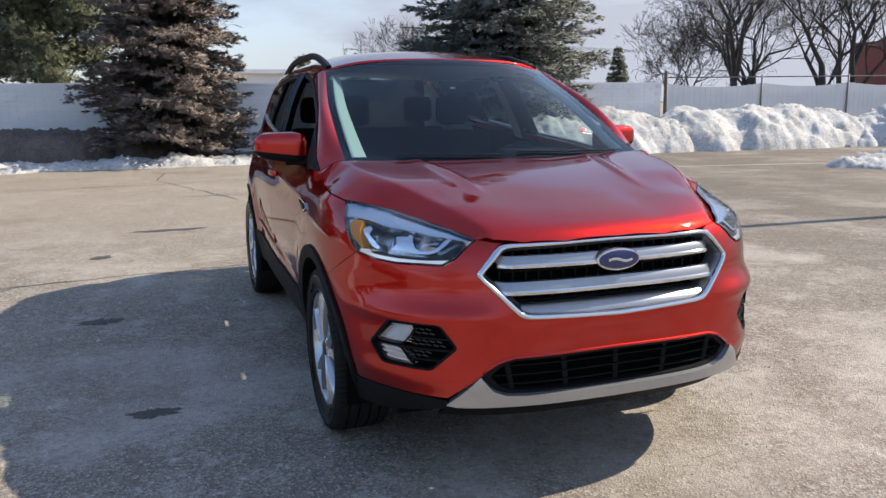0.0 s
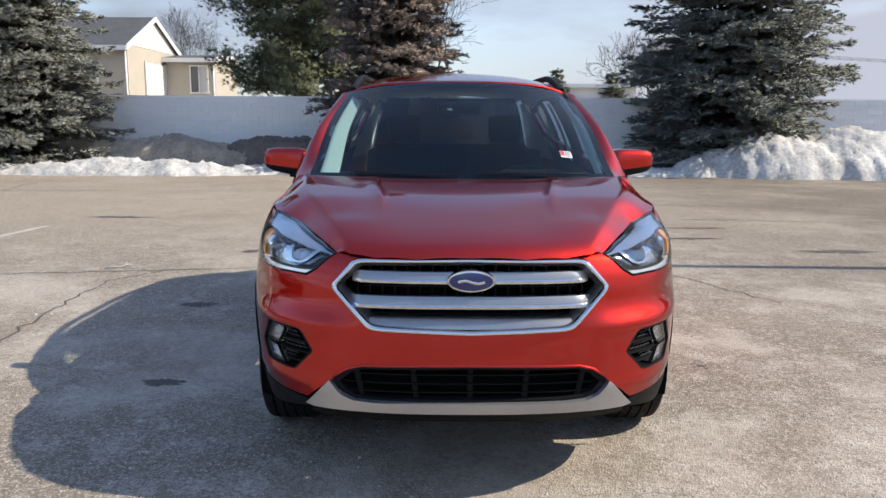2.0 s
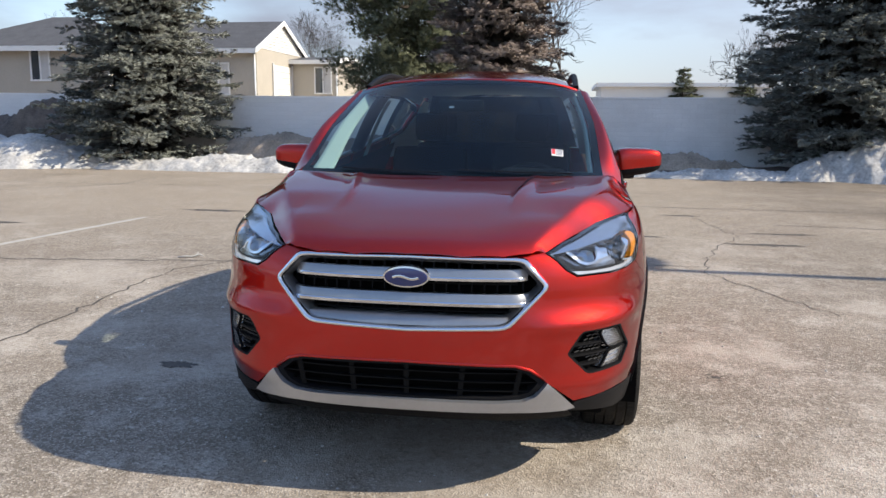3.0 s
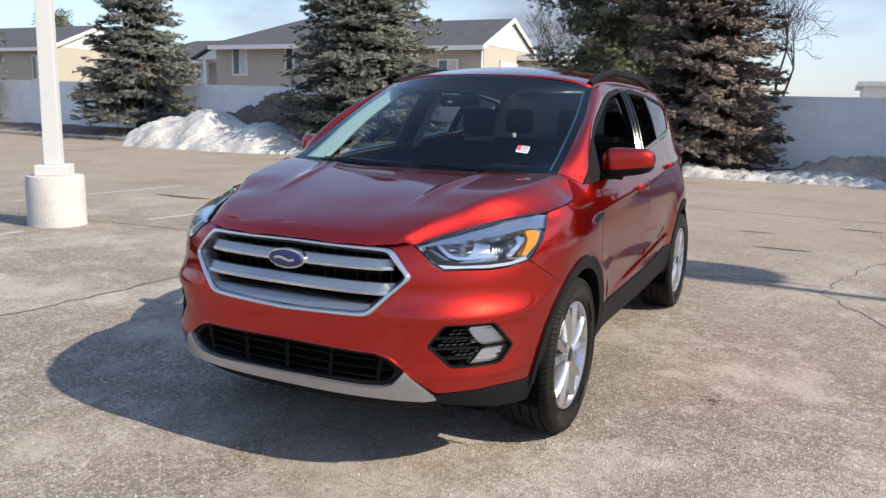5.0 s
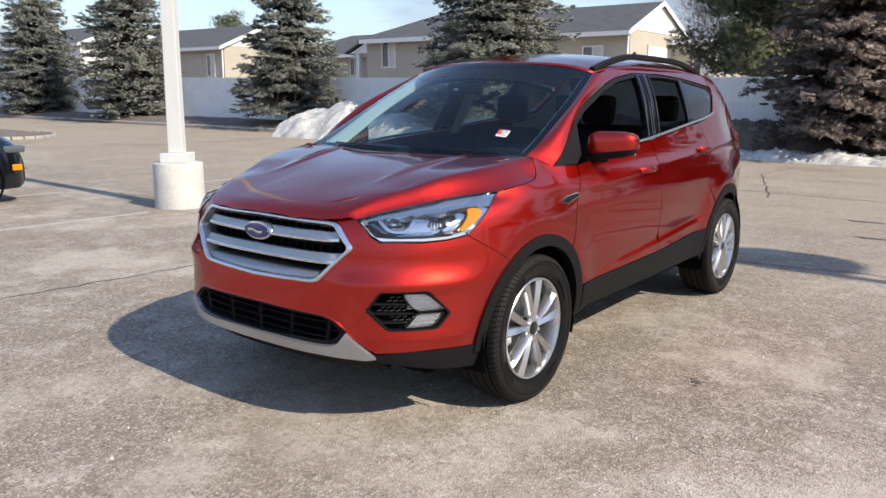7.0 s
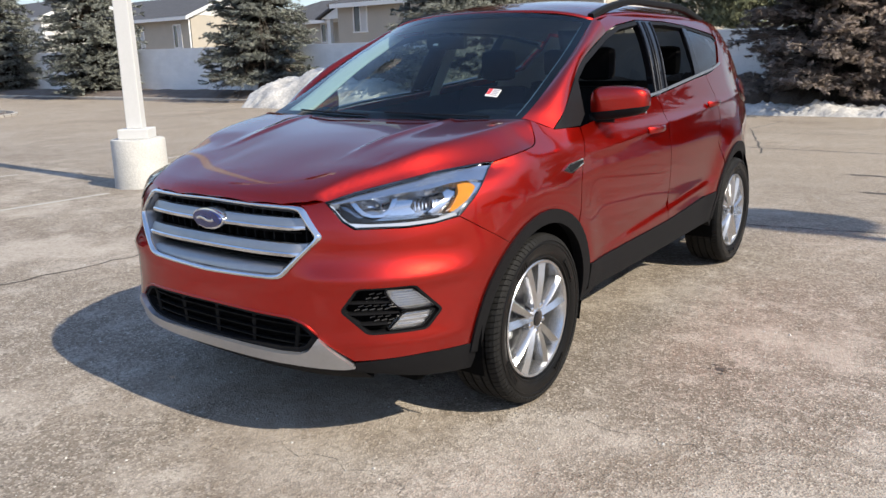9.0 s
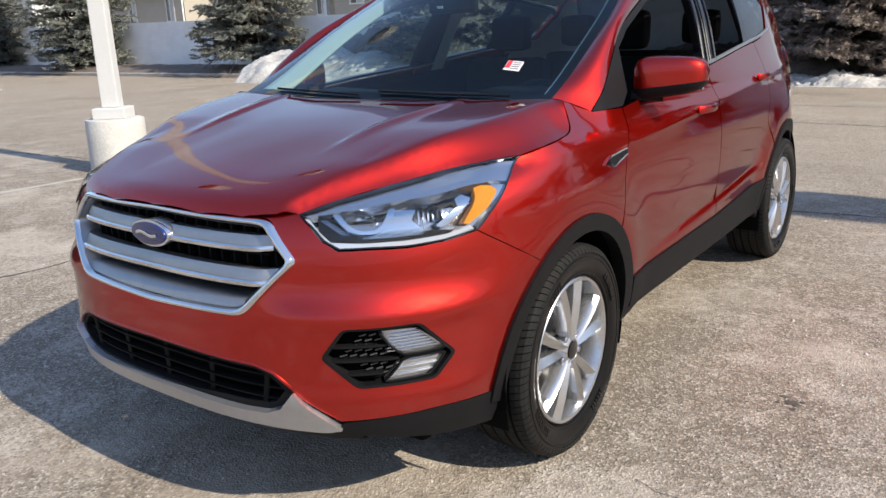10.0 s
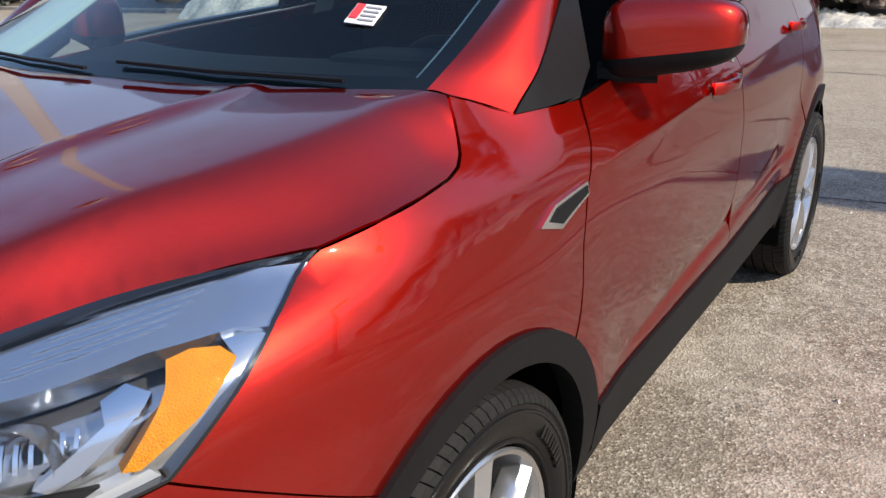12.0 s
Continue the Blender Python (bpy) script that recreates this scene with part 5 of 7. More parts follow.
both("front_door", [(.436, 1.082), (.9, 1.130), (1.405, 1.166), (1.40, .95), (1.42, .70), (1.445, .49), (.48, .468)] + arc(0, .445, 17, 49, 6)[0:] + [(.322, .78), (.334, .86), (.369, .95), (.411, 1.01)], RED, car, folds=BODY_FOLDS + LEDGE_FOLDS, step=.022)
both("rear_door", [(1.411, 1.166), (2.1, 1.232), (2.30, 1.245), (2.36, 1.12), (2.33, .98), (2.26, .84)] + arc(2.69, .456, 133, 163, 6) + [(2.06, .528), (1.451, .49), (1.426, .70), (1.406, .95)], RED, car, folds=BODY_FOLDS + LEDGE_FOLDS, step=.022)
QWIN = [(2.262, 1.536), (2.72, 1.485), (2.775, 1.46), (2.62, 1.315), (2.45, 1.278), (2.185, 1.243)]
both("quarter_panel", [(2.306, 1.245), (2.366, 1.12), (2.336, .98), (2.266, .84)] + arc(2.69, .456, 131, 20, 16) + [(3.16, .46), (3.36, .48), (3.40, .8), (3.40, 1.08), (3.33, 1.22), (3.20, 1.38), (3.08, 1.5), (2.98, 1.565), (2.80, 1.585), (2.79, 1.53), (2.83, 1.475), (2.79, 1.43), (2.64, 1.30), (2.45, 1.262)], RED, car, folds=BODY_FOLDS, step=.022)
both("roof_side", [(.93, 1.535), (1.2, 1.582), (1.6, 1.602), (2.3, 1.598), (2.80, 1.588), (2.78, 1.50), (2.25, 1.552), (1.9, 1.568), (1.5, 1.566), (1.2, 1.534), (.965, 1.482)], RED, car, label="red roof side rail")


def glass_edge(v):
    return Vector((pch(v, [(0, .742), (.5, .712), (1, .640)]), pch(v, [(0, .12), (.15, .24), (.5, .56), (1, .985)]), pch(v, [(0, 1.135), (.15, 1.185), (.5, 1.352), (1, 1.556)])))


def pillar_edge(v):
    s, z = pch(v, [(0, .222), (.2, .355), (.5, .60), (.8, .87), (1, 1.02)]), pch(v, [(0, 1.090), (.2, 1.176), (.5, 1.345), (.8, 1.447), (1, 1.492)])
    return shell(s, z)


for sd in (1, -1):
    def a_pillar(u, v, sd=sd):
        p = glass_edge(v).lerp(pillar_edge(v), u)
        p += Vector((0.5, -0.6, 0.55)) * 0.030 * math.sin(math.pi * u) ** 0.8 * ramp(v / .3)
        return p * Vector((sd, 1, 1))
    grid("a_pillar", a_pillar, 10, 30, RED, car, "red windscreen pillar")

    grid("pillar_lining", lambda u, v, sd=sd: (glass_edge(v).lerp(pillar_edge(v), u) + Vector((-.5, .6, -.55)) * .012) * Vector((sd, 1, 1)), 4, 20, TRIM_DARK, car, "dark inner pillar lining")

    def cowl_side(u, v, sd=sd):
        outer = shell(.107 + .115 * v, pch(v, [(0, 1.133), (.5, 1.116), (1, 1.091)]))
        inner = Vector((.738, .110, 1.136)).lerp(glass_edge(0), v)
        return (outer.lerp(inner, u) + Vector((0, 0, .004 * (1 - v) * math.sin(math.pi * u)))) * Vector((sd, 1, 1))
    grid("cowl_side", cowl_side, 8, 8, RED, car, "red cowl corner")

# roof, windscreen, rear
ROOF_MID = [(.84, 1.611), (1.0, 1.642), (1.25, 1.677), (1.6, 1.698), (2.2, 1.700), (2.8, 1.670), (3.15, 1.622)]


def roof_at(u, v):
    a = abs(u)
    y0 = .845 + .14 * a ** 2
    y = y0 + (3.16 - y0) * v
    xe = pch(y, [(.9, .64), (1.2, .634), (2.3, .615), (2.9, .57), (3.2, .52)])
    ze = pch(y, [(.9, 1.54), (1.2, 1.578), (1.6, 1.597), (2.3, 1.594), (2.9, 1.575), (3.2, 1.53)])
    zm = pch(y, ROOF_MID)
    return Vector((xe * u, y, zm + (ze - zm) * (0.55 * a * a + 0.45 * a ** 6)))


grid("roof", lambda u, v: roof_at(u * 2 - 1, v), 40, 50, RED, car, "red painted roof", 0.01)
grid("headliner", lambda u, v: roof_at(u * 1.96 - .98, .01 + v * .97) - Vector((0, 0, .035)), 16, 20, TRIM_PALE, car, "pale grey cloth headliner")


def screen_at(u, v):
    """The windscreen, u from -1 to 1."""
    a = abs(u)
    e = glass_edge(v)
    my, mz = .035 + (.838 - .035) * v, pch(v, [(0, 1.128), (.5, 1.391), (1, 1.613)])
    return Vector((e.x * u, my + (e.y - my) * a ** 2.3, mz + (e.z - mz) * a ** 2.3))


wind = grid("windscreen", lambda u, v: screen_at(u * 2 - 1, v), 40, 30, GLASS, car, "tinted laminated windscreen")
for nm, f in (("frit", lambda u, v: screen_at(u * 2 - 1, v * .05) + Vector((0, .004, -.004))), ("frit", lambda u, v: screen_at(u * 2 - 1, .955 + v * .045) + Vector((0, .004, -.004)))):
    grid(nm, f, 40, 3, FRIT, wind, "black glass border")
for sd in (1, -1):
    grid("frit", lambda u, v, sd=sd: screen_at(sd * ((.966 if sd < 0 else .95) + (.039 if sd < 0 else .055) * u), v) + Vector((sd * .001, .004, -.003)), 3, 30, FRIT, wind, "black glass border")

# cowl between hood and screen
grid("cowl", lambda u, v: Vector((0, 0, 0)) + hood_at((u * 2 - 1) * .79, .025).lerp(screen_at((u * 2 - 1), .03), v) - Vector((0, 0, .022 + .012 * math.sin(v * math.pi))), 40, 6, PLASTIC, car, "black plastic cowl")


def tail_at(u, z):
    """The tail: u across from -1 to 1."""
    y = 3.62 - .62 * max(0, (z - 1.02) / .58) ** 1.2 - (.10 if z < .42 else 0)
    w = width(3.36, min(z, 1.56))
    a = abs(u)
    return Vector((w * u * .985, y - .26 * a ** 3.2, z))


grid("tailgate", lambda u, v: tail_at(u * 2 - 1, .62 + v * .52), 24, 14, RED, car, "red tailgate")
grid("rear_window", lambda u, v: tail_at((u * 2 - 1) * .97, 1.15 + v * .42), 24, 10, RGLASS, car, "dark rear window")
grid("rear_bumper", lambda u, v: tail_at((u * 2 - 1) * .97, .28 + v * .335) + Vector((0, .04, 0)), 24, 10, PLASTIC, car, "black rear bumper")
for sd in (1, -1):
    lens_line = chaikin([(3.06, 1.10), (3.13, 1.19), (3.34, 1.205), (3.40, 1.12), (3.36, 1.02), (3.20, 1.045)])
    lamp = patch("tail_lamp", lens_line, GLOSS_BLACK, car, sides=(sd,), off=.010, step=.02, thick=.012, label="tail lamp with a black rim")
    patch("lens", chaikin(shrink(lens_line, .012), 1), TAIL_RED, lamp, sides=(sd,), off=.014, step=.02, thick=.006, label="red and clear lens")

# near-black shell as painted shade behind the panel gaps, with wheel houses and floor
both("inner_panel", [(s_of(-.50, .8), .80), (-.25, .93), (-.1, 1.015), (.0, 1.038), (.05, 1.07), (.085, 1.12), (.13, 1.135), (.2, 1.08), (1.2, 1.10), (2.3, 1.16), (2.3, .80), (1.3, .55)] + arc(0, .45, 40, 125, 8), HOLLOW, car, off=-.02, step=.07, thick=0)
part("floor_pan", boxed(-.74, .74, -.62, 3.40, .24, .33, .02), HOLLOW, car, "near-black underbody slab, added to block light")
part("engine_block", boxed(-.55, .55, -.55, .25, .30, .78, .05), HOLLOW, car, "engine bay block coloured near-black for shade")
# unseen boxes, added to stop sun leaking through the body onto the ground
part("nose_light_block", boxed(-.48, .48, -.72, -.58, .30, .84, .02), HOLLOW, car)
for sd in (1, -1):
    part("sill_light_block", boxed(sd * .755 - .045, sd * .755 + .045, .42, 2.26, .36, .58, .01), HOLLOW, car)
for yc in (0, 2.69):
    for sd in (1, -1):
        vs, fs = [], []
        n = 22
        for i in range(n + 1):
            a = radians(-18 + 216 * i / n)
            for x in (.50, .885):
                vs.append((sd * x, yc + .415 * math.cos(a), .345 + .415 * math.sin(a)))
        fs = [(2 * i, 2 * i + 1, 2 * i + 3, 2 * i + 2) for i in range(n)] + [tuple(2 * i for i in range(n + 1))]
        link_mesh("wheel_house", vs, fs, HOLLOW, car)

# black cladding: arches, sills, front valance
for sd in (1, -1):
    patch("arch_cladding", arc(0, .447, 3, 182, 30) + arc(0, .393, 184, -6, 30), PLASTIC, car, sides=(sd,), off=.010, step=.03, thick=.05)
    patch("arch_cladding", arc(2.69, .458, -4, 178, 30) + arc(2.69, .393, 182, -6, 30), PLASTIC, car, sides=(sd,), off=.010, step=.03, thick=.05)
    patch("sill_cladding", [(.405, .305), (.41, .345), (.46, .345), (.45, .466), (1.45, .487), (2.08, .520), (2.25, .530), (2.232, .46), (2.232, .345), (2.29, .345), (2.29, .29), (2.20, .345), (.54, .338)], PLASTIC, car, sides=(sd,), off=.008, step=.05, thick=.06)
    patch("front_valance", [(-.585, .355), (-.515, .366), (-.43, .370), (s_of(-.44, .361), .361), (s_of(-.40, .34), .34), (s_of(-.42, .255), .255), (-.425, .276), (-.528, .308), (-.598, .326)], PLASTIC, car, sides=(sd,), off=.003, step=.03, thick=.05)
patch("skid_trim", [(-1.0, .377), (-.764, .378), (-.715, .383), (-.688, .402), (-.662, .450), (-.586, .342), (-.61, .336), (-.73, .339), (-1.0, .337)], SKID, car, sides=(1, -1), off=.014, step=.025, thick=.03, label="satin silver lower bumper trim")
patch("air_dam", [(-1.0, .341), (-.73, .342), (-.61, .336), (-.55, .25), (-1.0, .245)], PLASTIC, car, sides=(1, -1), off=-.03, step=.04, thick=.03)

# lower grille
LOWER = [(-1.0, .518), (-.735, .512), (-.70, .496), (-.664, .452), (-.686, .404), (-.713, .383), (-.764, .376), (-1.0, .375)]
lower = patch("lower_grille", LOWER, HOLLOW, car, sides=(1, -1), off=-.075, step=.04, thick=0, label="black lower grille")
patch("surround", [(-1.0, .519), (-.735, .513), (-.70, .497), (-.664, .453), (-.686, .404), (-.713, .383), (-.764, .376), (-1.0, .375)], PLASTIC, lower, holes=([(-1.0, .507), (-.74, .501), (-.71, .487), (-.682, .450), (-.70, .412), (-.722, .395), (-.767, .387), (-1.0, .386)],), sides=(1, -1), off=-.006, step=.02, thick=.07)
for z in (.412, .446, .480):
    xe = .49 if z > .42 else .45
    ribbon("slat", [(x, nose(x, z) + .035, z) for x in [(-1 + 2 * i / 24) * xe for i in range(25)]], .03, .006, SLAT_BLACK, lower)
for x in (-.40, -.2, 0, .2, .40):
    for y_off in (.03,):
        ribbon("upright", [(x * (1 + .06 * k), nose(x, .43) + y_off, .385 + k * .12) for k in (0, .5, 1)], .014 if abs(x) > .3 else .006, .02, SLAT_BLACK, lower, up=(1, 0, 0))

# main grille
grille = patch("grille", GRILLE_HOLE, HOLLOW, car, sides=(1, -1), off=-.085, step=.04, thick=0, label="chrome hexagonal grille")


def hexa(k):
    """The grille's outline, shrunk by k metres, as x and z."""
    return [(0, .912 - k), (.426 - k * .7, .904 - k), (.520 - k * 1.25, .800), (.374 - k * .7, .648 + k), (0, .635 + k)]


def hex_loop(k, off, n=14):
    half = []
    pts = hexa(k)
    for a, b in zip(pts, pts[1:]):
        half += [(a[0] + (b[0] - a[0]) * i / n, a[1] + (b[1] - a[1]) * i / n) for i in range(n)]
    half.append(pts[-1])
    sm = half[:]
    for _ in range(2):
        sm = [sm[0]] + [((sm[i - 1][0] + 2 * sm[i][0] + sm[i + 1][0]) / 4, (sm[i - 1][1] + 2 * sm[i][1] + sm[i + 1][1]) / 4) for i in range(1, len(sm) - 1)] + [sm[-1]]
    full = sm + [(-x, z) for x, z in sm[-2:0:-1]]
    return [Vector((x, nose(x, z) + off, z)) for x, z in full]


rings = [hex_loop(-.002, .012), hex_loop(-.002, -.006), hex_loop(.004, -.013), hex_loop(.011, -.012), hex_loop(.016, -.002), hex_loop(.018, .05)]
m = len(rings[0])
vs = [p for r in rings for p in r]
fs = [(i * m + k, i * m + (k + 1) % m, (i + 1) * m + (k + 1) % m, (i + 1) * m + k) for i in range(len(rings) - 1) for k in range(m)]
link_mesh("frame", vs, fs, CHROME, grille, "bright chrome frame", smooth=True)
rings = [hex_loop(.018, .004), hex_loop(.030, .030), hex_loop(.036, .07)]
vs = [p for r in rings for p in r]
fs = [(i * m + k, i * m + (k + 1) % m, (i + 1) * m + (k + 1) % m, (i + 1) * m + k) for i in range(len(rings) - 1) for k in range(m)]
link_mesh("inner_frame", vs, fs, SATIN, grille, "satin silver inner frame", smooth=True)


def grille_bar(z0, z1, xe, lip=True):
    """A deep slat: satin upper face leaning back, chrome lower lip."""
    zc = (z0 + z1) / 2
    xs = [(-1 + 2 * i / 40) * xe for i in range(41)]

    def sweep(name, prof, material, label):
        vs, fs = [], []
        for x in xs:
            e = max(0, (abs(x) / xe - .9) / .1)
            vs += [(x, nose(x, zc) + dy + .025 * e * e, z) for dy, z in prof]
        k = len(prof)
        for i in range(len(xs) - 1):
            for j in range(k):
                q = (j + 1) % k
                fs.append((i * k + j, i * k + q, (i + 1) * k + q, (i + 1) * k + j))
        fs += [tuple(range(k - 1, -1, -1)), tuple((len(xs) - 1) * k + j for j in range(k))]
        bm = bmesh.new()
        b = [bm.verts.new(v) for v in vs]
        for f in fs:
            bm.faces.new([b[i] for i in f])
        return part(name, bm, material, grille, label, smooth=True)
    h = z1 - z0
    sweep("bar", [(.050, z1 - .002), (.020, z1), (.004, z0 + .45 * h), (.004, z0 + .36 * h), (.05, z0 + .34 * h)], SATIN, "satin silver grille bar")
    if lip:
        sweep("lip", [(.03, z0 + .40 * h), (-.002, z0 + .40 * h), (-.006, z0 + .30 * h), (-.006, z0 + .08 * h), (.0, z0), (.03, z0)], CHROME, "chrome lower edge")


grille_bar(.817, .859, .438)
grille_bar(.727, .771, .445)
sb = []
for i in range(31):
    x = .372 * (-1 + i / 15)
    sb += [(x, nose(x, .66) + .004, .655), (x, nose(x, .69) + .010, .689), (x, nose(x, .69) + .07, .691)]
link_mesh("bar", sb, [(3 * i + j, 3 * i + 3 + j, 3 * i + 4 + j, 3 * i + 1 + j) for i in range(30) for j in range(2)], SATIN, grille, "satin silver lower band", smooth=True)
for i in range(19):
    x = -.42 + .84 * i / 18
    part("fin", boxed(x - .003, x + .003, nose(x, .8) + .055, nose(x, .8) + .075, .65, .89), PLASTIC, grille)
for z in (.70, .80, .88):
    ribbon("fin", [(x, nose(x, z) + .06, z) for x in [(-1 + 2 * i / 16) * .40 for i in range(17)]], .01, .006, PLASTIC, grille)


def oval(name, rx, rz, y0, y1, material, parent, label="", dome=0.0):
    bm = bmesh.new()
    n = 40
    rings = [(1, y1), (1, y0 + .003), (.97, y0), (.6, y0 - dome * .7), (.2, y0 - dome)]
    vs = [[bm.verts.new((rx * k * math.cos(2 * math.pi * i / n), y, .831 + rz * k * math.sin(2 * math.pi * i / n))) for i in range(n)] for k, y in rings]
    for a, b in zip(vs, vs[1:]):
        for i in range(n):
            bm.faces.new((a[i], a[(i + 1) % n], b[(i + 1) % n], b[i]))
    bm.faces.new(vs[-1])
    return part(name, bm, material, parent, label, smooth=True)


badge = oval("badge", .088, .0405, -.912, -.86, CHROME, car, "oval badge with a chrome rim and blue field", .004)
oval("field", .080, .0335, -.9185, -.910, BLUE, badge, "blue enamel field", .003)
ribbon("stroke", [(-.048 + .096 * i / 20, -.9235, .831 + .005 * math.sin(i * .314)) for i in range(21)], .003, .009, CHROME, badge, "plain silver stroke")

# head lamps
HL = [(-.642, .915), (-.575, .939), (-.475, .962), (-.35, .985), (-.225, 1.006), (-.178, 1.008), (-.236, .958), (-.283, .905), (-.330, .850), (-.395, .836), (-.46, .831), (-.52, .833), (-.573, .832), (-.600, .855), (-.62, .888)]


U_OUT = [(-.585, .921), (-.573, .898), (-.557, .877), (-.538, .868), (-.511, .868), (-.494, .881), (-.481, .908), (-.474, .931)]
U_IN = [(-.571, .920), (-.560, .898), (-.547, .882), (-.532, .876), (-.514, .877), (-.501, .888), (-.492, .909), (-.487, .927)]
for sd in (1, -1):
    flip = Vector((sd, 1, 1))
    lamp = patch("head_lamp", HL, GLOSS_BLACK, car, holes=(shrink(HL, .0035),), sides=(sd,), off=.0035, step=.010, thick=.025, label="clear wraparound head lamp with an amber marker")
    patch("lens", HL, LENS, lamp, sides=(sd,), off=.003, step=.02, thick=0, label="clear lens")
    patch("housing", HL, BOWL_DARK, lamp, sides=(sd,), off=-.05, step=.03, thick=0, label="dark chrome housing")
    patch("brow", [(-.632, .913), (-.575, .934), (-.475, .957), (-.35, .980), (-.228, 1.000), (-.188, .999), (-.230, .955), (-.266, .963), (-.331, .958), (-.383, .948), (-.477, .937), (-.565, .923), (-.622, .912)], BROW, lamp, sides=(sd,), off=-.004, step=.014, thick=.03, label="bright upper blade")
    patch("side_reflector", [(-.277, .965), (-.230, .956), (-.243, .935), (-.284, .893), (-.325, .856), (-.352, .862), (-.305, .902), (-.270, .943)], REFLECTOR, lamp, sides=(sd,), off=-.012, step=.012, thick=.03)
    patch("light_blade", [(-.634, .910), (-.625, .908), (-.608, .876), (-.588, .850), (-.533, .846), (-.458, .846), (-.386, .850), (-.340, .862), (-.334, .853), (-.395, .839), (-.46, .834), (-.52, .836), (-.572, .835), (-.599, .857)], RUNNING, lamp, sides=(sd,), off=-.010, step=.010, thick=.03, label="lit white daytime running light")
    patch("marker", [(-.318, .952), (-.300, .956), (-.280, .953), (-.271, .941), (-.303, .900), (-.346, .867), (-.357, .870), (-.331, .915), (-.322, .934)], AMBER, lamp, sides=(sd,), off=-.004, step=.010, thick=.03, label="amber side marker")
    patch("bezel", U_OUT + U_IN[::-1], REFLECTOR, lamp, sides=(sd,), off=-.010, step=.008, thick=.03, label="chrome bezel")
    patch("bezel", [(-.363, .936), (-.346, .944), (-.331, .934), (-.340, .920), (-.380, .878), (-.399, .869), (-.407, .876), (-.362, .917)], REFLECTOR, lamp, sides=(sd,), off=-.008, step=.008, thick=.03, label="chrome bracket")
    patch("cheek", [(-.474, .933), (-.481, .908), (-.494, .881), (-.508, .869), (-.470, .868), (-.433, .876), (-.447, .900), (-.437, .930)], BOWL, lamp, sides=(sd,), off=-.022, step=.012, thick=.02)
    for mid, r, mt_in, mt_pro in (((-.530, .905), .046, BOWL, BOWL_DARK), ((-.406, .908), .040, BOWL_DARK, GLOSS_BLACK)):
        c, n = shell(*mid), normal_of(shell, *mid)
        c = (c - n * .050) * flip
        aim = Vector((n.x * sd * .6, -1, .05)).normalized()
        mt = Matrix.Translation(c) @ aim.to_track_quat("X", "Z").to_matrix().to_4x4()
        lathe("bowl", [(r, .030), (r * .93, .012), (r * .7, -.008), (r * .3, -.016), (0, -.017)], mt_in, lamp, 30, at=mt)
        if r < .044:
            lathe("projector", [(r * .30, -.012), (r * .29, .006), (r * .18, .012), (0, .014)], mt_pro, lamp, 26, at=mt)
    for k in range(7):
        s0 = -.436 + .009 * k
        patch("flute", [(s0, .884 + .003 * k), (s0 + .003, .884 + .003 * k), (s0 + .005, .926), (s0 + .002, .926)], REFLECTOR, lamp, sides=(sd,), off=-.024, step=.02, thick=.006)
    for k in range(8):
        patch("rib", [(-.535 + .006 * k, .8575 + .0022 * k), (-.43, .858 + .0022 * k), (-.43, .859 + .0022 * k), (-.535 + .006 * k, .8585 + .0022 * k)], BOWL, lamp, sides=(sd,), off=-.014, step=.03, thick=.004)
    patch("apron", [(-.612, .911), (-.588, .917), (-.574, .895), (-.558, .873), (-.535, .864), (-.42, .866), (-.37, .858), (-.386, .848), (-.458, .844), (-.533, .844), (-.588, .850), (-.610, .880)], PLASTIC, lamp, sides=(sd,), off=-.018, step=.012, thick=.01, label="black lamp apron")
    for k in range(9):
        s0, z0 = -.606 + .0045 * k, .905 - .0045 * k
        patch("notch", [(s0, z0), (s0 + .013, z0 + .001), (s0 + .013, z0 + .0025), (s0, z0 + .0015)], BOWL, lamp, sides=(sd,), off=-.015, step=.02, thick=.003)
    for k in range(5):
        s0, z0 = -.43 + .012 * k, .953 + .0055 * k
        patch("rib", [(s0, z0), (s0 + .12, z0 + .019), (s0 + .12, z0 + .0198), (s0, z0 + .0008)], REFLECTOR, lamp, sides=(sd,), off=-.0025, step=.03, thick=.001)

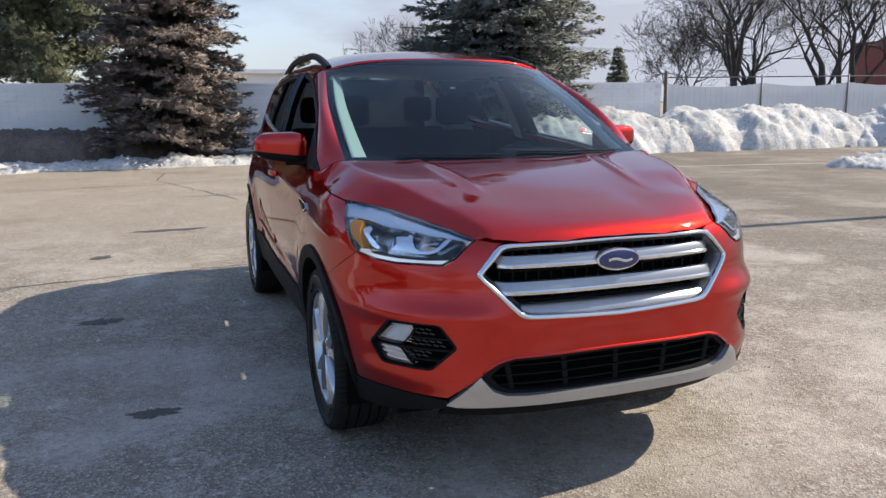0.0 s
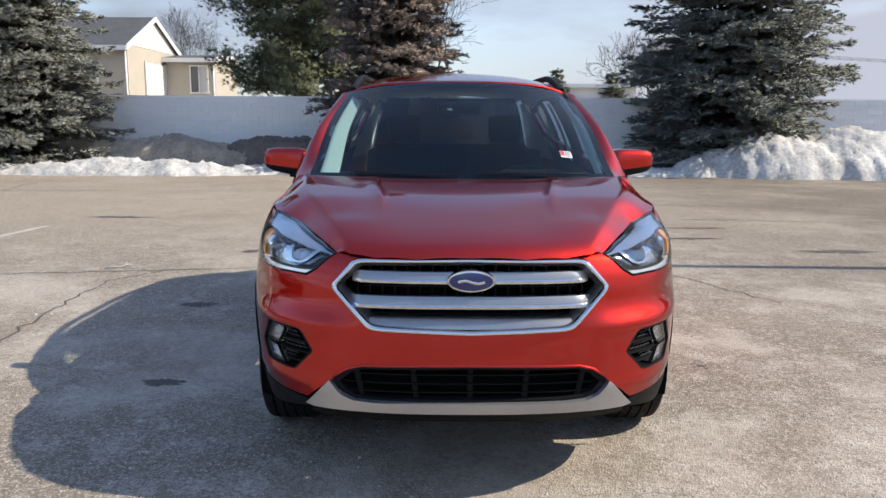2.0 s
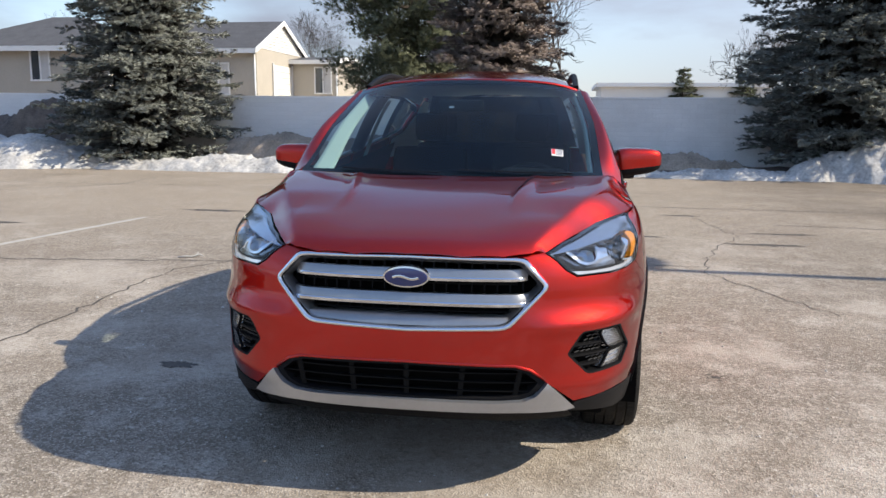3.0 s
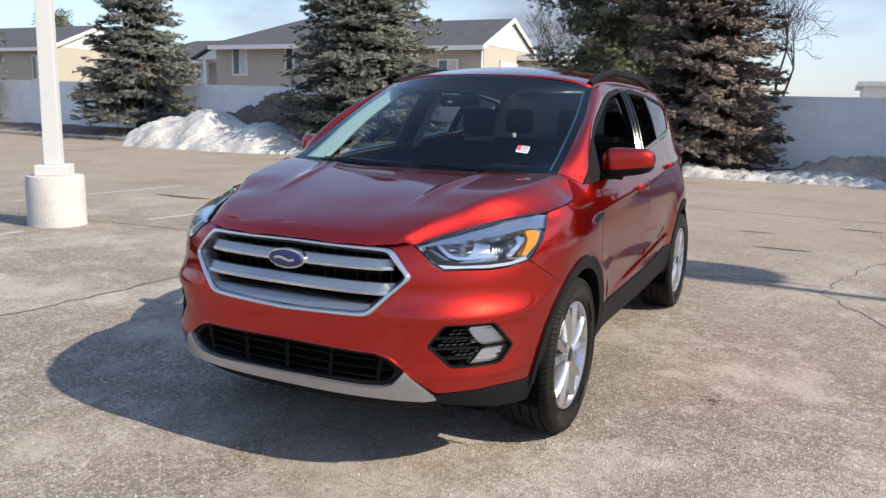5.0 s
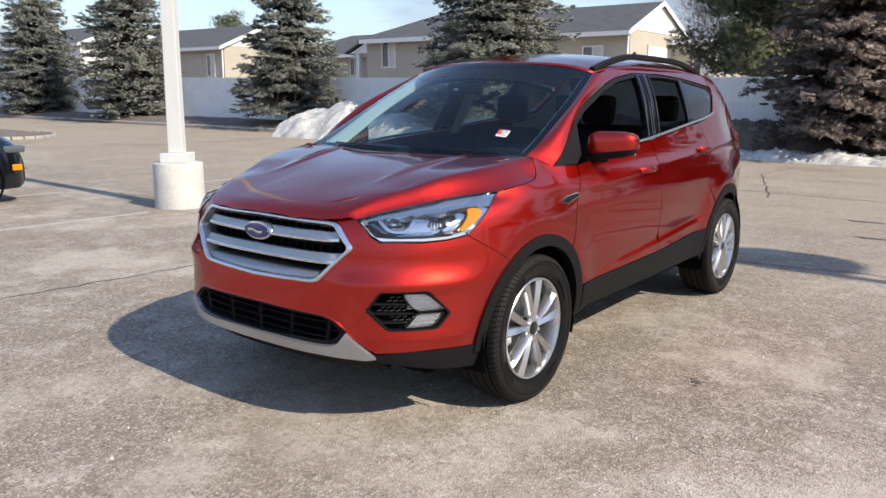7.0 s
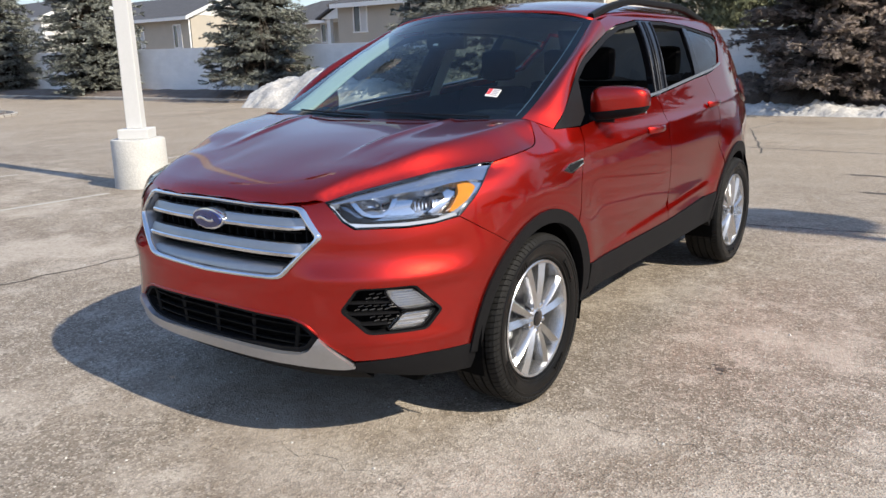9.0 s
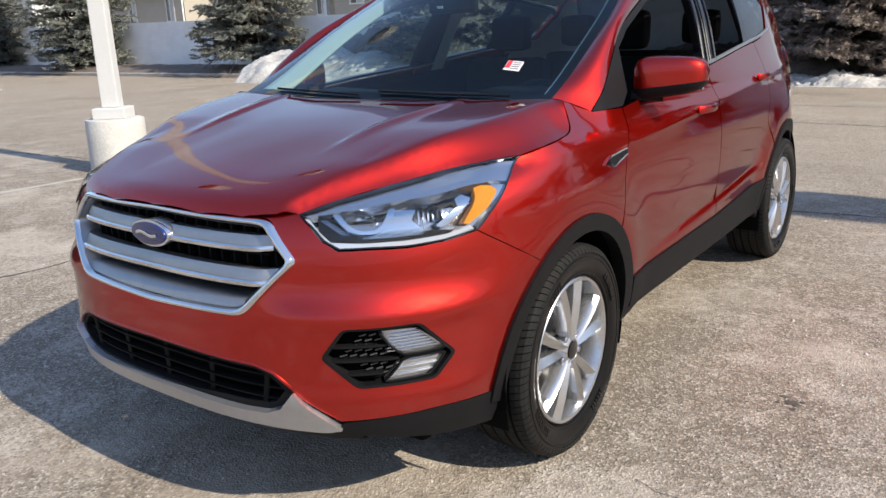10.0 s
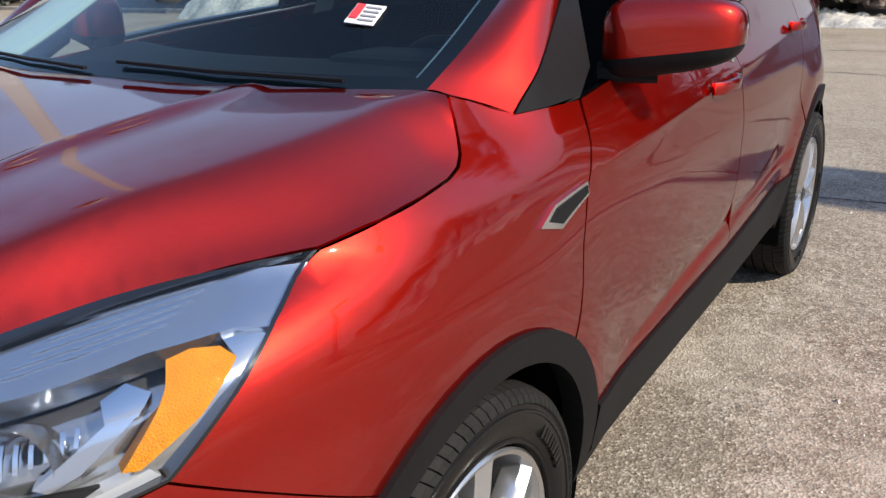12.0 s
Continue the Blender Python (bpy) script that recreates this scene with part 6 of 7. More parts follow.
# fog lamps
for sd in (1, -1):
    fp = chaikin(FOG)
    fog = patch("fog_lamp", fp, PLASTIC, car, holes=(chaikin(shrink(FOG, .007)),), sides=(sd,), off=-.001, step=.015, thick=.06, label="fog lamp in a black bezel with a mesh insert")
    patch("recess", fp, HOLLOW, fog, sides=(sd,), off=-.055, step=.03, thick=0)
    up_lens = chaikin([(-.522, .622), (-.486, .622), (-.458, .621), (-.446, .610), (-.406, .555), (-.400, .543), (-.43, .541), (-.470, .541), (-.482, .546), (-.500, .570)], 1)
    lo_lens = chaikin([(-.478, .536), (-.44, .535), (-.408, .534), (-.402, .528), (-.428, .482), (-.438, .474), (-.48, .473), (-.514, .473), (-.504, .488), (-.490, .512)], 1)
    patch("lamp", up_lens, FOG_LENS, fog, sides=(sd,), off=-.020, step=.014, thick=.02, label="ribbed silver lamp reflector")
    patch("lamp", lo_lens, FOG_LENS, fog, sides=(sd,), off=-.018, step=.014, thick=.02, label="lower silver lamp reflector")
    patch("lens", up_lens, LENS, fog, sides=(sd,), off=-.007, step=.014, thick=0, label="clear lens")
    patch("lens", lo_lens, LENS, fog, sides=(sd,), off=-.007, step=.014, thick=0, label="clear lens")
    patch("lens_edge", up_lens, PLASTIC, fog, holes=(shrink(up_lens, .003),), sides=(sd,), off=-.006, step=.012, thick=.012)
    patch("lens_edge", lo_lens, PLASTIC, fog, holes=(shrink(lo_lens, .003),), sides=(sd,), off=-.006, step=.012, thick=.012)
    for z in (.486, .503, .520):
        patch("rib", [(-.490, z), (-.420, z), (-.418, z + .004), (-.490, z + .004)], REFLECTOR, fog, sides=(sd,), off=-.012, step=.03, thick=.004)
    for k in range(6):
        z = .556 + .009 * k
        patch("rib", [(-.505 + .001 * k, z), (-.418 - .006 * k, z), (-.418 - .006 * k, z + .002), (-.505 + .001 * k, z + .002)], REFLECTOR, fog, sides=(sd,), off=-.0125, step=.03, thick=.005)
    for z0, z1, a, b in ((.572, .578, -.598, -.505), (.532, .538, -.605, -.486), (.494, .500, -.578, -.512)):
        patch("slat", [(a, z0), (b, z0), (b, z1), (a, z1)], PLASTIC, fog, sides=(sd,), off=-.012, step=.02, thick=.03)
    for r in range(10):
        for c in range(6):
            s0, z = -.592 + .017 * c + (.008 if r % 2 else 0), .478 + .0135 * r
            if inside((s0, z), shrink(FOG, .022)) and s0 < -.505 + .0:
                patch("mesh_link", [(s0, z), (s0 + .012, z + .004), (s0 + .012, z + .006), (s0, z + .002)], MESH_GREY, fog, sides=(sd,), off=-.022, step=.02, thick=.006)

# fender vents, handles, belt mouldings, pillars, quarter glass
for sd in (1, -1):
    vent = patch("side_vent", [(.165, .926), (.222, .948), (.350, .958), (.352, .934), (.236, .906)], CHROME, car, sides=(sd,), off=.007, step=.02, thick=.012, label="chrome side vent")
    patch("insert", [(.197, .928), (.230, .942), (.346, .9515), (.346, .9385), (.238, .914)], PLASTIC, vent, sides=(sd,), off=.009, step=.02, thick=.003)
    for y0, z0 in ((1.19, 1.006), (2.24, 1.072)):
        patch("handle_cup", chaikin([(y0 - .09, z0 - .012), (y0 - .07, z0 + .022), (y0 + .07, z0 + .024), (y0 + .09, z0 - .01), (y0 + .06, z0 - .032), (y0 - .06, z0 - .032)]), RED, car, sides=(sd,), off=.0015, step=.02, thick=.004)
        pts = [shell(y0 - .10 + .20 * t, z0 + .004) * Vector((sd, 1, 1)) + Vector((sd * (.010 + .024 * math.sin(math.pi * t) ** .5), 0, 0)) for t in [i / 12 for i in range(13)]]
        ribbon("door_handle", pts, .016, .030, RED, car, "red door handle")
    mold = [(.60, 1.105), (.9, 1.136), (1.4, 1.172), (2.1, 1.238), (2.45, 1.270), (2.66, 1.302)]
    patch("belt_moulding", mold + [(s, z + .014) for s, z in mold[::-1]], SATIN, car, sides=(sd,), off=.008, step=.03, thick=.016, label="satin metal belt moulding")
    patch("b_pillar", [(1.36, 1.178), (1.56, 1.195), (1.70, 1.562), (1.49, 1.560)], PIANO, car, holes=([(1.452, 1.19), (1.458, 1.19), (1.592, 1.555), (1.586, 1.555)],), sides=(sd,), off=.001, step=.03, thick=.03, label="gloss black door pillar")
    # raised ribs, added so that the pillar shows thin bright lines
    for s0, s1, w in ((1.378, 1.508, .010), (1.441, 1.573, .008), (1.472, 1.604, .008), (1.545, 1.684, .010)):
        ribbon("pillar_glint_rib", [(shell(s0 + (s1 - s0) * t, 1.183 + .372 * t) + Vector((.004, 0, 0))) * Vector((sd, 1, 1)) for t in [i / 10 for i in range(11)]], w, w, GLOSS_BLACK, car, "gloss black pillar rib added to catch thin highlights")
    patch("c_divider", [(2.10, 1.246), (2.18, 1.254), (2.262, 1.545), (2.20, 1.550)], PIANO, car, sides=(sd,), off=.0, step=.03, thick=.02)
    top = [(.50, 1.295), (.65, 1.368), (.97, 1.473), (1.2, 1.528), (1.5, 1.560), (1.9, 1.562), (2.25, 1.546), (2.74, 1.492), (2.80, 1.455)]
    patch("window_frame", top + [(2.775, 1.448), (2.72, 1.478), (2.25, 1.528), (1.9, 1.544), (1.5, 1.541), (1.2, 1.508), (.97, 1.452), (.66, 1.345), (.53, 1.275)], PLASTIC, car, sides=(sd,), off=.0, step=.02, thick=.03, label="black window frame")
    patch("sail_panel", [(.224, 1.088), (.43, 1.088), (.50, 1.130), (.53, 1.275), (.515, 1.292), (.445, 1.240), (.354, 1.174)], PLASTIC, car, sides=(sd,), off=.004, step=.02, thick=.02, label="black triangular sail panel")
    patch("quarter_glass", QWIN, QGLASS, car, sides=(sd,), off=-.004, step=.04, thick=0, label="dark fixed quarter glass")

# side mirrors
for sd in (1, -1):
    mirror = thing("side_mirror", "", "")
    for k in ("label", "category"):
        if k in mirror:
            del mirror[k]
    mirror.parent = car
    tagged(mirror, "red door mirror on a black foot")
    nu, nv = 36, 36
    vs, fs = [], []
    for j in range(nv + 1):
        ph = -math.pi / 2 + math.pi * j / nv
        for i in range(nu):
            th = 2 * math.pi * i / nu
            c, s = math.cos(th), math.sin(th)
            f = lambda t, e: math.copysign(abs(t) ** e, t)
            x = .126 * f(math.cos(ph), .42) * f(c, .48)
            y = .085 * f(math.cos(ph), .5) * f(s, .62)
            z = .080 * f(math.sin(ph), .62)
            k = (x + .126) / .252
            z *= .70 + .34 * (1 - k) ** .8
            y = y * (1.0 - .30 * k) + .03 * k
            if y > .055:
                y = .055
            vs.append((sd * (.945 + x), .64 + y, 1.168 + z + .018 * k))
    for j in range(nv):
        for i in range(nu):
            q = (i + 1) % nu
            fs.append((j * nu + i, j * nu + q, (j + 1) * nu + q, (j + 1) * nu + i))
    lo_f, up_f = fs[:nu * 15], fs[nu * 15:]
    link_mesh("cap", vs, up_f, RED, mirror, "red mirror cap", smooth=True)
    link_mesh("underside", vs, lo_f, PLASTIC, mirror, "black underside", smooth=True)
    ribbon("foot", [(sd * .815, .60, 1.108), (sd * .865, .625, 1.104), (sd * .92, .645, 1.104)], .050, .034, PLASTIC, mirror, "black mirror foot")
    part("mirror_glass", boxed(sd * .955 - .095, sd * .955 + .095, .690, .698, 1.125, 1.235, .004), CHROME, mirror)

# roof rails
for sd in (1, -1):
    pts = []
    for i in range(25):
        t = i / 24
        y = 1.02 + 1.80 * t
        zb = pch(y, [(.9, 1.545), (1.2, 1.582), (1.6, 1.602), (2.3, 1.598), (2.9, 1.58)])
        lift = .008 + .056 * min(1, math.sin(min(t * 4.6, math.pi / 2)), math.sin(min((1 - t) * 4.6, math.pi / 2)))
        pts.append((sd * (pch(y, [(.9, .615), (1.5, .602), (2.9, .562)])), y, zb + lift))
    ribbon("roof_rail", pts, .032, .036, PLASTIC, car, "black roof rail")

# wipers
for x0, x1, z1 in ((.06, .60, 0), (-.52, -.02, 0)):
    ribbon("wiper", [screen_at(x / .74, .012 + .026 * k) + Vector((0, -.006, .008)) for x, k in ((x0, 1.0), ((x0 + x1) / 2, .55), (x1, .05))], .008, .007, PLASTIC, car, "black wiper arm")

# wheels

def wheel(at):
    w = thing("wheel", "", "")
    for k in ("label", "category"):
        if k in w:
            del w[k]
    w.parent = car
    w.matrix_basis = at
    tagged(w, "silver five twin-spoke alloy wheel with an all-season tyre")
    prof = [(.236, .085), (.250, .104), (.285, .117), (.315, .115), (.333, .106), (.336, .098), (.336, -.098), (.333, -.106), (.30, -.116), (.25, -.104), (.236, -.08)]
    tyre = lathe("tyre", prof, RUBBER, w, 80, "black rubber tyre")
    lathe("sidewall_rib", [(.246, .1005), (.248, .1065), (.252, .1085), (.256, .1065)], RUBBER, tyre, 80)
    lathe("sidewall_rib", [(.300, .1150), (.302, .1185), (.306, .1185), (.308, .1150)], RUBBER, tyre, 80)
    # raised characters, too worn to read
    rng_t = random.Random(8)
    for start, count in ((.35, 9), (2.0, 6), (3.5, 9), (5.15, 6)):
        vs, fs = [], []
        for k in range(count):
            a0 = start + .052 * k
            a1 = a0 + rng_t.uniform(.022, .040)
            i = len(vs)
            for x, grow in ((.112, 0), (.1195, .0008)):
                for r, a in ((.268 + grow, a0), (.268 + grow, a1), (.292 - grow, a1), (.292 - grow, a0)):
                    vs.append((x - .001, r * math.cos(a), r * math.sin(a)))
            fs += [(i + 4, i + 5, i + 6, i + 7)] + [(i + j, i + (j + 1) % 4, i + 4 + (j + 1) % 4, i + 4 + j) for j in range(4)]
        link_mesh("lettering", vs, fs, RUBBER, tyre, "raised worn sidewall lettering bars")
    # tread: two rounded shoulder ribs and three inner ribs, cut by slits
    vs, fs = [], []
    ribs = [([(.119, .318), (.114, .330), (.104, .3395), (.088, .3435), (.070, .345)], 92, .10, .05), ([(-.070, .345), (-.088, .3435), (-.104, .3395), (-.114, .330), (-.119, .318)], 92, .10, .05)]
    ribs += [([(.060, .345), (.028, .3455)], 84, .05, .03), ([(.018, .3455), (-.018, .3455)], 84, .05, 0), ([(-.027, .3455), (-.061, .345)], 84, .05, -.03)]
    for r, (line, n, gap, sk) in enumerate(ribs):
        for k in range(n):
            cut = gap * (1.0 if k % 2 else 1.8)
            a0, a1 = 2 * math.pi * (k + cut / 2 + .37 * r) / n, 2 * math.pi * (k + 1 - cut / 2 + .37 * r) / n
            i, m = len(vs), len(line)
            for j, (x, rad) in enumerate(line):
                d = sk * j / (m - 1)
                for rr, a in ((rad, a0 + d), (rad, a1 + d), (min(rad, .333) - .012, a1 + d), (min(rad, .333) - .012, a0 + d)):
                    vs.append((x if rr == rad else max(-.105, min(.105, x)), rr * math.cos(a), rr * math.sin(a)))
            for j in range(m - 1):
                q = i + 4 * j
                fs += [(q, q + 1, q + 5, q + 4), (q + 1, q + 2, q + 6, q + 5), (q + 3, q, q + 4, q + 7)]
            fs += [(i, i + 1, i + 2, i + 3), (i + 4 * m - 4, i + 4 * m - 3, i + 4 * m - 2, i + 4 * m - 1)]
    bm = bmesh.new()
    b = [bm.verts.new(v) for v in vs]
    for f in fs:
        bm.faces.new([b[i] for i in f])
    part("tread", bm, TREAD, tyre, "blocked tread")
    rim = lathe("rim", [(.238, .094), (.240, .100), (.236, .104), (.228, .101), (.222, .085), (.214, .04), (.205, -.02), (.214, -.10), (.236, -.10)], ALLOY, w, 80, "silver alloy rim")
    lathe("brake_disc", [(.0, .0), (.15, .0), (.152, -.012), (.0, -.012)], DISC, w, 48, "steel brake disc")
    part("caliper", boxed(-.03, .035, -.165, -.085, -.07, .07, .015), STEEL, w)
    lathe("drum", [(.205, -.045), (.10, -.05), (0, -.05)], HOLLOW, w, 40)
    for k in range(5):
        a0 = 2 * math.pi * k / 5 + math.pi / 2
        for sg in (1, -1):
            vs, fs = [], []
            for i in range(9):
                t = i / 8
                r = .034 + (.228 - .034) * t
                a = a0 + sg * (.17 + .055 * t)
                half = .0135 + .0095 * t + (.006 if t > .9 else 0)
                x = .092 + .007 * math.sin(math.pi * t) + .002 * t
                c = Vector((0, math.cos(a), math.sin(a)))
                d = Vector((0, -math.sin(a), math.cos(a)))
                for u, dx in ((-1, -.045), (-.92, -.010), (.25 * sg, .006), (.92, -.010), (1, -.045)):
                    p = c * r + d * half * u
                    vs.append((x + dx, p.y, p.z))
            for i in range(8):
                for j in range(4):
                    fs.append((i * 5 + j, i * 5 + j + 1, i * 5 + j + 6, i * 5 + j + 5))
            bm = bmesh.new()
            b = [bm.verts.new(v) for v in vs]
            for f in fs:
                bm.faces.new([b[i] for i in f])
            part("spoke", bm, ALLOY, w, smooth=True)
    lathe("hub", [(.064, .03), (.062, .078), (.052, .090), (.036, .098), (.033, .094), (0, .094)], ALLOY, w, 40)
    lathe("centre_cap", [(.030, .094), (.029, .101), (.022, .104), (0, .105)], GLOSS_BLACK, w, 32, "dark centre cap")
    for k in range(5):
        a = 2 * math.pi * (k + .5) / 5 + math.pi / 2
        lathe("lug_nut", [(.011, .05), (.011, .092), (.007, .096), (0, .096)], CHROME, w, 8, at=pose(0, .056 * math.cos(a), .056 * math.sin(a)))
    return w


FL = wheel(pose(.792, 0, .334, 0, 0, 0))
FL.scale = (1.0, 1.031, 1.031)
for x, y, tz in ((-.792, 0, 180), (.792, 2.69, 0), (-.792, 2.69, 180)):
    copy_thing(FL, pose(x, y, .334, 20 * y, 0, tz))

# interior
grid("dashboard", lambda u, v: Vector(((u * 2 - 1) * .70, .16 + .16 * abs(u * 2 - 1) ** 2 + v * .50, 1.085 + .035 * math.sin(v * 2.2) - .12 * max(0, v - .7) / .3)), 30, 14, TRIM_DARK, car, "dark moulded dashboard")
part("dash_front", boxed(-.68, .68, .62, .68, .62, 1.02, .02), TRIM_DARK, car)
part("instrument_hood", boxed(.22, .56, .46, .66, 1.06, 1.135, .03), TRIM_DARK, car)
sw = []
for i in range(37):
    a = 2 * math.pi * i / 36
    sw.append(Vector((.38 + .185 * math.cos(a), .80 - .09 * math.sin(a), .98 + .165 * math.sin(a))))
tube("steering_wheel", sw, .016, TRIM_DARK, car, 8, "black steering wheel")
part("wheel_hub", boxed(.30, .46, .77, .82, .93, 1.02, .02), TRIM_DARK, car)


def seat(x, y, w=.27, rear=False):
    part("seat_cushion", boxed(x - w, x + w, y - .25, y + .25, .48, .68, .06), CLOTH, car, "dark cloth seat cushion", smooth=True)
    part("seat_back", boxed(x - w * .95, x + w * .95, y + .22, y + .36, .60, 1.22, .06, m=Matrix.Translation((0, y + .3, .6)) @ Matrix.Rotation(radians(-14), 4, "X") @ Matrix.Translation((0, -y - .3, -.6))), CLOTH, car, "dark cloth seat back", smooth=True)
    for hx in ((x,) if not rear else (x - .4, x + .4)):
        part("headrest", boxed(hx - .11, hx + .11, y + .40, y + .51, 1.24, 1.43, .045), CLOTH, car, "dark cloth headrest", smooth=True)


seat(.34, 1.22)
seat(-.34, 1.22)
seat(0, 2.15, .64, True)
part("console", boxed(-.09, .09, .66, 1.6, .40, .72, .03), TRIM_DARK, car)
for sd in (1, -1):
    grid("pillar_trim", lambda u, v, sd=sd: (screen_at(sd * .955, .05 + v * .90) + Vector((-sd * (.008 + (.085 if sd < 0 else .012) * u * (1 - .4 * v)), .014 + .05 * u, -.010 - .02 * u))), 4, 20, TRIM_PALE, car, "pale grey inner pillar trim", .01)
    patch("inner_b_trim", [(1.44, .80), (1.54, .80), (1.68, 1.54), (1.57, 1.54)], TRIM_PALE, car, sides=(sd,), off=-.055, step=.06, thick=0, label="pale grey inner pillar trim")
    patch("side_lining", [(1.25, 1.585), (1.6, 1.600), (2.80, 1.585), (2.80, 1.51), (2.25, 1.555), (1.5, 1.567), (1.28, 1.55)], TRIM_PALE, car, sides=(sd,), off=-.03, step=.06, thick=0, label="pale grey roof side lining")
    patch("quarter_lining", [(2.30, 1.10), (2.30, 1.24), (2.66, 1.30), (2.82, 1.44), (2.84, 1.55), (3.0, 1.54), (3.2, 1.36), (3.3, 1.1)], TRIM_PALE, car, sides=(sd,), off=-.035, step=.06, thick=0, label="pale grey rear side lining")
    patch("door_card", [(.45, .55), (.45, 1.08), (1.40, 1.16), (2.28, 1.235), (2.28, .60)], TRIM_DARK, car, sides=(sd,), off=-.07, step=.09, thick=0, label="dark inner door trim")
part("inner_mirror", boxed(-.12, .12, .62, .655, 1.43, 1.495, .015), TRIM_DARK, car, "black inner mirror")
part("mirror_label", boxed(-.066, -.040, .612, .618, 1.452, 1.462), PAPER, car, "small white label")
stk_p = screen_at(.715, .22)
stk_a, stk_b = (screen_at(.74, .22) - screen_at(.69, .22)).normalized(), (screen_at(.715, .245) - screen_at(.715, .195)).normalized()
stk_n = stk_a.cross(stk_b).normalized()
stk_at = Matrix((stk_a, -stk_n, stk_b)).transposed().to_4x4()
stk_at.translation = stk_p + stk_n * .004
stk = part("window_sticker", boxed(-.029, .029, -.001, .001, -.028, .028), PAPER, car, "white paper window sticker with a red bar", at=stk_at)
part("bar", boxed(-.026, -.010, -.0035, -.0008, -.016, .025), PAPER_RED, stk)
for i in range(4):
    part("text_bar", boxed(-.006, .025, -.0035, -.0008, .016 - .012 * i, .020 - .012 * i), INK, stk)

ribbon("antenna", [(0, 2.75, 1.66), (0, 2.85, 1.72), (0, 2.93, 1.76)], .02, .03, PLASTIC, car)


# ---- the dark parked car beyond the pole ----
def parked_car(at):
    """A dark saloon, modelled as a lofted body with glass, lamps and wheels."""
    c = thing("parked_car", "dark blue-black saloon parked in a stall", "car", at=at)
    prof = [(-.0, .30, .64), (.06, .24, .76), (.18, .2, .86), (.40, .2, .95), (.95, .2, 1.0), (1.35, .2, 1.02), (3.5, .2, 1.02), (4.2, .2, 1.0), (4.5, .3, .85)]

    def ring(y, lo, hi, w):
        out = []
        for i in range(17):
            a = math.pi * (i / 16)
            x = w * math.copysign(abs(math.cos(a)) ** .35, math.cos(a))
            z = lo + (hi - lo) * (math.sin(a) ** .45)
            out.append((x, -y, z))
        return out
    vs, fs = [], []
    for y, lo, hi in prof:
        w = .90 * (1 - .30 * max(0, (.35 - y) / .35) ** 2) * (1 - .25 * max(0, (y - 4.1) / .4) ** 2)
        vs += ring(y, lo, hi, w)
    for i in range(len(prof) - 1):
        for k in range(16):
            fs.append((i * 17 + k, i * 17 + k + 1, (i + 1) * 17 + k + 1, (i + 1) * 17 + k))
    fs += [tuple(range(17)), tuple((len(prof) - 1) * 17 + k for k in range(16, -1, -1))]
    link_mesh("body", vs, fs, DARK_PAINT, c, smooth=True)
    cab = [(1.25, .97, .80), (2.0, 1.40, .62), (3.0, 1.43, .62), (3.9, 1.02, .76)]
    vs, fs = [], []
    for y, z, w in cab:
        vs += [(-w, -y, z), (-w * .5, -y, z + .03), (w * .5, -y, z + .03), (w, -y, z)]
    fs = [(i * 4 + k, i * 4 + k + 1, i * 4 + k + 5, i * 4 + k + 4) for i in range(3) for k in range(3)]
    link_mesh("cabin", vs, fs, DARK_PAINT, c, smooth=True)
    for sd in (1, -1):
        link_mesh("side_window", [(sd * .80, -1.3, .98), (sd * .63, -2.0, 1.385), (sd * .63, -3.0, 1.41), (sd * .77, -3.85, 1.02)], [(0, 1, 2, 3)], PANE, c)
        lamp = part("head_lamp", boxed(sd * .72 - .13, sd * .72 + .13, -.34, -.06, .66, .75, .03), LENS_FAR, c, "clear head lamp")
        part("marker", boxed(sd * .835 - .02, sd * .835 + .02, -.25, -.12, .43, .51, .008), AMBER, c, "amber side marker")
        for y in (.74, 3.6):
            wh = lathe("tyre", [(.20, .09), (.22, .10), (.31, .10), (.325, .08), (.325, -.08), (.30, -.1), (.2, -.09)], RUBBER, c, 40, at=pose(sd * .80, -y, .325, 0, 0, 0 if sd > 0 else 180))
            lathe("rim", [(.20, .085), (.18, .05), (.06, .06), (0, .07)], ALLOY, wh, 40)
            lathe("arch", [(.36, .085), (.36, .112), (.33, .112)], HOLLOW, wh, 40)
    part("grille", boxed(-.45, .45, -.06, .02, .42, .56, .02), GLOSS_BLACK, c)
    return c


parked_car(pose(-8.87, 1.78, 0))


# ---- block wall: courses of painted blocks ----
wall = thing("wall_north", "white painted block wall with a flat cap", "wall", kind="structure")
X0, X1, COURSE, LONG = -78.0, 14.25, 0.125, 0.40


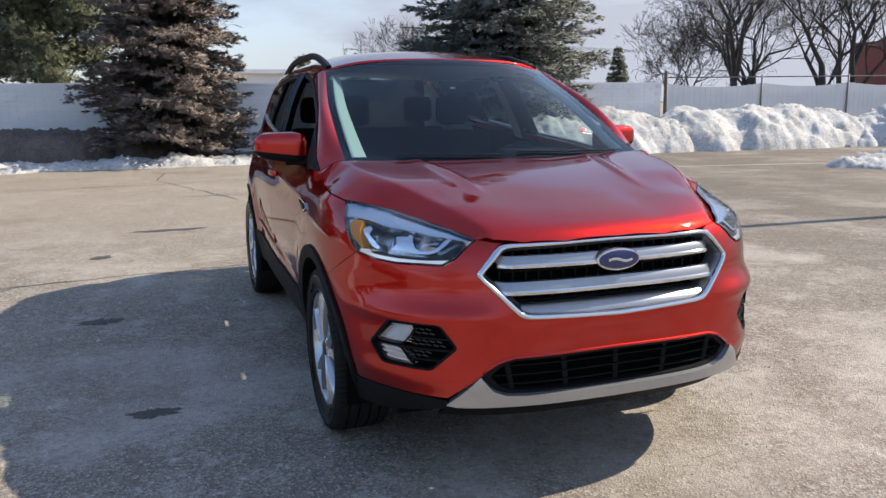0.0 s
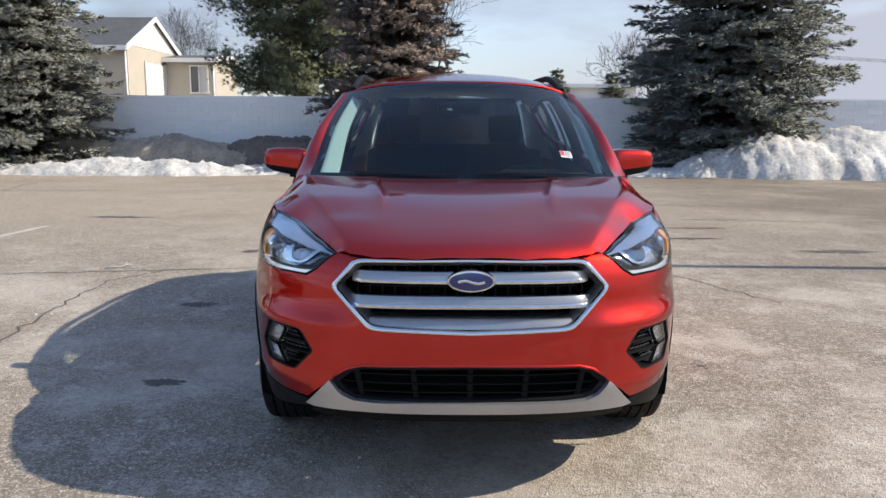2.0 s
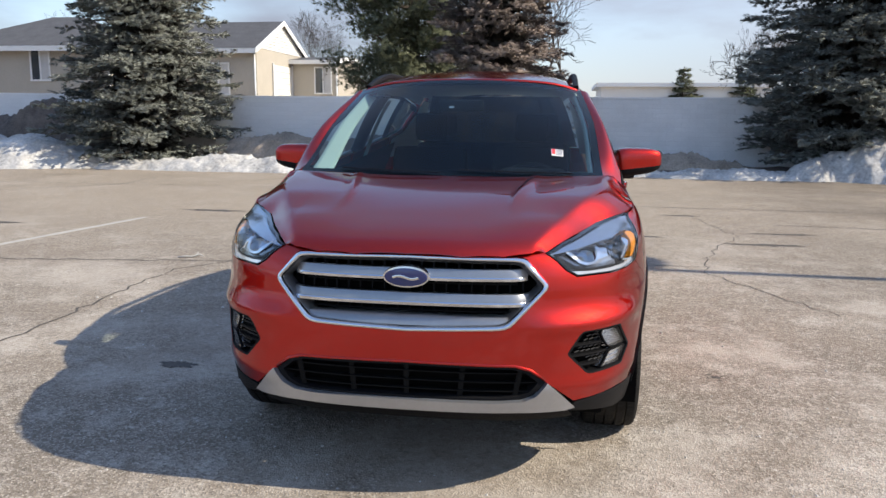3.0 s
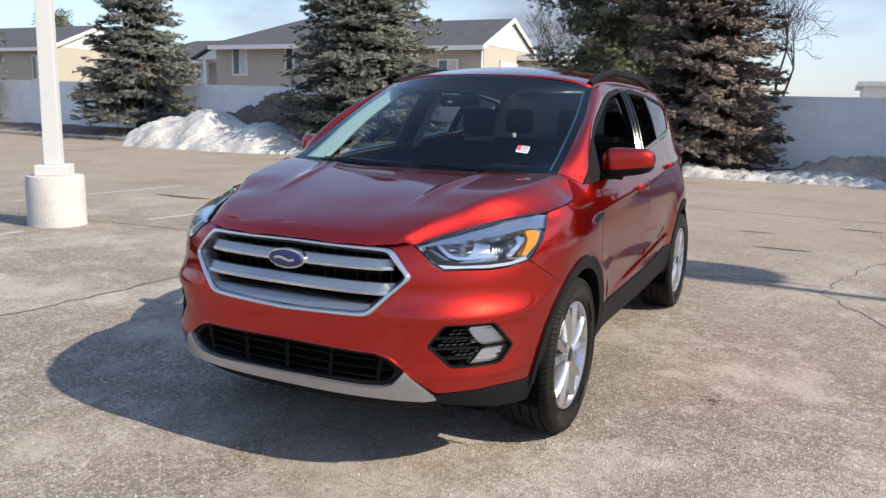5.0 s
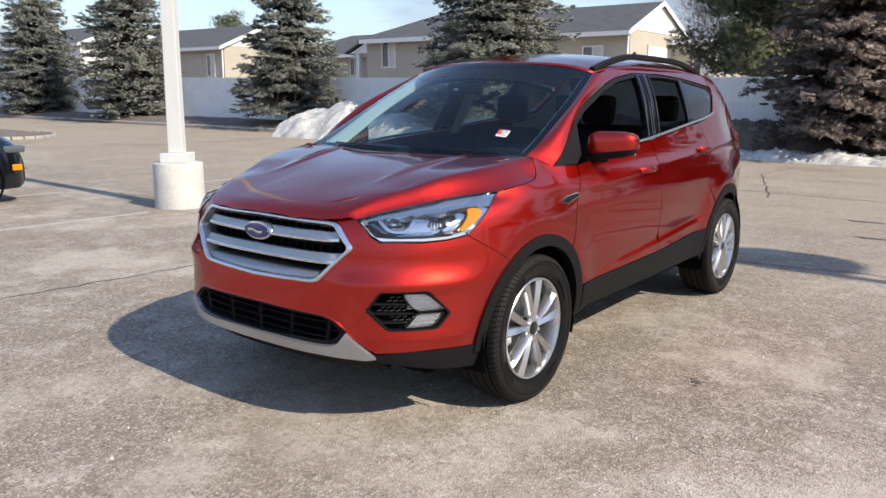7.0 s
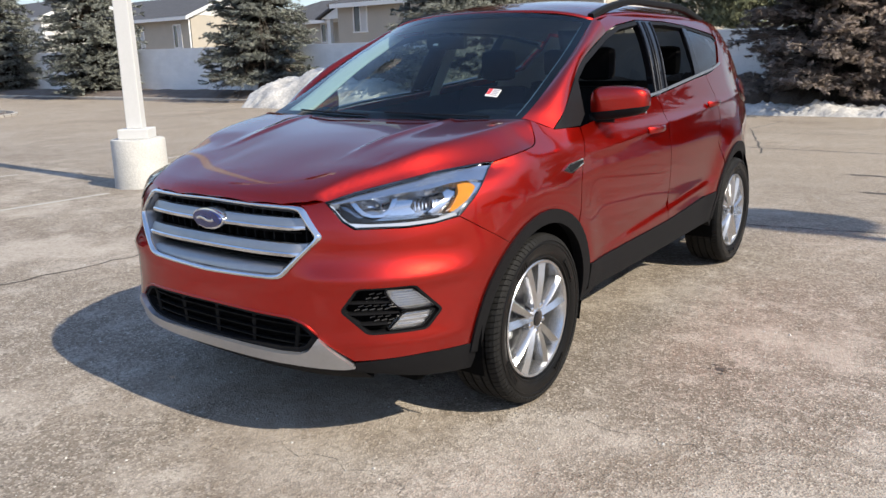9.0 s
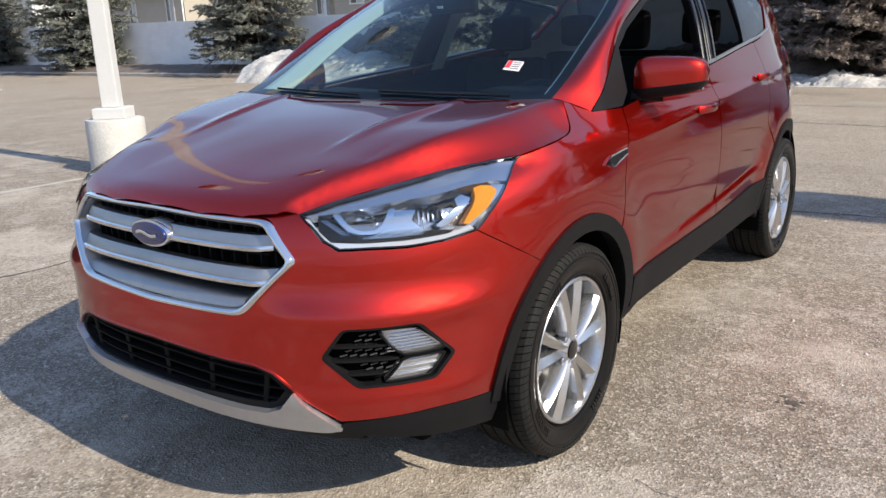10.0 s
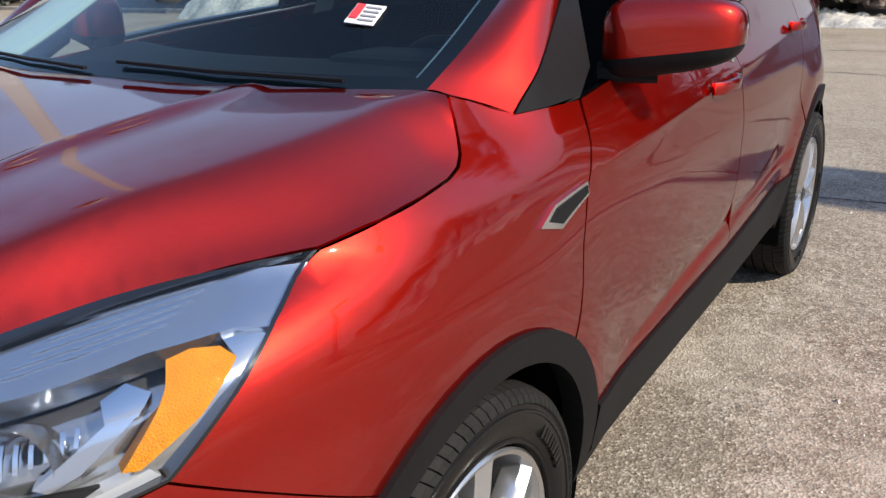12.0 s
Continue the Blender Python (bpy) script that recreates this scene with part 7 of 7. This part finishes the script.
def wall_strip(y_off0, y_off1, z0, z1f):
    """A long slab that follows the wall's line."""
    xs = [X0 + (X1 - X0) * i / 30 for i in range(31)]
    vs, fs = [], []
    for x in xs:
        y = wall_y(x)
        vs += [(x, y + y_off0, z0(x)), (x, y + y_off1, z0(x)), (x, y + y_off1, z1f(x)), (x, y + y_off0, z1f(x))]
    for i in range(30):
        for k in range(4):
            q = (k + 1) % 4
            fs.append((4 * i + k, 4 * i + q, 4 * i + 4 + q, 4 * i + 4 + k))
    fs += [(3, 2, 1, 0), (120, 121, 122, 123)]
    return vs, fs


v, f = wall_strip(0.012, 0.2, lambda x: 0.0, lambda x: wall_top(x) - 0.06)
link_mesh("core", v, f, MORTAR, wall)
v, f = wall_strip(-0.02, 0.23, lambda x: wall_top(x) - 0.062, wall_top)
link_mesh("cap", v, f, WALL_WHITE, wall, "flat painted cap")
bm = boxed(0.003, LONG - 0.003, 0, 0.03, 0.003, COURSE - 0.003)
block_mesh = bpy.data.meshes.new("block")
bm.to_mesh(block_mesh)
bm.free()
block_mesh.materials.append(WALL_WHITE)
rest_v, rest_f = [], []
rng = random.Random(5)
singles = 0
rows = 15
for r in range(rows):
    n = int((X1 - X0) / LONG)
    for k in range(n):
        x = X0 + LONG * k + (LONG / 2 if r % 2 else 0)
        if x + LONG > X1:
            continue
        rise = (wall_top(x) - 0.062) / (rows * COURSE)
        z = r * COURSE * rise
        y = wall_y(x) - 0.006 + rng.uniform(-0.003, 0.003)
        if -9.3 < x < -2.3 and r > 4 and singles < 300:
            b = new("block", block_mesh)
            b.parent = wall
            b.location, b.scale = (x, y, z), (1, 1, rise)
            singles += 1
        else:
            i = len(rest_v)
            a, e = 0.003, LONG - 0.003
            z0, z1 = z + 0.003, z + COURSE * rise - 0.003
            rest_v += [(x + a, y, z0), (x + e, y, z0), (x + e, y, z1), (x + a, y, z1), (x + a, y + 0.03, z0), (x + e, y + 0.03, z0), (x + e, y + 0.03, z1), (x + a, y + 0.03, z1)]
            rest_f += [(i, i + 1, i + 2, i + 3), (i + 3, i + 2, i + 6, i + 7), (i, i + 4, i + 5, i + 1), (i, i + 3, i + 7, i + 4), (i + 1, i + 5, i + 6, i + 2)]
rest = link_mesh("blocks", rest_v, rest_f, WALL_WHITE_ISL, wall)
tagged(rest, kind="stuff")
